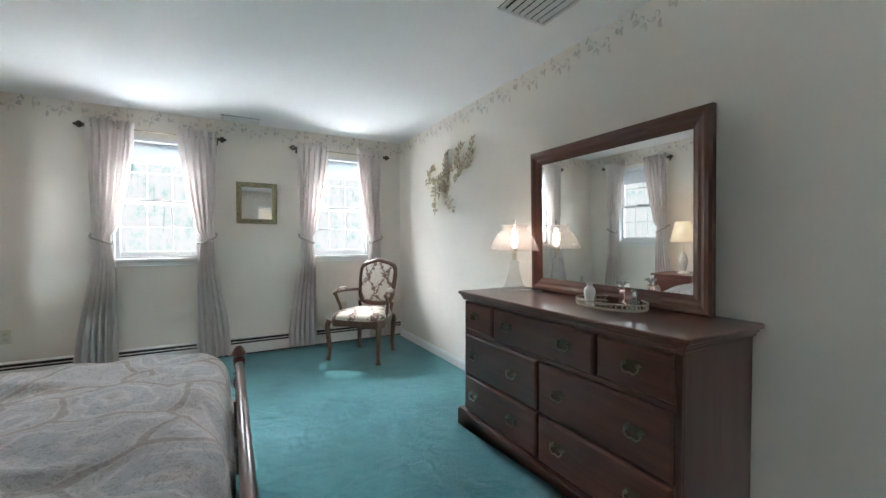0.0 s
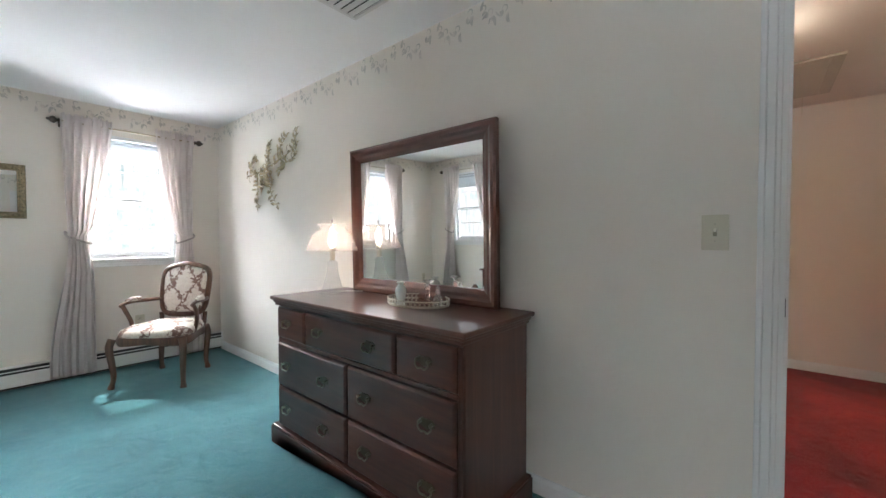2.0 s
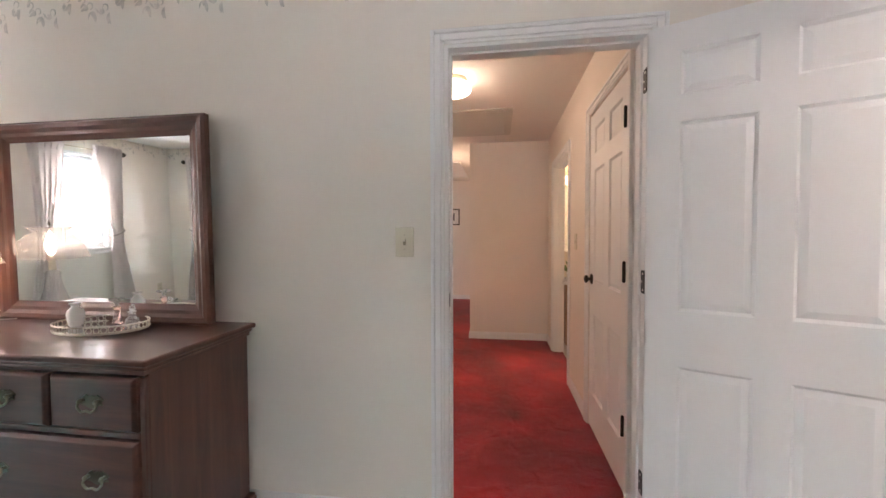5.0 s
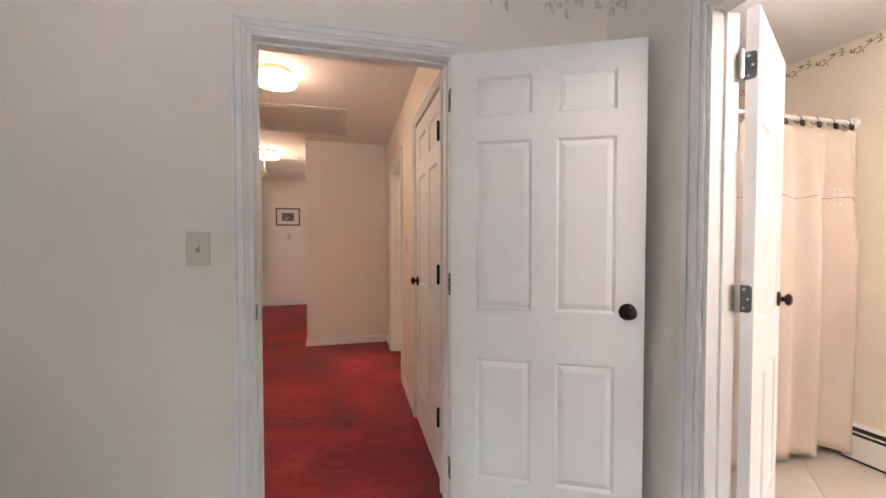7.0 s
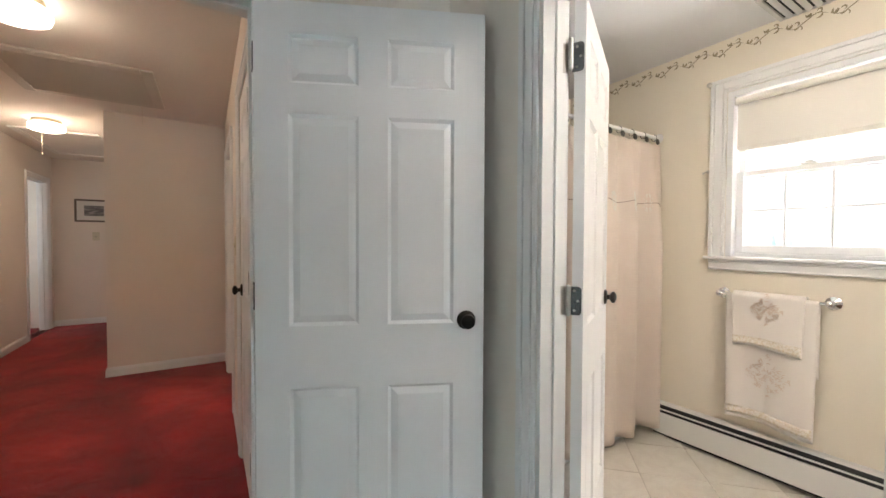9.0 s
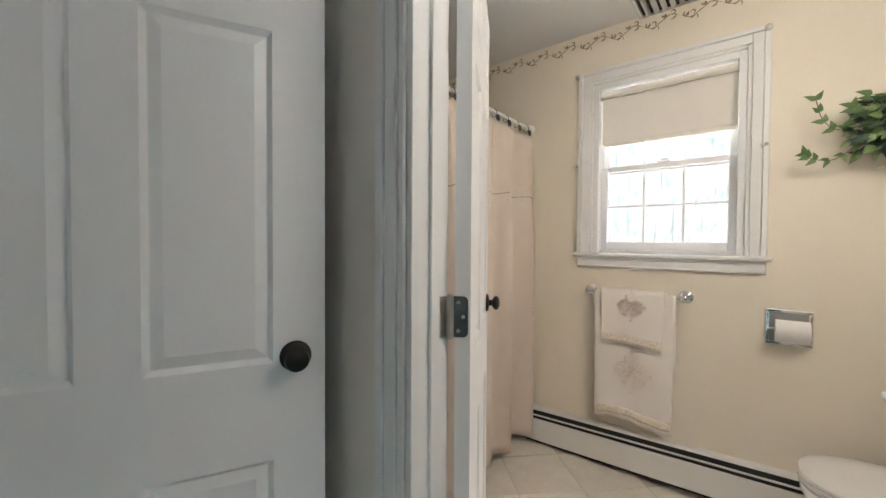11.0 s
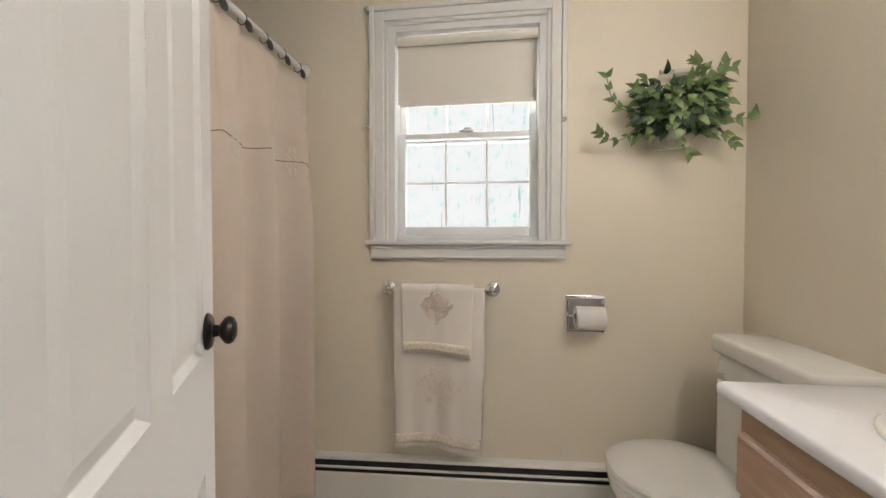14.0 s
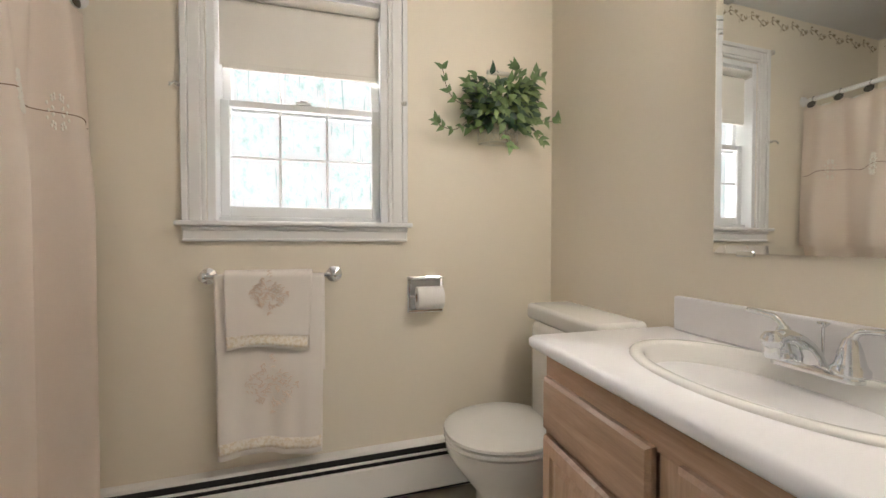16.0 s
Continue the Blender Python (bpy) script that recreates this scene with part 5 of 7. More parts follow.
sh_ = part("shade", bm, SHADE_LIN, nl, "glowing cream cone shade", True)
sh_.modifiers.new("cloth", "SOLIDIFY").thickness = 0.002
sh_.visible_shadow = False

# armchair in the corner
CHW = wood("walnut_chair_frame", (0.055, 0.024, 0.014), (0.11, 0.05, 0.03), (0.18, 0.085, 0.05), 0.35, "z", 5, 0.3)
DAMASK = mat("damask_upholstery", (0.6, 0.56, 0.5), 0.85, 0, 0.2)
d_n, d_l = nodes_of(DAMASK)[1:3]


def calc(nodes, links, op, a, b=None):
    x = nodes.new("ShaderNodeMath")
    x.operation = op
    for k, v in enumerate((a, b)):
        if isinstance(v, (int, float)):
            x.inputs[k].default_value = v
        elif v is not None:
            links.new(v, x.inputs[k])
    return x.outputs[0]


# staggered medallions in a brown lattice: x across, z up the back, -y down the seat
d_s = d_n.new("ShaderNodeSeparateXYZ")
d_l.new(coords(DAMASK), d_s.inputs[0])
d_u = calc(d_n, d_l, "MULTIPLY", d_s.outputs[0], 30.0)
d_v = calc(d_n, d_l, "MULTIPLY", calc(d_n, d_l, "SUBTRACT", d_s.outputs[2], d_s.outputs[1]), 23.0)
d_w = calc(d_n, d_l, "ADD", calc(d_n, d_l, "COSINE", d_u), calc(d_n, d_l, "COSINE", d_v))
d_j = calc(d_n, d_l, "MULTIPLY", calc(d_n, d_l, "SUBTRACT", noisy(DAMASK, 34, 2), 0.5), 3.6)
d_band = calc(d_n, d_l, "ABSOLUTE", calc(d_n, d_l, "ADD", d_w, d_j))
d_col = ramp(DAMASK, d_band, [(0.0, (0.20, 0.125, 0.105)), (0.34, (0.25, 0.165, 0.14)), (0.44, (0.66, 0.61, 0.55)), (0.8, (0.70, 0.66, 0.60))])
d_fine = ramp(DAMASK, noisy(DAMASK, 75, 2, distortion=2.0), [(0.40, (0.66, 0.58, 0.54)), (0.48, (1, 1, 1)), (0.56, (1, 1, 1)), (0.64, (0.80, 0.74, 0.66))])
colour(DAMASK, mix(DAMASK, d_col, d_fine, 0.8, "MULTIPLY"))
bump(DAMASK, d_band, 0.12, 0.003)
bump(DAMASK, noisy(DAMASK, 400, 2), 0.15, 0.002)
ch = thing("armchair", pose(1.262, 3.972, 0, 0, 0, -46.0), "carved walnut armchair with brown and cream damask upholstery", "armchair")
def cab(bm, p, q, out):
    """A cabriole leg from the seat frame p down to the floor, swelling towards out."""
    o = Vector((*out, 0)).normalized()
    top = Vector((*p, 0.40))
    pts = spline([top, top + o * 0.022 + Vector((0, 0, -0.07)), top + o * 0.006 + Vector((0, 0, -0.20)), top - o * 0.004 + Vector((0, 0, -0.31)), top + o * 0.010 + Vector((0, 0, -0.37)), top + o * 0.016 + Vector((0, 0, -0.40))], 5)
    n = len(pts)
    rr = [0.031 - 0.013 * min(1, 1.5 * i / n) + (0.006 if i > n - 6 else 0) for i in range(n)]
    tube(bm, pts, rr, 10)
for (x, y), o in (((-0.27, -0.25), (-0.7, -1)), ((0.27, -0.25), (0.7, -1)), ((-0.20, 0.23), (-0.3, 1)), ((0.20, 0.23), (0.3, 1))):
    bm = bmesh.new(); cab(bm, (x, y), 0, o)
    part("leg", bm, CHW, ch, "curved cabriole leg", True)
def seat_out(k):
    """The seat's outline: k from 0 to 1 round it."""
    a = 2 * math.pi * k
    c, s = math.cos(a), math.sin(a)
    p = 4.0
    r = (abs(c) ** p + abs(s) ** p) ** (-1 / p)
    x, y = r * c, r * s
    return x * (0.25 - 0.045 * y) , y * 0.245 - (0.02 * (1 - x * x) if y < 0 else 0)
bm = bmesh.new()
rings = []
for z, g in ((0.345, 0.94), (0.345, 1.04), (0.36, 1.07), (0.395, 1.07), (0.41, 1.05), (0.41, 0.9)):
    rings.append([bm.verts.new((seat_out(i / 48)[0] * g, seat_out(i / 48)[1] * g, z + (0.022 * math.cos(4 * math.pi * i / 48 * 2) * 0.4 if z < 0.35 else 0))) for i in range(48)])
for a, b2 in zip(rings, rings[1:]):
    for i in range(48):
        bm.faces.new((a[i], a[(i + 1) % 48], b2[(i + 1) % 48], b2[i]))
part("seat_frame", bm, CHW, ch, "", True)
bm = bmesh.new()
rings = []
for g, z in ((1.02, 0.405), (1.05, 0.425), (1.0, 0.455), (0.85, 0.478), (0.55, 0.492), (0.2, 0.497), (0.001, 0.498)):
    rings.append([bm.verts.new((seat_out(i / 48)[0] * g, seat_out(i / 48)[1] * g, z)) for i in range(48)])
for a, b2 in zip(rings, rings[1:]):
    for i in range(48):
        bm.faces.new((a[i], a[(i + 1) % 48], b2[(i + 1) % 48], b2[i]))
part("seat", bm, DAMASK, ch, "damask upholstered seat", True, 180)
BACK = pose(0, 0.225, 0.50, -12)
def back_out(k, g=1.0):
    a = 2 * math.pi * k
    c, s = math.cos(a), math.sin(a)
    p = 4.5
    r = (abs(c) ** p + abs(s) ** p) ** (-1 / p)
    x, z = r * c, r * s
    crest = 0.028 * math.exp(-(x * 2.6) ** 2) if z > 0.7 else 0
    return Vector((x * (0.205 + 0.012 * z) * g, 0, 0.235 + z * 0.225 * g + crest))
bm = bmesh.new()
loop = [BACK @ back_out(i / 60) for i in range(60)]
n_b = BACK.to_3x3() @ Vector((0, 1, 0))
rings = []
for w_, d_ in ((-0.022, -0.010), (-0.010, -0.020), (0.010, -0.018), (0.022, -0.004), (0.020, 0.014), (-0.016, 0.014)):
    rings.append([bm.verts.new(BACK @ (back_out(i / 60) + (back_out(i / 60) - Vector((0, 0, 0.235))).normalized() * w_) + n_b * d_) for i in range(60)])
for a, b2 in zip(rings, rings[1:] + rings[:1]):
    for i in range(60):
        bm.faces.new((a[i], a[(i + 1) % 60], b2[(i + 1) % 60], b2[i]))
part("back_frame", bm, CHW, ch, "carved oval-shouldered back frame", True)
bm = bmesh.new()
for sgn in (-1, 1):
    rings = []
    for g, d_ in ((0.93, 0.002), (0.90, 0.012), (0.75, 0.024), (0.4, 0.030), (0.001, 0.032)):
        rings.append([bm.verts.new(BACK @ back_out(i / 60, g) + n_b * d_ * sgn) for i in range(60)])
    for a, b2 in zip(rings, rings[1:]):
        for i in range(60):
            bm.faces.new((a[i], a[(i + 1) % 60], b2[(i + 1) % 60], b2[i]))
part("backrest", bm, DAMASK, ch, "damask upholstered back", True, 180)
for s in (-1, 1):
    bm = bmesh.new(); tube(bm, spline([(s * 0.19, 0.21, 0.40), (s * 0.19, 0.23, 0.47), (s * 0.195, 0.235, 0.53)]), 0.018, 10)
    part("back_post", bm, CHW, ch, "", True)
    bm = bmesh.new()
    tube(bm, spline([(s * 0.205, 0.255, 0.655), (s * 0.25, 0.14, 0.66), (s * 0.275, 0.0, 0.668), (s * 0.285, -0.10, 0.662), (s * 0.287, -0.135, 0.645)]), 0.016, 10)
    arm = part("armrest", bm, CHW, ch, "", True)
    bm = bmesh.new(); tube(bm, spline([(s * 0.265, 0.07, 0.682), (s * 0.275, 0.0, 0.688), (s * 0.284, -0.08, 0.682)]), [0.012, 0.02, 0.022, 0.022, 0.023, 0.023, 0.023, 0.023, 0.023, 0.022, 0.022, 0.02, 0.019, 0.017, 0.015, 0.013, 0.008][:17], 10)
    part("arm_pad", bm, DAMASK, arm, "padded damask arm rest", True)
    bm = bmesh.new(); tube(bm, spline([(s * 0.285, -0.115, 0.65), (s * 0.285, -0.07, 0.58), (s * 0.268, -0.04, 0.49), (s * 0.255, -0.06, 0.40)]), 0.0165, 10)
    part("arm_support", bm, CHW, ch, "", True)

# ceiling vents
def vent(m, sx, sy, n, label):
    v = thing("ceiling_vent", m, label, "air vent", "ceiling vents")
    bm = bmesh.new(); box(bm, -sx, sx, -sy, sy, -0.003, 0)
    part("backing", bm, BLACK, v)
    fr = mat("vent_enamel", (0.62, 0.62, 0.60), 0.45)
    for a in ((-sx, sx, -sy, -sy + 0.022), (-sx, sx, sy - 0.022, sy), (-sx, -sx + 0.022, -sy + 0.022, sy - 0.022), (sx - 0.022, sx, -sy + 0.022, sy - 0.022)):
        bm = bmesh.new(); box(bm, *a, -0.014, -0.002, 0.003, 1)
        part("frame", bm, fr, v)
    for i in range(n):
        x = -sx + 0.03 + (2 * sx - 0.06) * (i + 0.5) / n
        bm = bmesh.new(); box(bm, -0.012, 0.012, -sy + 0.022, sy - 0.022, -0.001, 0.001, 0, 1, pose(x, 0, -0.013, 0, 38))
        part("slat", bm, fr, v)


vent(pose(1.43, 1.57, H), 0.16, 0.16, 6, "white slatted ceiling air vent above the dresser")
vent(pose(0.14, 4.47, H, 0, 0, 90), 0.09, 0.17, 4, "white slatted ceiling air vent near the windows")
vent(pose(1.16, -3.10, H - 0.01), 0.16, 0.16, 7, "white slatted exhaust vent in the bathroom ceiling")

# ---- stencilled borders under the ceilings ----
STENCIL = mat("faded_stencil_leaf", (0.42, 0.42, 0.38), 0.7)
colour(STENCIL, ramp(STENCIL, noisy(STENCIL, 16, 3), [(0.35, (0.48, 0.47, 0.43)), (0.52, (0.62, 0.59, 0.54)), (0.66, (0.73, 0.67, 0.61))]))
STENCIL_B = mat("brown_stencil_scroll", (0.30, 0.25, 0.15), 0.7)
colour(STENCIL_B, ramp(STENCIL_B, noisy(STENCIL_B, 20, 3), [(0.35, (0.24, 0.20, 0.12)), (0.65, (0.42, 0.35, 0.23))]))


def stroke(bm, pts, w, P):
    """A flat brush stroke, pointed at both ends, through plan points (a, z)."""
    ps = [Vector((a, z, 0)) for a, z in pts]
    ps = spline(ps, 4)
    n = len(ps)
    L, R = [], []
    for i, p in enumerate(ps):
        t = (ps[min(i + 1, n - 1)] - ps[max(i - 1, 0)]).normalized()
        s = Vector((-t.y, t.x, 0)) * w * (0.12 + math.sin(math.pi * i / (n - 1)) ** 0.8)
        L.append(bm.verts.new(P(p.x + s.x, p.y + s.y))); R.append(bm.verts.new(P(p.x - s.x, p.y - s.y)))
    for i in range(n - 1):
        bm.faces.new((L[i], L[i + 1], R[i + 1], R[i]))


def motif(bm, a, P, rnd, step, zc, amp, leafy):
    """One repeat of the vine from a to a + step."""
    if leafy < 6:
        stroke(bm, [(a, zc), (a + step * 0.25, zc + amp * 0.5), (a + step * 0.5, zc), (a + step * 0.75, zc - amp * 0.5), (a + step, zc)], 0.0022, P)
    for k in range(leafy):
        f = (k + 0.5) / leafy
        x, z = a + step * f, zc + amp * 0.5 * math.sin(2 * math.pi * f)
        s = 1 if k % 2 else -1
        for j in range(3):
            ang = rnd.uniform(0.2, 2.4) * s + (0.4 if j else 0)
            l = rnd.uniform(0.35, 0.75) * amp
            c, q = math.cos(ang), math.sin(ang)
            bend = rnd.uniform(-0.3, 0.3) * l
            stroke(bm, [(x, z), (x + c * l * 0.5 - q * bend, z + q * l * 0.5 + c * bend), (x + c * l, z + q * l)], rnd.uniform(0.05, 0.11) * amp, P)
        if k % 2 == 0:
            r = amp * 0.22
            stroke(bm, [(x + 0.3 * amp + r * math.cos(b2), z - s * 0.35 * amp + r * math.sin(b2)) for b2 in (0, 1.2, 2.4, 3.6, 4.6)], 0.003, P)


def border(name, P, a0, a1, step, zc, amp, leafy, material, label, seed):
    bm = bmesh.new()
    n = max(1, round((a1 - a0) / step))
    for i in range(n):
        motif(bm, a0 + (a1 - a0) * i / n, P, random.Random(seed), (a1 - a0) / n, zc, amp, leafy)
    ob = structure(name, bm, material, label, "wall border")
    ob["kind"] = "stuff"
    ob.modifiers.new("paint", "SOLIDIFY").thickness = 0.0005


LB = "faded grey leaf stencil border under the ceiling"
border("stencil_border", lambda a, z: (XE - 0.0015, a, z), YS + 0.02, YN - 0.02, 0.30, 2.335, 0.072, 7, STENCIL, LB, 3)
border("stencil_border", lambda a, z: (a, YN - 0.0015, z), XW + 0.02, XE - 0.02, 0.30, 2.335, 0.072, 7, STENCIL, LB, 3)
border("stencil_border", lambda a, z: (XW + 0.0015, a, z), YS + 0.02, YN - 0.02, 0.30, 2.335, 0.072, 7, STENCIL, LB, 3)
border("stencil_border", lambda a, z: (a, YS + 0.0015, z), XW + 0.02, XE - 0.02, 0.30, 2.335, 0.072, 7, STENCIL, LB, 3)
LB = "brown scrolling vine stencil border in the bathroom"
border("vine_border", lambda a, z: (a, YW + 0.0015, z), XV + 0.02, XT - 0.02, 0.17, 2.345, 0.042, 4, STENCIL_B, LB, 8)
border("vine_border", lambda a, z: (XV + 0.0015, a, z), YW + 0.02, YB - 0.02, 0.17, 2.345, 0.042, 4, STENCIL_B, LB, 8)
border("vine_border", lambda a, z: (XT - 0.0015, a, z), YW + 0.02, YB - 0.02, 0.17, 2.345, 0.042, 4, STENCIL_B, LB, 8)

# ---- hall things ----
BEIGE = mat("beige_lamp_metal", (0.55, 0.46, 0.32), 0.4, 0.3)
LAMPGLOW = glow("lamp_glass_glow", (1.0, 0.90, 0.74), 5.5)


def flush_lamp(x, y, chain):
    o = thing("ceiling_lamp", pose(x, y, H - 0.02), "lit round white glass ceiling lamp on a beige base", "ceiling lamp", "hall ceiling lamps")
    bm = bmesh.new(); lathe(bm, [(0.105, 0), (0.108, -0.012), (0.105, -0.030), (0.095, -0.034)], 32)
    part("base", bm, BEIGE, o, "beige metal base ring", True)
    bm = bmesh.new(); lathe(bm, [(0.10, -0.032), (0.126, -0.045), (0.136, -0.068), (0.128, -0.092), (0.095, -0.108), (0.04, -0.115), (0.0, -0.116)], 32)
    g = part("glass_shade", bm, LAMPGLOW, o, "glowing white glass drum", True)
    g.visible_shadow = False
    if chain:
        bm = bmesh.new(); tube(bm, [(0.09, 0.06, -0.10), (0.09, 0.06, -0.30)], 0.0018, 6); lathe(bm, [(0, -0.30), (0.007, -0.308), (0.007, -0.318), (0, -0.325)], 10, pose(0.09, 0.06, 0))
        part("pull_chain", bm, IVORY, o, "", True)


flush_lamp(3.13, 0.06, False)
flush_lamp(5.68, 0.60, True)

# louvred fan shutter in the ceiling
LOUV = painted("louvre_paint", (0.60, 0.58, 0.53), 0.5, 0.02)
lv = thing("ceiling_louvre", pose(0, 0, H - 0.02), "grey-white louvred fan shutter set in the hall ceiling", "fan shutter")
LX0, LX1, LY0, LY1 = 3.80, 4.66, -0.40, 0.46
bm = bmesh.new(); box(bm, LX0 + 0.02, LX1 - 0.02, LY0 + 0.02, LY1 - 0.02, -0.004, 0)
part("backing", bm, mat("shutter_shadow", (0.12, 0.11, 0.10), 0.8), lv)
for a in ((LX0, LX1, LY0, LY0 + 0.07), (LX0, LX1, LY1 - 0.07, LY1), (LX0, LX0 + 0.07, LY0 + 0.07, LY1 - 0.07), (LX1 - 0.07, LX1, LY0 + 0.07, LY1 - 0.07)):
    bm = bmesh.new(); box(bm, *a, -0.016, 0, 0.004, 1)
    part("frame", bm, LOUV, lv)
for i in range(9):
    x = LX0 + 0.07 + (LX1 - LX0 - 0.14) * (i + 0.5) / 9
    bm = bmesh.new(); box(bm, -0.035, 0.035, LY0 + 0.07, LY1 - 0.07, -0.001, 0.001, 0, 1, pose(x, 0, -0.012, 0, 15))
    part("slat", bm, LOUV, lv)
bm = bmesh.new(); tube(bm, [(LX1 + 0.03, -0.24, 0), (LX1 + 0.03, -0.24, -0.16)], 0.0014, 6)
part("pull_cord", bm, IVORY, lv, "", True)

# attic hatch further along the hall
ah = thing("attic_hatch", pose(0, 0, H - 0.02), "white painted attic hatch with a moulded frame", "attic hatch")
AX0, AX1, AY0, AY1 = 6.10, 7.55, 0.30, 1.0
bm = bmesh.new(); box(bm, AX0 + 0.06, AX1 - 0.06, AY0 + 0.06, AY1 - 0.06, -0.008, 0, 0.002, 1)
part("hatch_panel", bm, WHITE, ah)
for a in ((AX0, AX1, AY0, AY0 + 0.06), (AX0, AX1, AY1 - 0.06, AY1), (AX0, AX0 + 0.06, AY0 + 0.06, AY1 - 0.06), (AX1 - 0.06, AX1, AY0 + 0.06, AY1 - 0.06)):
    bm = bmesh.new(); box(bm, *a, -0.02, 0, 0.005, 2)
    part("frame", bm, WHITE, ah)

# framed picture at the far end
pc = thing("framed_picture", pose(8.05, 0.715, 1.665), "small dark landscape print in a wooden frame with a white mat", "picture")
for a in ((-0.215, 0.215, -0.165, -0.140), (-0.215, 0.215, 0.140, 0.165), (-0.215, -0.190, -0.140, 0.140), (0.190, 0.215, -0.140, 0.140)):
    bm = bmesh.new(); box(bm, -0.022, 0, a[0], a[1], a[2], a[3], 0.003, 1)
    part("frame_side", bm, wood("picture_frame_wood", (0.06, 0.045, 0.035), (0.11, 0.085, 0.065), (0.16, 0.13, 0.1), 0.4), pc)
bm = bmesh.new(); box(bm, -0.010, -0.002, -0.19, 0.19, -0.14, 0.14)
part("mat_board", bm, mat("white_mat_board", (0.72, 0.70, 0.66), 0.8), pc)
PRINT = mat("dark_print", (0.1, 0.1, 0.1), 0.5)
colour(PRINT, ramp(PRINT, noisy(PRINT, 14, 5, (1, 1, 3)), [(0.35, (0.05, 0.05, 0.055)), (0.5, (0.14, 0.13, 0.13)), (0.7, (0.34, 0.32, 0.31))]))
bm = bmesh.new(); box(bm, -0.0125, -0.0095, -0.11, 0.11, -0.075, 0.075)
part("print", bm, PRINT, pc)

# door chime, smoke alarm
db = thing("door_chime", pose(5.80, YK, 1.55), "white door chime box with brass tubes on the hall wall", "door chime")
bm = bmesh.new(); box(bm, -0.05, 0.05, -0.045, 0, -0.045, 0.05, 0.006, 2)
part("box", bm, WHITE, db)
for x in (-0.085, 0.085):
    bm = bmesh.new(); box(bm, x - 0.028, x + 0.028, -0.03, 0, -0.05, 0.05, 0.005, 2)
    part("side_cover", bm, BEIGE, db)
bm = bmesh.new(); tube(bm, [(0, -0.02, -0.045), (0, -0.02, -0.10)], 0.007, 8)
part("tube", bm, BEIGE, db, "", True)
sm = thing("smoke_alarm", pose(6.20, YK, 2.13), "round white smoke alarm on the hall wall", "smoke alarm")
bm = bmesh.new(); lathe(bm, [(0.065, 0), (0.065, 0.02), (0.055, 0.035), (0.0, 0.04)], 24, pose(0, 0, 0, 90))
part("case", bm, WHITE, sm, "", True)

# newel post with rail and curb beside the stairs
NEWEL = wood("dark_oak_newel", (0.05, 0.022, 0.012), (0.10, 0.045, 0.024), (0.16, 0.075, 0.042), 0.35, "z", 4, 0.3)
nw = thing("newel_post", pose(3.17, 0.225, 0), "turned dark oak newel post at the head of the stairs", "newel post")
bm = bmesh.new(); box(bm, -0.044, 0.044, -0.044, 0.044, 0, 0.30, 0.006, 2)
part("lower_block", bm, NEWEL, nw)
bm = bmesh.new(); lathe(bm, [(0.040, 0.30), (0.044, 0.312), (0.034, 0.325), (0.030, 0.345), (0.042, 0.362), (0.044, 0.375), (0.036, 0.39), (0.040, 0.41), (0.042, 0.46), (0.036, 0.62), (0.031, 0.745), (0.034, 0.755), (0.042, 0.768), (0.034, 0.78), (0.036, 0.795)], 24)
part("turned_shaft", bm, NEWEL, nw, "", True, 35)
bm = bmesh.new(); box(bm, -0.044, 0.044, -0.044, 0.044, 0.79, 0.965, 0.008, 2)
part("upper_block", bm, NEWEL, nw)
bm = bmesh.new(); lathe(bm, [(0.030, 0.965), (0.030, 0.975), (0.024, 0.982), (0.040, 0.995), (0.044, 1.008), (0.036, 1.022), (0.016, 1.030), (0.0, 1.032)], 24)
part("cap", bm, NEWEL, nw, "", True, 40)
hr = thing("handrail", pose(0, 0, 0), "dark oak handrail joining the newel to the wall", "handrail")
bm = bmesh.new(); box(bm, 3.145, 3.195, 0.269, YK - 0.002, 0.845, 0.895, 0.014, 3)
part("rail", bm, NEWEL, hr)
cu = thing("stair_curb", pose(0, 0, 0), "dark oak curb along the stair opening", "stair curb")
bm = bmesh.new(); box(bm, 3.135, 3.205, 0.2705, YK - 0.002, 0.0, 0.05, 0.008, 2)
part("board", bm, NEWEL, cu)
bm = bmesh.new(); box(bm, 2.06, 3.125, 0.195, 0.235, 0.0, 0.035, 0.008, 2)
part("nosing", bm, NEWEL, cu)

# second bathroom, seen past its door
OAK2 = wood("golden_oak", (0.24, 0.14, 0.07), (0.34, 0.21, 0.11), (0.42, 0.28, 0.16), 0.45, "z", 4)
v2 = thing("bathroom_cabinet", pose(4.55, -1.49, 0), "golden oak vanity cabinet with a white top", "vanity")
bm = bmesh.new(); box(bm, 0, 0.44, -0.55, 0.50, 0.08, 0.74, 0.004, 1)
part("body", bm, OAK2, v2)
bm = bmesh.new(); box(bm, -0.03, 0.445, -0.58, 0.53, 0.74, 0.775, 0.008, 2)
part("counter_top", bm, WHITE, v2)
for k, z0 in enumerate((0.12, 0.36, 0.56)):
    bm = bmesh.new(); box(bm, -0.016, 0, 0.16, 0.47, z0, z0 + (0.22 if k == 0 else 0.17), 0.006, 2)
    part("drawer", bm, OAK2, v2)
m2 = thing("medicine_cabinet", pose(5.0, -1.5, 1.46), "mirrored wall cabinet over the vanity", "mirror cabinet")
bm = bmesh.new(); box(bm, -0.09, 0, -0.5, 0.48, -0.39, 0.39, 0.004, 1)
part("box", bm, WHITE, m2)
bm = bmesh.new(); box(bm, -0.094, -0.091, -0.49, 0.47, -0.38, 0.38)
part("mirror_glass", bm, MIRROR, m2)
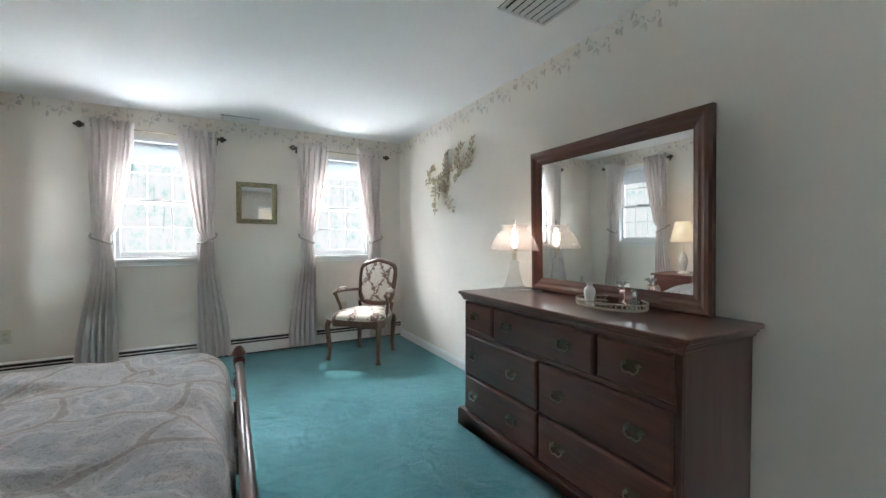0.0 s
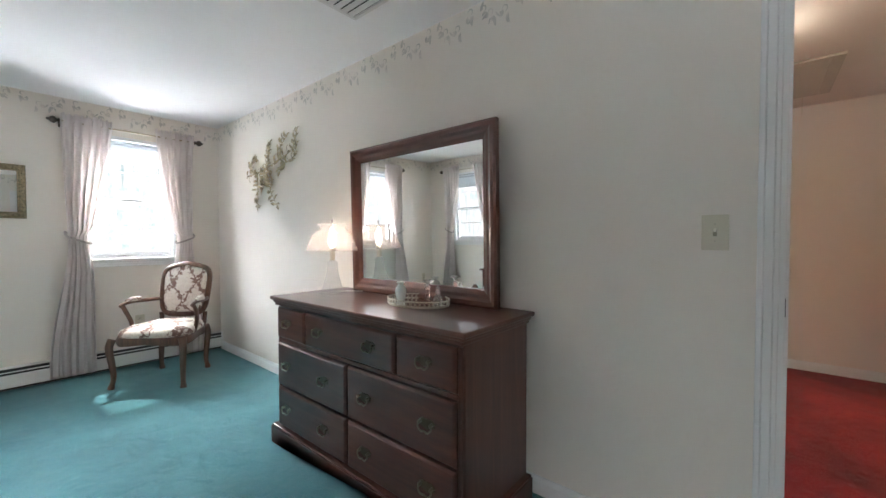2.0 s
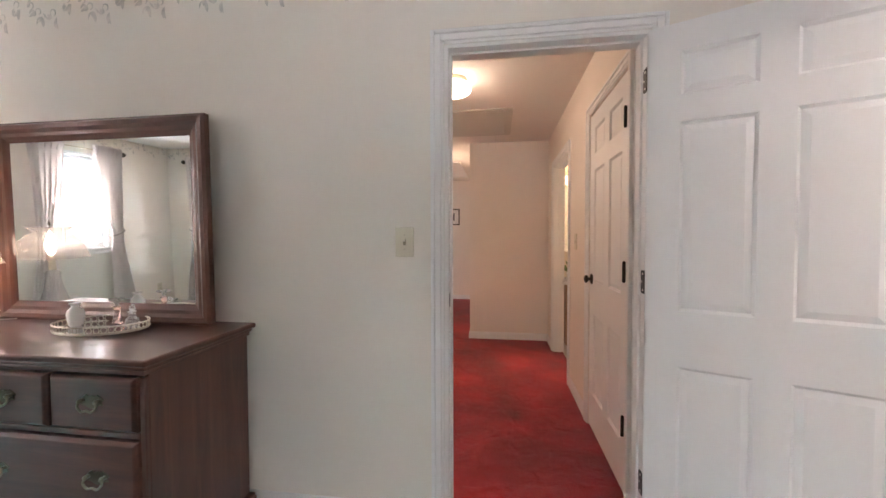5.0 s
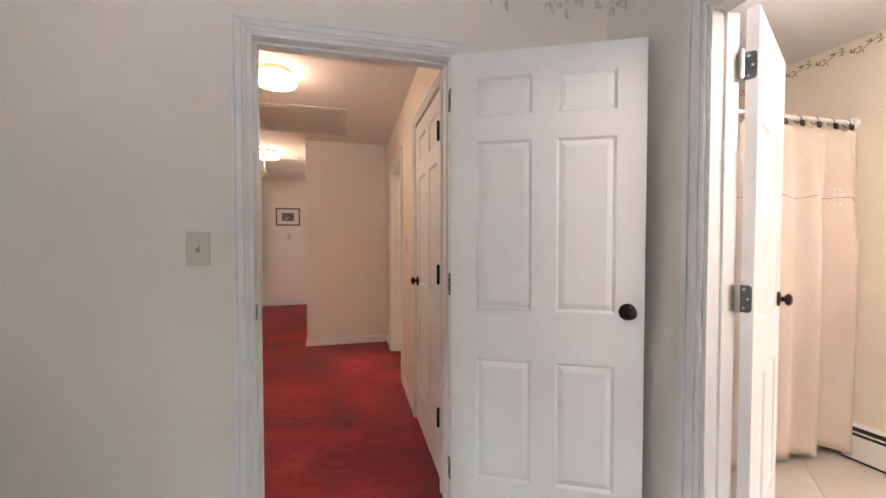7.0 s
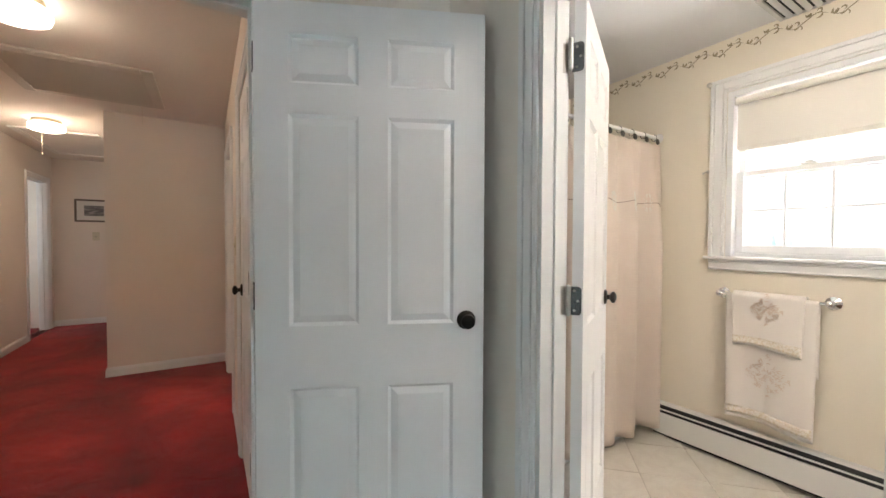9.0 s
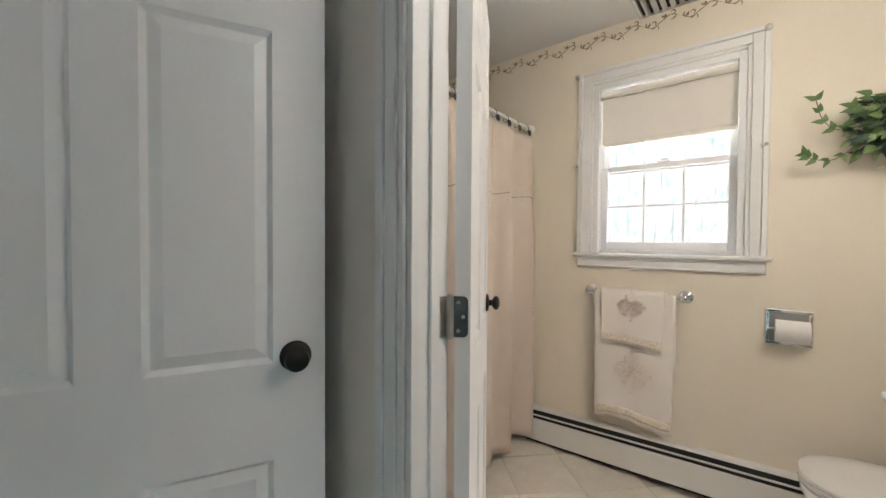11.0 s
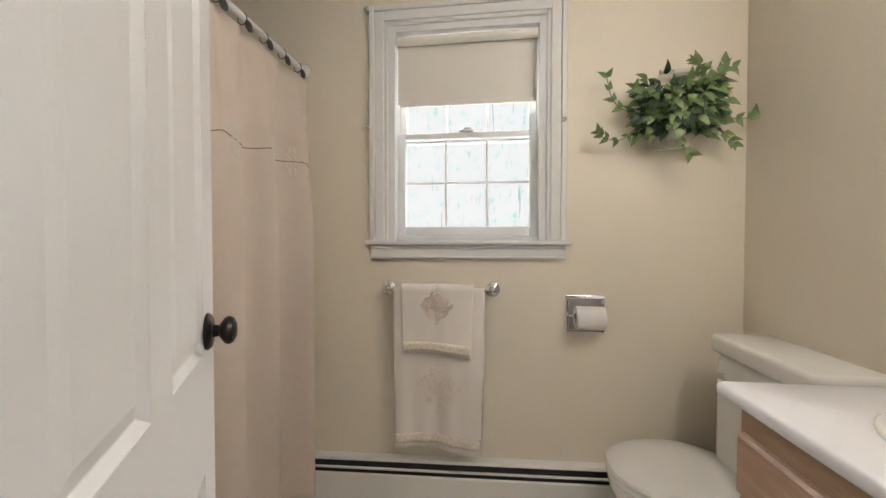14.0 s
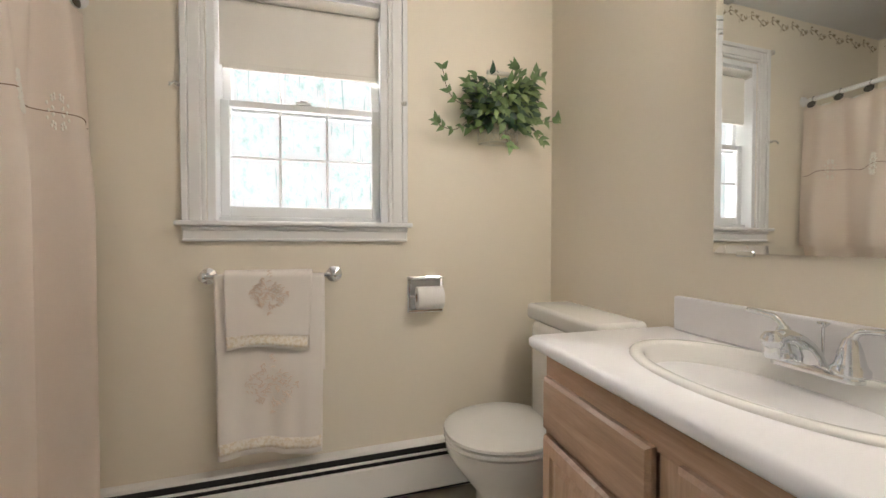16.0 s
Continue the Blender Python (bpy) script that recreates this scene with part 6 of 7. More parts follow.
l2 = thing("vanity_light", pose(5.0, -1.5, 2.08), "lit white glass bar light over the mirror", "wall lamp")
bm = bmesh.new(); box(bm, -0.04, 0, -0.46, 0.45, -0.10, 0.0, 0.004, 1)
part("valance", bm, OAK2, l2)
bm = bmesh.new(); tube(bm, [(-0.08, -0.45, 0.05), (-0.08, 0.46, 0.05)], 0.045, 14)
gg = part("glass_tube", bm, LAMPGLOW, l2, "glowing white glass", True)
gg.visible_shadow = False
p2 = thing("small_plant", pose(4.64, -1.06, 0.775), "small leafy green plant in a white pot", "plant")
bm = bmesh.new(); lathe(bm, [(0.04, 0), (0.055, 0.09), (0.05, 0.09), (0.045, 0.07), (0, 0.07)], 16)
part("pot", bm, WHITE, p2, "", True)
LEAF = mat("green_leaf", (0.07, 0.15, 0.035), 0.5)
colour(LEAF, ramp(LEAF, noisy(LEAF, 14, 3), [(0.3, (0.060, 0.120, 0.036)), (0.5, (0.130, 0.210, 0.070)), (0.70, (0.26, 0.345, 0.15))]))
nodes_of(LEAF)[3].inputs["Subsurface Weight"].default_value = 0.0
bm = bmesh.new(); rnd = random.Random(2)
for i in range(60):
    a = rnd.uniform(0, 6.28)
    d = Vector((math.cos(a) * rnd.uniform(0.3, 1), math.sin(a) * rnd.uniform(0.3, 1), rnd.uniform(0.2, 1)))
    leaf(bm, Vector((0, 0, 0.08)) + d * rnd.uniform(0.02, 0.09), d, (rnd.uniform(-1, 1), rnd.uniform(-1, 1), 1), 0.06, 0.028)
fo = part("foliage", bm, LEAF, p2)
fo["kind"] = "stuff"

# ---- bathroom things ----
CERAMIC = mat("white_ceramic", (0.80, 0.79, 0.76), 0.12)
CULT = painted("white_counter", (0.80, 0.79, 0.80), 0.28, 0.02, 0.03)
OAK = wood("pickled_oak", (0.30, 0.185, 0.115), (0.40, 0.26, 0.17), (0.48, 0.33, 0.225), 0.5, "y", 3.2)
OAK_V = wood("pickled_oak_upright", (0.30, 0.185, 0.115), (0.40, 0.26, 0.17), (0.48, 0.33, 0.225), 0.5, "z", 3.2)

# bathtub behind the curtain
tb = thing("bathtub", pose(0, 0, 0), "white bathtub behind the shower curtain", "bathtub")
bm = bmesh.new()
def tub(g0, g1, z):
    cx, cy = 2.305, (YW + YB) / 2
    out = []
    for i in range(40):
        a = 2 * math.pi * i / 40
        c, s = math.cos(a), math.sin(a)
        r = (abs(c) ** 6 + abs(s) ** 6) ** (-1 / 6)
        out.append(bm.verts.new((cx + r * c * g0, cy + r * s * g1, z)))
    return out
hy = (YB - YW) / 2 - 0.002
rg = [tub(0.340, hy, 0.0), tub(0.340, hy, 0.385), tub(0.335, hy - 0.004, 0.395), tub(0.30, hy - 0.07, 0.395), tub(0.285, hy - 0.085, 0.38), tub(0.24, hy - 0.16, 0.12), tub(0.18, hy - 0.25, 0.07)]
for a, b2 in zip(rg, rg[1:]):
    for i in range(40):
        bm.faces.new((a[i], a[(i + 1) % 40], b2[(i + 1) % 40], b2[i]))
bm.faces.new(rg[-1])
part("tub", bm, CERAMIC, tb, "", True)

# shower rod, rings, curtain and liner
ROD_X, ROD_Z = 1.935, 1.925
rd = thing("shower_rod", pose(0, 0, 0), "white shower curtain rod across the tub", "shower rod")
bm = bmesh.new(); tube(bm, [(ROD_X, YW, ROD_Z), (ROD_X, YB, ROD_Z)], 0.0125, 14)
part("rod", bm, WHITE, rd, "", True)
for y, s in ((YW, -90), (YB, 90)):
    bm = bmesh.new(); lathe(bm, [(0.03, 0), (0.028, 0.008), (0.017, 0.02), (0.0, 0.02)], 18, pose(ROD_X, y, ROD_Z, s))
    part("flange", bm, WHITE, rd, "", True)
PEACH = bpy.data.materials.new("peach_curtain_cloth")
PEACH.use_nodes = True
t_, n_, l_, b_ = nodes_of(PEACH)
b_.inputs["Roughness"].default_value = 0.85
pe_c = ramp(PEACH, noisy(PEACH, 4, 4), [(0.3, (0.80, 0.69, 0.595)), (0.7, (0.83, 0.73, 0.64))])
colour(PEACH, pe_c)
bump(PEACH, noisy(PEACH, 420, 2), 0.15, 0.002)
tr_, mx_ = n_.new("ShaderNodeBsdfTranslucent"), n_.new("ShaderNodeMixShader")
l_.new(pe_c, tr_.inputs[0]); mx_.inputs[0].default_value = 0.2
l_.new(b_.outputs[0], mx_.inputs[1]); l_.new(tr_.outputs[0], mx_.inputs[2]); l_.new(mx_.outputs[0], n_["Material Output"].inputs[0])
SPACE, NR = 0.124, 12
RING0 = -3.19
sc = thing("shower_curtain", pose(0, 0, 0), "peach cloth shower curtain with an embroidered flower band", "shower curtain")


def shower(y, z, off=0.0):
    """The curtain's distance from the rod's plane: folds between the rings."""
    k = (y - RING0) / SPACE
    top = smooth(1.2, 1.90, z)
    w = math.cos(2 * math.pi * k)
    w2 = math.sin(2 * math.pi * k * 0.53 + 0.7) + 0.5 * math.sin(2 * math.pi * k * 0.31 + 2.0)
    return ROD_X - 0.006 + off + w * 0.020 * (0.35 + 0.65 * top) - w2 * 0.040 * (1 - 0.75 * top) - 0.02 * (1 - top)


def cur(u, v):
    y = -3.232 + u * 1.49
    z = 0.055 + v * 1.835
    k = (y - RING0) / SPACE
    sag = 0.028 * (math.sin(math.pi * k) ** 2) if v > 0.97 else 0.0
    return Vector((shower(y, z), y, z - sag))


bm = bmesh.new(); sheet(bm, cur, 190, 40)
cp = part("curtain_panel", bm, PEACH, sc, "", True, 180)
cp.modifiers.new("cloth", "SOLIDIFY").thickness = 0.0025
bm = bmesh.new()
sheet(bm, lambda u, v: Vector((shower(-3.24 + u * 1.51, 0.40 + v * 1.48, 0.03), -3.24 + u * 1.51, 0.40 + v * 1.48)), 150, 16)
ln = part("liner", bm, fabric("white_liner", (0.80, 0.78, 0.74), (0.82, 0.80, 0.76), 0.5), sc, "white plastic liner", True, 180)
ln.modifiers.new("cloth", "SOLIDIFY").thickness = 0.0015
EMB = mat("brown_embroidery", (0.30, 0.19, 0.13), 0.8)
LACE = fabric("cream_lace", (0.80, 0.76, 0.68), (0.84, 0.80, 0.72))
bm = bmesh.new()
tube(bm, [(shower(y, 1.485 - 0.004 * math.cos(y * 54), 0) - 0.004, y, 1.485 + 0.010 * math.sin(y * 30) + 0.004 * math.cos(y * 54)) for y in [-3.22 + 0.012 * i for i in range(122)]], 0.0017, 5)
part("embroidered_line", bm, EMB, sc, "", True)
for k in range(7):
    y = -3.10 + 0.19 * k
    z = 1.485 + 0.010 * math.sin(y * 30)
    bm = bmesh.new()
    for dz, r in ((0.0, 0.011), (0.022, 0.013), (-0.022, 0.013), (0.044, 0.007), (-0.044, 0.008)):
        for j in range(6):
            a = j * math.pi / 3
            yy, zz = y + 0.011 * math.cos(a) * r / 0.011, z + dz * 1.05 + 0.011 * math.sin(a) * r / 0.011
            lathe(bm, [(0.0062, 0), (0.0062, 0.002), (0, 0.003)], 7, pose(shower(yy, zz) - 0.004, yy, zz, 0, -90))
    part("lace_flower", bm, LACE, sc, "cream lace flower", True)
RINGM = mat("pewter_ring", (0.09, 0.085, 0.075), 0.45, 0.7)
for k in range(NR):
    y = RING0 + SPACE * k
    if y > YB - 0.03:
        break
    rg_ = thing("curtain_ring", pose(ROD_X, y, ROD_Z), "dark pewter curtain ring with a round medallion", "curtain ring", "shower curtain rings")
    bm = bmesh.new(); tube(bm, [(0.017 * math.cos(a), 0, 0.020 * math.sin(a) - 0.006) for a in [2 * math.pi * i / 18 for i in range(19)]], 0.0018, 6)
    part("ring", bm, RINGM, rg_, "", True)
    bm = bmesh.new(); lathe(bm, [(0.017, 0.0), (0.019, 0.003), (0.014, 0.006), (0.008, 0.009), (0, 0.010)], 14, pose(-0.022, 0, -0.034, 0, -90), 1.15)
    part("medallion", bm, RINGM, rg_, "", True)

# towel bar and towels
TBZ, TBY = 0.957, YW + 0.062
br = thing("towel_bar", pose(0, 0, 0), "chrome towel bar on two round mounts", "towel bar")
bm = bmesh.new(); tube(bm, [(1.075, TBY, TBZ), (1.555, TBY, TBZ)], 0.008, 14)
part("bar", bm, CHROME, br, "", True)
for x in (1.088, 1.543):
    bm = bmesh.new(); lathe(bm, [(0.031, 0), (0.031, 0.006), (0.024, 0.010), (0.024, 0.014), (0.014, 0.020), (0.012, 0.05), (0.016, 0.056), (0.016, 0.066), (0.010, 0.072), (0, 0.074)], 24, pose(x, YW, TBZ, -90))
    part("mount", bm, CHROME, br, "round chrome mount", True)
TERRY = fabric("cream_terry", (0.80, 0.745, 0.69), (0.83, 0.78, 0.725), 0.95, 260)
BAND = mat("woven_gold_band", (0.72, 0.62, 0.44), 0.7)
colour(BAND, ramp(BAND, noisy(BAND, 90, 2), [(0.4, (0.73, 0.63, 0.49)), (0.55, (0.82, 0.76, 0.68))]))
STITCH = mat("faded_rose_stitch", (0.72, 0.59, 0.49), 0.8)


def towel(name, x0, x1, zb, off, label, emb):
    o = thing(name, pose(0, 0, 0), label, "towel")
    cxm, n = (x0 + x1) / 2, 40
    def f(u, v):
        x = x0 + (x1 - x0) * u
        L = TBZ - zb
        back = 0.55 * L
        s = v * (L + back + 0.05)
        r = 0.0105 + off
        if s < L:
            z = zb + s
            taper = 1 - 0.06 * (1 - s / L)
            wob = (0.010 * math.sin(9 * u + 1.0) + 0.004 * math.sin(23 * u)) * (1 - s / L) * L / 0.67 * (1 if off == 0 else 0.5)
            sag = 0.012 * math.sin(math.pi * (u * 1.3 + 0.1)) * (1 - s / L) ** 3 * (1 if emb > 0.03 else 0.3)
            return Vector((cxm + (x - cxm) * taper, TBY + r + wob + 0.006 * (1 - s / L), z + sag))
        q = min((s - L) / 0.05, 1.0) * math.pi
        if s < L + 0.05:
            return Vector((x, TBY + r * math.cos(q), TBZ + r * math.sin(q)))
        return Vector((x, TBY - r - 0.002 * math.sin(9 * u), TBZ - (s - L - 0.05)))
    bm = bmesh.new(); sheet(bm, f, n, 70)
    c = part("cloth", bm, TERRY, o, "", True, 180)
    c.modifiers.new("pile", "SOLIDIFY").thickness = 0.005
    L = TBZ - zb
    tot = L + 0.55 * L + 0.05
    def on(u, z):
        p = f(u, (z - zb) / tot)
        return p + Vector((0, 0.0065, 0))
    bm = bmesh.new(); sheet(bm, lambda u, v: on(0.01 + 0.98 * u, zb + L * 0.035 + v * 0.042), 40, 4)
    b1 = part("woven_band", bm, BAND, o, "woven gold and cream band", True, 180)
    b1.modifiers.new("band", "SOLIDIFY").thickness = 0.001
    bm = bmesh.new(); rnd2 = random.Random(4)
    cz = zb + L * (0.76 if off else 0.39)
    w_u = emb / abs(x1 - x0)
    for i in range(130):
        a, rr = rnd2.uniform(0, 2 * math.pi), math.sqrt(rnd2.random())
        lim = 1 / max(0.72, abs(math.cos(a)) + abs(math.sin(a)) * 0.75)
        u0, z0_ = 0.5 + w_u * 0.5 * rr * lim * math.cos(a), cz + emb * 0.40 * rr * lim * math.sin(a)
        th = rnd2.uniform(0, 3.14)
        l_s = rnd2.uniform(0.006, 0.012)
        pts = [on(u0 + l_s * q * math.cos(th) / abs(x1 - x0), z0_ + l_s * q * math.sin(th) + 0.003 * (1 - q * q)) for q in (-1, 0, 1)]
        tube(bm, pts, [0.0008, 0.0019, 0.0008], 4)
    e = part("embroidery", bm, STITCH, o, "faded rose medallion stitched on the cloth", True)
    e["kind"] = "stuff"


towel("bath_towel", 1.505, 1.122, 0.285, 0.0, "cream bath towel with a gold band hung on the bar", 0.215)
towel("hand_towel", 1.470, 1.166, 0.690, 0.016, "cream hand towel folded over the bath towel", 0.150)

# recessed paper holder
tp = thing("paper_holder", pose(0.711, YW, 0.862), "chrome recessed paper holder in the wall", "paper holder")
for a in ((-0.078, 0.078, 0.062, 0.078), (-0.078, 0.078, -0.078, -0.062), (-0.078, -0.062, -0.062, 0.062), (0.062, 0.078, -0.062, 0.062)):
    bm = bmesh.new(); box(bm, a[0], a[1], 0, 0.012, a[2], a[3], 0.004, 2)
    part("rim", bm, CHROME, tp)
bm = bmesh.new(); box(bm, -0.062, 0.062, 0.0005, 0.003, -0.062, 0.062)
part("recess", bm, mat("dull_chrome", (0.45, 0.45, 0.45), 0.35, 1.0), tp)
bm = bmesh.new(); tube(bm, [(-0.07, 0.036, -0.005), (0.07, 0.036, -0.005)], 0.007, 10)
for s in (-1, 1):
    tube(bm, [(s * 0.066, 0.008, -0.005), (s * 0.066, 0.040, -0.005)], 0.008, 8)
part("spindle", bm, CHROME, tp, "", True)
pr = thing("toilet_paper_roll", pose(0.702, YW + 0.052, 0.853), "white toilet paper roll on the holder", "toilet paper")
bm = bmesh.new(); lathe(bm, [(0.020, -0.055), (0.047, -0.055), (0.0475, -0.05), (0.0475, 0.05), (0.047, 0.055), (0.020, 0.055), (0.020, -0.055)], 32, pose(0, 0, 0, 0, 90))
part("paper", bm, fabric("tissue_paper", (0.82, 0.81, 0.79), (0.84, 0.83, 0.81)), pr, "", True)
bm = bmesh.new(); lathe(bm, [(0.019, -0.054), (0.020, -0.054), (0.020, 0.054), (0.019, 0.054), (0.019, -0.054)], 20, pose(0, 0, 0, 0, 90))
part("tube", bm, mat("card_tube", (0.36, 0.28, 0.2), 0.9), pr, "", True)

# toilet
to = thing("toilet", pose(0, 0, 0), "white ceramic toilet with its lid shut", "toilet")
TCY = -2.965
def oval(bm, cx, rx_f, rx_b, ry, z, n=40):
    out = []
    for i in range(n):
        a = 2 * math.pi * i / n
        c, s = math.cos(a), math.sin(a)
        out.append(bm.verts.new((cx + (rx_f if c > 0 else rx_b) * c, TCY + ry * math.copysign(abs(s) ** 0.9, s), z)))
    return out
def loft(bm, rings, cap0=True, cap1=True):
    for a, b2 in zip(rings, rings[1:]):
        n = len(a)
        for i in range(n):
            bm.faces.new((a[i], a[(i + 1) % n], b2[(i + 1) % n], b2[i]))
    if cap0:
        bm.faces.new(rings[0])
    if cap1:
        bm.faces.new(rings[-1])
bm = bmesh.new()
loft(bm, [oval(bm, 0.42, 0.16, 0.24, 0.115, 0.0), oval(bm, 0.42, 0.155, 0.235, 0.11, 0.05), oval(bm, 0.42, 0.15, 0.20, 0.105, 0.16), oval(bm, 0.44, 0.20, 0.20, 0.155, 0.25), oval(bm, 0.45, 0.235, 0.20, 0.185, 0.32), oval(bm, 0.45, 0.24, 0.20, 0.19, 0.355), oval(bm, 0.45, 0.22, 0.18, 0.17, 0.36)])
part("bowl", bm, CERAMIC, to, "", True)
bm = bmesh.new(); loft(bm, [oval(bm, 0.45, 0.235, 0.19, 0.188, 0.362), oval(bm, 0.45, 0.243, 0.195, 0.195, 0.366), oval(bm, 0.45, 0.243, 0.195, 0.195, 0.376), oval(bm, 0.45, 0.236, 0.19, 0.188, 0.380)])
part("seat", bm, CERAMIC, to, "", True)
bm = bmesh.new(); loft(bm, [oval(bm, 0.45, 0.238, 0.19, 0.190, 0.382), oval(bm, 0.45, 0.244, 0.195, 0.196, 0.387), oval(bm, 0.45, 0.242, 0.194, 0.195, 0.397), oval(bm, 0.45, 0.225, 0.18, 0.180, 0.404), oval(bm, 0.45, 0.12, 0.1, 0.1, 0.407)])
part("lid", bm, CERAMIC, to, "shut toilet lid", True)
bm = bmesh.new(); box(bm, XV + 0.012, 0.305, TCY - 0.105, TCY + 0.305, 0.36, 0.768, 0.03, 4)
part("tank", bm, CERAMIC, to, "", True)
bm = bmesh.new(); box(bm, XV + 0.006, 0.312, TCY - 0.125, TCY + 0.330, 0.769, 0.834, 0.018, 5)
part("tank_lid", bm, CERAMIC, to, "", True)
bm = bmesh.new(); lathe(bm, [(0.011, 0), (0.011, 0.012), (0.006, 0.016)], 12, pose(0.305, TCY - 0.05, 0.70, 0, 90)); tube(bm, [(0.317, TCY - 0.05, 0.70), (0.322, TCY + 0.01, 0.695)], 0.005, 8)
part("flush_lever", bm, CHROME, to, "", True)

# vanity
va = thing("vanity_cabinet", pose(0, 0, 0), "pickled oak bathroom vanity with a drawer and panel doors", "vanity")
VX, VY0, VY1 = 0.520, -2.555, YB - 0.004
bm = bmesh.new(); box(bm, XV + 0.003, VX - 0.018, VY0, VY1, 0.0, 0.788)
part("body", bm, OAK_V, va)
def vpart(name, y0, y1, z0, z1, x0, x1, m, bev=0.004):
    bm = bmesh.new(); box(bm, x0, x1, y0, y1, z0, z1, bev, 2)
    return part(name, bm, m, va)
vpart("face_rail", VY0, VY1, 0.722, 0.788, VX - 0.018, VX - 0.0005, OAK, 0.001)
vpart("face_rail", VY0 + 0.03, -2.172, 0.565, 0.602, VX - 0.018, VX - 0.001, OAK, 0.001)
vpart("face_rail", VY0, VY1, 0.088, 0.112, VX - 0.018, VX, OAK, 0.001)
for y0, y1 in ((VY0, VY0 + 0.03), (-2.172, -2.130), (VY1 - 0.03, VY1)):
    vpart("face_stile", y0, y1, 0.112, 0.722, VX - 0.018, VX - 0.0005, OAK_V, 0.001)
def slab_front(name, y0, y1, z0, z1, panel):
    bm = bmesh.new(); box(bm, VX, VX + 0.019, y0, y1, z0, z1)
    fr = [f for f in bm.faces if f.normal.x > 0.9]
    bmesh.ops.inset_region(bm, faces=fr, thickness=0.010, depth=0)
    for v in bm.verts:
        on_rim = v.co.x > VX + 0.018 and (min(abs(v.co.y - y0), abs(v.co.y - y1)) < 1e-5 or min(abs(v.co.z - z0), abs(v.co.z - z1)) < 1e-5)
        if on_rim:
            v.co.x -= 0.008
    if panel:
        bmesh.ops.inset_region(bm, faces=fr, thickness=0.045, depth=0)
        bmesh.ops.inset_region(bm, faces=fr, thickness=0.004, depth=-0.008)
        bmesh.ops.inset_region(bm, faces=fr, thickness=0.012, depth=0)
        bmesh.ops.inset_region(bm, faces=fr, thickness=0.020, depth=0.006)
    return part(name, bm, OAK if not panel else OAK_V, va)
slab_front("drawer_front", VY0 + 0.012, -2.178, 0.592, 0.730, False)
slab_front("cabinet_door", VY0 + 0.012, -2.178, 0.105, 0.575, True)
slab_front("cabinet_door", -2.122, VY1 - 0.015, 0.105, 0.730, True)
# counter with its basin
ct = thing("countertop", pose(0, 0, 0), "white vanity countertop with an oval basin and backsplash", "countertop")
BX, BY, RA, RB = 0.300, -2.165, 0.172, 0.266
CZ = 0.834
bm = bmesh.new()
N = 64
def ell(ra, rb, z):
    return [bm.verts.new((BX + ra * math.cos(2 * math.pi * i / N), BY + rb * math.sin(2 * math.pi * i / N), z)) for i in range(N)]
X0, X1, Y0, Y1 = XV + 0.001, 0.558, -2.582, VY1
def rim(z, inset=0.0):
    out = []
    for i in range(N):
        a = 2 * math.pi * i / N
        c, s = math.cos(a), math.sin(a)
        kx = ((X1 - inset - BX) if c > 0 else (BX - X0)) / max(abs(c), 1e-6)
        ky = ((Y1 - BY) if s > 0 else (BY - Y0 - inset)) / max(abs(s), 1e-6)
        k = min(kx, ky)
        out.append(bm.verts.new((BX + k * c, BY + k * s, z)))
    for cx_, cy_ in ((X1 - inset, Y0 + inset), (X0, Y0 + inset), (X1 - inset, Y1), (X0, Y1)):
        q = min(out, key=lambda v: (v.co.x - cx_) ** 2 + (v.co.y - cy_) ** 2)
        q.co.x, q.co.y = cx_, cy_
    return out
lo, l1, l2_, hi_, e0 = rim(CZ - 0.036, 0.008), rim(CZ - 0.028), rim(CZ - 0.010), rim(CZ, 0.010), ell(RA + 0.002, RB + 0.002, CZ)
for a, b2 in ((lo, l1), (l1, l2_), (l2_, hi_), (hi_, e0)):
    for i in range(N):
        bm.faces.new((a[i], a[(i + 1) % N], b2[(i + 1) % N], b2[i]))
bm.faces.new(lo)
part("counter_top", bm, CULT, ct, "", True, 50)
bm = bmesh.new()
rr_ = [ell(RA + 0.004, RB + 0.004, CZ - 0.004), ell(RA + 0.004, RB + 0.004, CZ + 0.004), ell(RA - 0.004, RB - 0.004, CZ + 0.009), ell(RA - 0.020, RB - 0.020, CZ + 0.008), ell(RA - 0.028, RB - 0.028, CZ), ell(RA - 0.040, RB - 0.045, CZ - 0.04), ell(RA - 0.060, RB - 0.080, CZ - 0.09), ell(RA - 0.095, RB - 0.14, CZ - 0.125), ell(0.022, 0.022, CZ - 0.135)]
for a, b2 in zip(rr_, rr_[1:]):
    for i in range(N):
        bm.faces.new((a[i], a[(i + 1) % N], b2[(i + 1) % N], b2[i]))
bm.faces.new(rr_[-1])
part("basin", bm, CERAMIC, ct, "oval white ceramic basin with a raised rim", True, 60)
bm = bmesh.new(); lathe(bm, [(0.022, CZ - 0.134), (0.020, CZ - 0.131), (0.0, CZ - 0.130)], 18, pose(BX, BY, 0))
part("drain", bm, CHROME, ct, "", True)
bm = bmesh.new(); box(bm, XV + 0.001, XV + 0.021, Y0 + 0.05, Y1, CZ, CZ + 0.098, 0.005, 2)
part("backsplash", bm, CULT, ct)
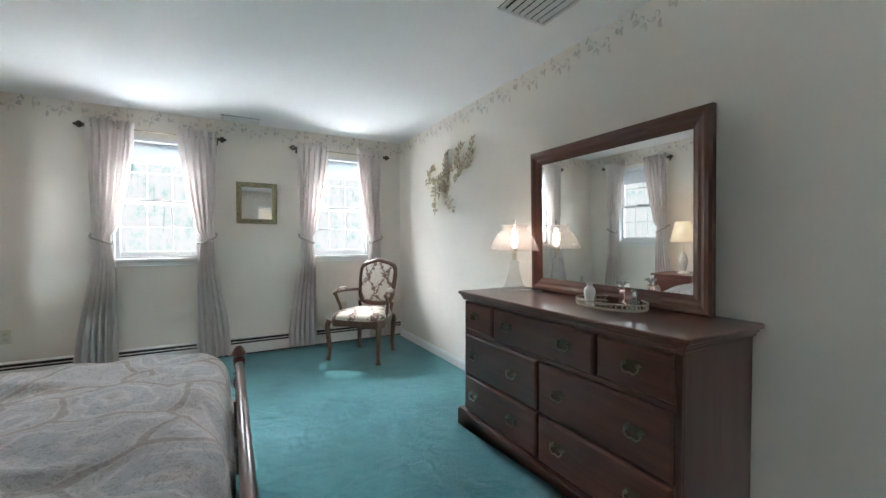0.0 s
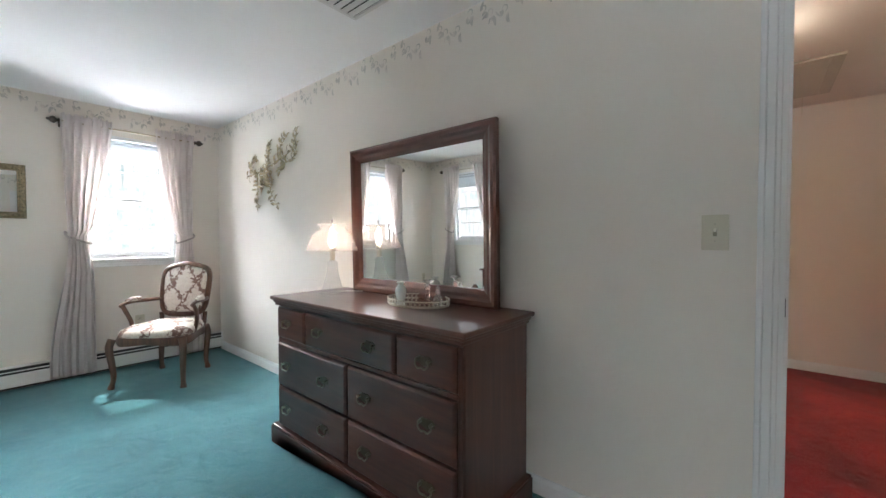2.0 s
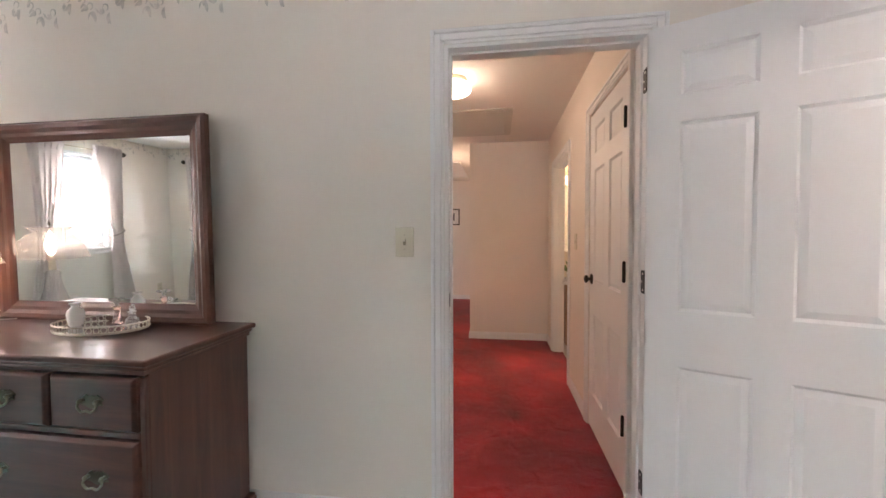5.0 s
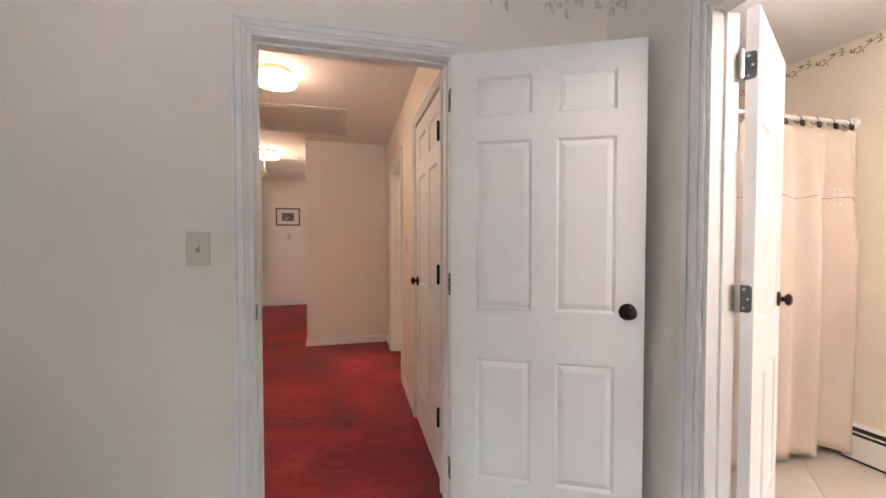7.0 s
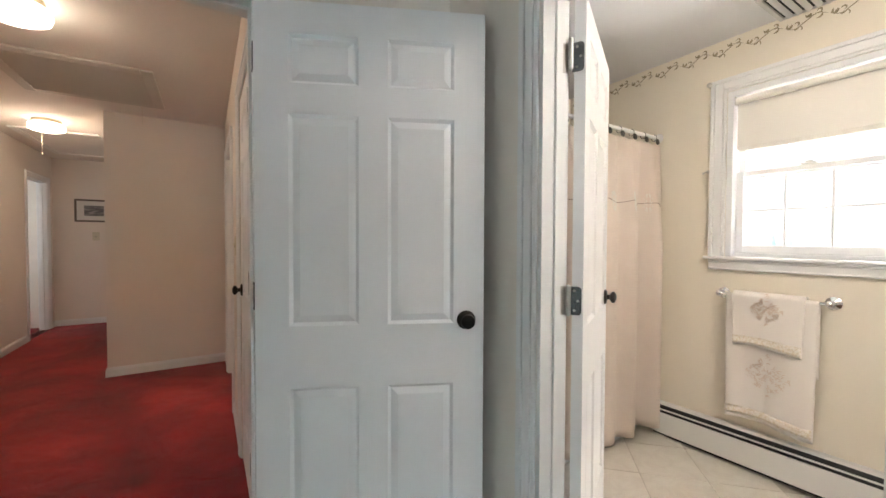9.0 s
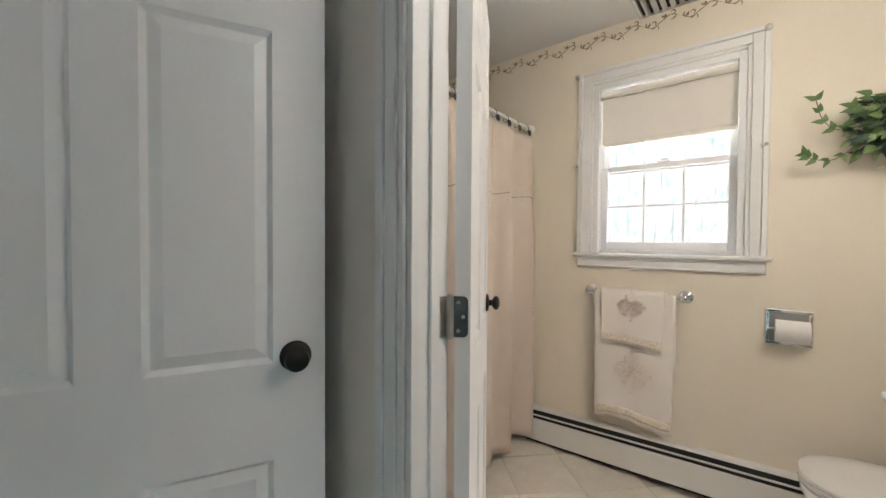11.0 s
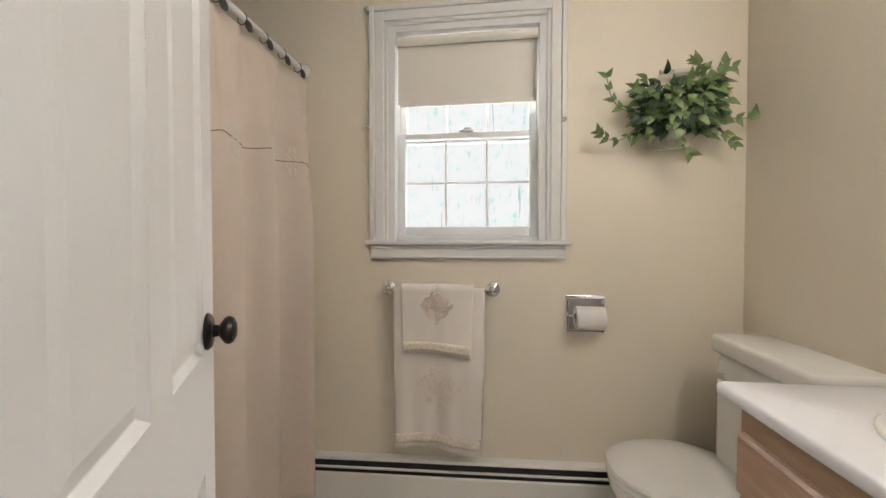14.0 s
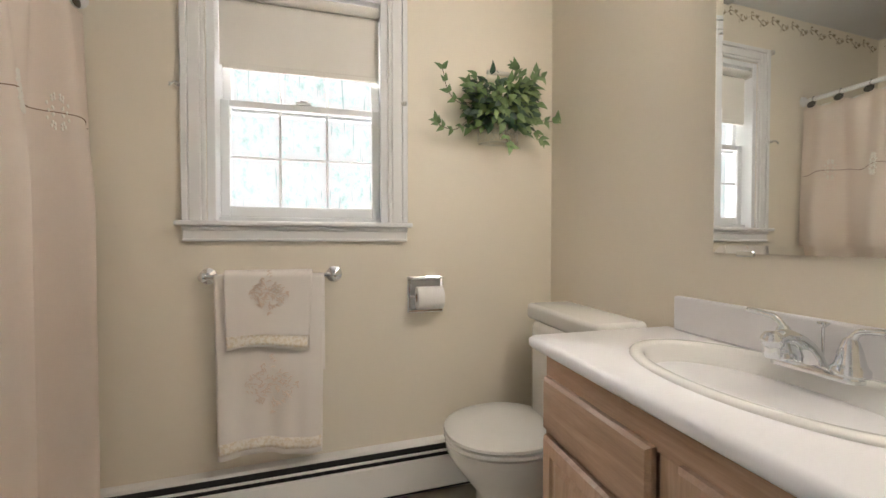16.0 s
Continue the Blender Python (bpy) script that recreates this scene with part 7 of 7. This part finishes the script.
# faucet
fa = thing("faucet", pose(0.168, -2.165, CZ + 0.002), "chrome two-handle faucet on the basin", "faucet")
bm = bmesh.new()
rgf = []
for z, g in ((0, 1.0), (0.012, 1.0), (0.022, 0.88), (0.026, 0.7)):
    rgf.append([bm.verts.new((0.022 * g * math.sin(a), 0.052 * (1 if math.cos(a) > 0 else -1) * (abs(math.cos(a)) > 1e-6) + 0.022 * g * math.cos(a), z * 0.7)) for a in [2 * math.pi * (i + 0.5) / 32 for i in range(32)]])
loft(bm, rgf)
part("base_plate", bm, CHROME, fa, "", True, 50)
bm = bmesh.new()
sp_ = spline([(0.0, 0, 0.012), (0.008, 0, 0.036), (0.034, 0, 0.060), (0.075, 0, 0.074), (0.104, 0, 0.070)], 8)
tube(bm, sp_, [0.019 - 0.006 * min(1.0, i / 14) for i in range(len(sp_))], 16)
lathe(bm, [(0.0, 0.086), (0.012, 0.083), (0.0185, 0.073), (0.0175, 0.062), (0.0135, 0.058), (0.0135, 0.040), (0.0115, 0.036), (0, 0.036)], 18, pose(0.108, 0, 0))
part("spout", bm, CHROME, fa, "", True)
for s in (-1, 1):
    bm = bmesh.new(); lathe(bm, [(0.027, 0.012), (0.027, 0.024), (0.0225, 0.030), (0.021, 0.034), (0.017, 0.055), (0.012, 0.072), (0.008, 0.079), (0.0, 0.081)], 20, pose(0, s * 0.054, 0))
    hb = part("handle_hub", bm, CHROME, fa, "", True)
    bm = bmesh.new(); tube(bm, spline([(0, s * 0.054, 0.074), (0.002, s * 0.068, 0.092), (0.004, s * 0.095, 0.098), (0.004, s * 0.125, 0.100)]), [0.008, 0.0075, 0.007, 0.007, 0.0065, 0.006, 0.006, 0.006, 0.006, 0.006, 0.006, 0.006, 0.006, 0.006, 0.006, 0.006, 0.006, 0.006, 0.006, 0.006, 0.006, 0.006, 0.006, 0.006, 0.005][:25], 10)
    part("lever", bm, CHROME, hb, "chrome lever handle", True)
bm = bmesh.new(); tube(bm, [(-0.022, 0, 0.02), (-0.022, 0, 0.085)], 0.0025, 8); lathe(bm, [(0.003, 0.085), (0.010, 0.092), (0.010, 0.095), (0, 0.097)], 12, pose(-0.022, 0, 0))
part("lift_rod", bm, CHROME, fa, "", True)
# mirror over the vanity
MY0, MY1, MZ0, MZ1 = -2.41, YB - 0.02, 1.058, 1.95
vm = thing("vanity_mirror", pose(XV, MY1, 0, 0, 0, 1.5) @ pose(0, -MY1, 0), "large plain wall mirror above the bathroom vanity", "mirror")
bm = bmesh.new()
A = [bm.verts.new(p) for p in ((0.001, MY0, MZ0), (0.001, MY1, MZ0), (0.001, MY1, MZ1), (0.001, MY0, MZ1))]
B = [bm.verts.new(p) for p in ((0.005, MY0, MZ0), (0.005, MY1, MZ0), (0.005, MY1, MZ1), (0.005, MY0, MZ1))]
C = [bm.verts.new(p) for p in ((0.007, MY0 + 0.02, MZ0 + 0.02), (0.007, MY1 - 0.02, MZ0 + 0.02), (0.007, MY1 - 0.02, MZ1 - 0.02), (0.007, MY0 + 0.02, MZ1 - 0.02))]
for p, q in ((A, B), (B, C)):
    for i in range(4):
        bm.faces.new((p[i], p[(i + 1) % 4], q[(i + 1) % 4], q[i]))
bm.faces.new(C); bm.faces.new(list(reversed(A)))
part("mirror_glass", bm, MIRROR, vm)
for y in (-2.33, -1.9):
    bm = bmesh.new(); box(bm, 0.0, 0.010, y - 0.02, y + 0.02, MZ0 - 0.006, MZ0 + 0.006, 0.002, 1)
    part("clip", bm, CHROME, vm)

# ivy in a white wire basket on the wall
pt = thing("hanging_plant", pose(0.385, YW, 1.632), "trailing green ivy in a white wire wall basket", "plant")
WIRE = painted("white_wire", (0.76, 0.73, 0.66), 0.5, 0.02)
bm = bmesh.new()
def half(r, z, dy=0.0):
    return [(r * math.cos(a), 0.012 + dy + 0.75 * r * math.sin(a), z) for a in [math.pi * i / 16 for i in range(17)]]
for r, z in ((0.085, -0.115), (0.10, -0.06), (0.115, 0.0)):
    tube(bm, half(r, z), 0.0028, 6); tube(bm, [(-r, 0.012, z), (r, 0.012, z)], 0.0028, 6)
part("basket_frame", bm, WIRE, pt, "white wire half basket", True)
for i in range(7):
    a = math.pi * (i + 0.5) / 7
    bm = bmesh.new()
    for s in (-1, 1):
        pts = []
        for j in range(20):
            q = j / 19 * 2 * math.pi * 0.95
            aa = a + s * 0.10 + 0.09 * s * math.cos(q)
            zz = -0.088 + s * 0.004 + 0.024 * math.sin(q) * (1 - 0.4 * j / 19)
            pts.append((0.094 * math.cos(aa), 0.012 + 0.75 * 0.094 * math.sin(aa), zz))
        tube(bm, pts, 0.0018, 5)
    part("wire_scroll", bm, WIRE, pt, "", True)
bm = bmesh.new(); tube(bm, spline([(-0.10, 0.02, 0.0), (-0.085, 0.03, 0.10), (-0.05, 0.045, 0.165), (-0.03, 0.05, 0.185)]), 0.0025, 6); tube(bm, spline([(0.10, 0.02, 0.0), (0.09, 0.03, 0.10), (0.065, 0.045, 0.165), (0.055, 0.05, 0.185)]), 0.0025, 6)
lathe(bm, [(0.009, -0.05), (0.009, 0.05)], 12, pose(0.012, 0.05, 0.187, 0, 90))
part("carry_handle", bm, WIRE, pt, "white turned carry handle", True)
rnd = random.Random(21)


def ivy(bm, p, d, n, L):
    """A pointed heart-shaped leaf from p along d with a folded midrib."""
    p, d, n = Vector(p), Vector(d).normalized(), Vector(n).normalized()
    s = d.cross(n)
    s = s.normalized() if s.length > 1e-3 else Vector((1, 0, 0))
    n = s.cross(d).normalized()
    rows3 = ((0.0, 0.0, 0.0), (0.10, 0.20, 0.02), (0.28, 0.29, 0.05), (0.55, 0.22, 0.05), (0.80, 0.09, 0.0), (1.0, 0.0, -0.08))
    C = [bm.verts.new(p + d * L * a + n * L * c) for a, w_, c in rows3]
    for sg in (-1, 1):
        E = [C[0]] + [bm.verts.new(p + d * L * (a - 0.04 * (w_ > 0.2)) + s * sg * L * w_ + n * L * (c + 0.10 * w_)) for a, w_, c in rows3[1:5]] + [C[5]]
        for i in range(5):
            vsx = [C[i], C[i + 1], E[i + 1], E[i]]
            vsx = [v for k2, v in enumerate(vsx) if v not in vsx[:k2]]
            if len(vsx) > 2:
                bm.faces.new(vsx)


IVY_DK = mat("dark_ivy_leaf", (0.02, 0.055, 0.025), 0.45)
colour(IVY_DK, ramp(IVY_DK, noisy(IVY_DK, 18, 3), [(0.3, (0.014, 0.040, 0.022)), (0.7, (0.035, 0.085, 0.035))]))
for i in range(290):
    th, ph_ = rnd.uniform(0, math.pi), rnd.uniform(-0.95, 1.0)
    r = rnd.uniform(0.45, 1.0)
    cxp = math.cos(th) * math.cos(ph_ * 0.8)
    p = Vector((0.180 * r * cxp, 0.035 + 0.125 * r * math.sin(th) * math.cos(ph_), 0.045 + 0.150 * r * math.sin(ph_)))
    d = Vector((1.1 * cxp + rnd.uniform(-0.6, 0.6), rnd.uniform(0.0, 0.45), 0.45 * math.sin(ph_) + rnd.uniform(-0.95, 0.15)))
    p.y = max(p.y, 0.02)
    p.z = max(p.z, -0.055 - 0.05 * rnd.random())
    bm = bmesh.new()
    ivy(bm, (0, 0, 0), d, Vector((rnd.uniform(-0.45, 0.45), 1.0, rnd.uniform(-0.1, 0.8))), rnd.uniform(0.036, 0.056))
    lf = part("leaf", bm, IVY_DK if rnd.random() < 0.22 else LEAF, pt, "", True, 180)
    lf.location = p
bm = bmesh.new()
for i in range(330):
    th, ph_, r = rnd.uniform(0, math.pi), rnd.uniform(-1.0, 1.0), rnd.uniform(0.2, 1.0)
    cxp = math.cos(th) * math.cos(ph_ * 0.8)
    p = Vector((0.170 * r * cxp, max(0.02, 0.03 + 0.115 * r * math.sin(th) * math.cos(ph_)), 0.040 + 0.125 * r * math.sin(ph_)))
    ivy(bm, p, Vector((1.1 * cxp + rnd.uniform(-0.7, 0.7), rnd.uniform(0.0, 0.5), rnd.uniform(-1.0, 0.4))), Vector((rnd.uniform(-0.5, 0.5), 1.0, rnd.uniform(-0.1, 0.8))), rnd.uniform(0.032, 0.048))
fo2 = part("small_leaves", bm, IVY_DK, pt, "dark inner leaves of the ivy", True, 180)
fo2["kind"] = "stuff"
for st_pts in ([(-0.12, 0.06, 0.05), (-0.20, 0.07, 0.04), (-0.245, 0.07, 0.09), (-0.265, 0.07, 0.17)], [(-0.14, 0.06, -0.02), (-0.21, 0.07, -0.075), (-0.27, 0.07, -0.065), (-0.295, 0.07, -0.045)],
               [(0.05, 0.07, 0.10), (0.09, 0.08, 0.17), (0.06, 0.08, 0.20), (0.045, 0.08, 0.21)], [(0.10, 0.07, 0.10), (0.14, 0.08, 0.17), (0.19, 0.08, 0.18)], [(0.16, 0.06, 0.0), (0.23, 0.07, -0.01), (0.27, 0.07, 0.01), (0.30, 0.07, 0.005)],
               [(0.12, 0.07, -0.03), (0.17, 0.08, -0.08), (0.19, 0.08, -0.11)], [(0.0, 0.1, -0.06), (0.0, 0.12, -0.12), (0.02, 0.12, -0.15)], [(0.08, 0.07, 0.10), (0.13, 0.08, 0.15), (0.155, 0.08, 0.205)], [(-0.10, 0.07, 0.06), (-0.15, 0.08, 0.10), (-0.165, 0.08, 0.125)]):
    st_pts = [(-x, y, z) for x, y, z in st_pts]       # the wall is seen from its other side
    pts = spline(st_pts, 5)
    bm = bmesh.new(); tube(bm, pts, 0.0016, 5)
    part("stem", bm, mat("brown_stem", (0.12, 0.09, 0.05), 0.7), pt, "", True)
    for j in range(3, len(pts), 3):
        t = (pts[j] - pts[j - 1]).normalized()
        for s in (-1, 1):
            bm = bmesh.new()
            ivy(bm, (0, 0, 0), t * 0.7 + Vector((s * rnd.uniform(0.3, 0.9) * t.z + rnd.uniform(-0.2, 0.2), rnd.uniform(0.0, 0.4), -s * rnd.uniform(0.3, 0.9) * t.x - 0.1)), (rnd.uniform(-0.3, 0.3), 1, 0.3), rnd.uniform(0.030, 0.046))
            lf = part("leaf", bm, LEAF, pt, "", True, 180)
            lf.location = pts[j]

# bathroom floor tiles
TS, TG = 0.33, 0.004
cells = [(i, j) for i in range(12) for j in range(9)]
tile_mesh = None
for i, j in cells:
    u, v = (i - 2) * TS, -(j - 2) * TS
    cx_, cy_ = 1.46 + (u - v) * 0.7071, -2.68 + (u + v) * 0.7071 - 0.0
    if not (XV - 0.1 < cx_ < 2.2 and YW - 0.1 < cy_ < YS - 0.16):
        continue
    if tile_mesh is None:
        bm = bmesh.new(); box(bm, -TS / 2 + TG / 2, TS / 2 - TG / 2, -TS / 2 + TG / 2, TS / 2 - TG / 2, -0.010, 0.0, 0.0015, 1)
        t0 = part("tile", bm, TILE, floor_bath)
        tile_mesh = t0.data
    else:
        t0 = new("tile", tile_mesh)
        t0.parent = floor_bath
    t0.matrix_local = pose(cx_, cy_, 0.0, 0, 0, 45)

# ---- outdoors ----
GROUND = painted("leaf_littered_ground", (0.16, 0.15, 0.09), 0.95, 0.5, 0.4, 8)
bm = bmesh.new(); box(bm, -400, 400, -400, 400, -3.1, -2.9)
structure("ground", bm, GROUND, "leaf littered ground round the house", "ground")


def woods(name, strength):
    """Glowing backdrop of bright spring woods, far off: thin trunks and wisps of leaf against a white sky."""
    m = bpy.data.materials.new(name)
    m.use_nodes = True
    n, l = m.node_tree.nodes, m.node_tree.links
    n.clear()
    out, em, co, mp, nz, rp, mp2, nz2, rp2, mx = (n.new("ShaderNode" + k) for k in ("OutputMaterial", "Emission", "TexCoord", "Mapping", "TexNoise", "ValToRGB", "Mapping", "TexNoise", "ValToRGB", "Mix"))
    mp.inputs["Scale"].default_value, mp2.inputs["Scale"].default_value = (2.6, 2.6, 1.9), (5.0, 5.0, 0.30)
    nz.inputs["Scale"].default_value, nz.inputs["Detail"].default_value, nz.inputs["Roughness"].default_value = 0.9, 9, 0.75
    nz2.inputs["Scale"].default_value, nz2.inputs["Detail"].default_value, nz2.inputs["Distortion"].default_value = 0.8, 4, 0.6
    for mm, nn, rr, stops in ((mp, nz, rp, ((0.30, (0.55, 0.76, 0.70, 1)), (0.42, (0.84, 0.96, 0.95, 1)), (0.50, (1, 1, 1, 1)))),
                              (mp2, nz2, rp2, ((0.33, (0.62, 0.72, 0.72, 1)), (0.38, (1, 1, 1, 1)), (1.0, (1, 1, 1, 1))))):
        l.new(co.outputs["Object"], mm.inputs[0]); l.new(mm.outputs[0], nn.inputs["Vector"]); l.new(nn.outputs["Fac"], rr.inputs[0])
        e = rr.color_ramp.elements
        e.new(0.5)
        for el, (p, c) in zip(e, stops):
            el.position, el.color = p, c
    mx.data_type, mx.blend_type = "RGBA", "MULTIPLY"
    mx.inputs[0].default_value = 1.0
    l.new(rp.outputs[0], mx.inputs[6]); l.new(rp2.outputs[0], mx.inputs[7])
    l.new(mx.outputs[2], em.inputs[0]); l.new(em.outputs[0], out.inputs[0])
    # daylight on the trees and sky is put in as emission
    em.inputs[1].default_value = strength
    return m


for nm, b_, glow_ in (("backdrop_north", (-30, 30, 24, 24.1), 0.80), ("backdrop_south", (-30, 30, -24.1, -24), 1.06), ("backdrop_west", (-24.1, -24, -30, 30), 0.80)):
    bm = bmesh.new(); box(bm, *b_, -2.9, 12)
    structure(nm, bm, woods("glowing_woods_" + nm[9:], glow_), "glowing backdrop of bright spring woods outside the house", "woods")
BARK = wood("tree_bark", (0.20, 0.17, 0.14), (0.32, 0.28, 0.24), (0.42, 0.38, 0.33), 0.9, "z", 5)

# added trees before the house: crowns between sun and windows dapple the light
def tree(x, y, h, cr, seed, n):
    r_ = random.Random(seed)
    t = thing("tree", pose(x, y, -2.9), "slender tree with thin spring foliage outside the house", "tree", "trees round the house")
    bm = bmesh.new(); tube(bm, spline([(0, 0, 0), (0.08, 0.03, h * 0.3), (-0.05, 0.05, h * 0.65), (0.0, 0.0, h)]), [0.16 - 0.12 * i / 24 for i in range(25)], 10)
    part("trunk", bm, BARK, t, "", True)
    for k in range(9):
        a, z = r_.uniform(0, 6.28), h * r_.uniform(0.45, 0.9)
        bm = bmesh.new(); tube(bm, spline([(0, 0, z), (0.5 * cr * math.cos(a), 0.5 * cr * math.sin(a), z + 0.5), (cr * math.cos(a), cr * math.sin(a), z + 0.8)]), [0.05 - 0.04 * i / 16 for i in range(17)], 6)
        part("limb", bm, BARK, t, "", True)
    bm = bmesh.new()
    for i in range(n):
        while True:
            q = Vector((r_.uniform(-1, 1), r_.uniform(-1, 1), r_.uniform(-1, 1)))
            if q.length < 1 and noise.noise(q * 2.2 + Vector((seed, 0, 0))) > -0.12:
                break
        p = Vector((q.x * cr, q.y * cr, h * 0.80 + q.z * h * 0.30))
        ivy(bm, p, (r_.uniform(-1, 1), r_.uniform(-1, 1), r_.uniform(-1, 0.4)), (r_.uniform(-1, 1), r_.uniform(-1, 1), 1), r_.uniform(0.16, 0.30))
    c = part("crown", bm, LEAF, t)
    c["kind"] = "stuff"


tree(0.0, 11.6, 11.5, 3.0, 3, 1000)
tree(-3.2, 13.5, 12.0, 2.8, 5, 900)
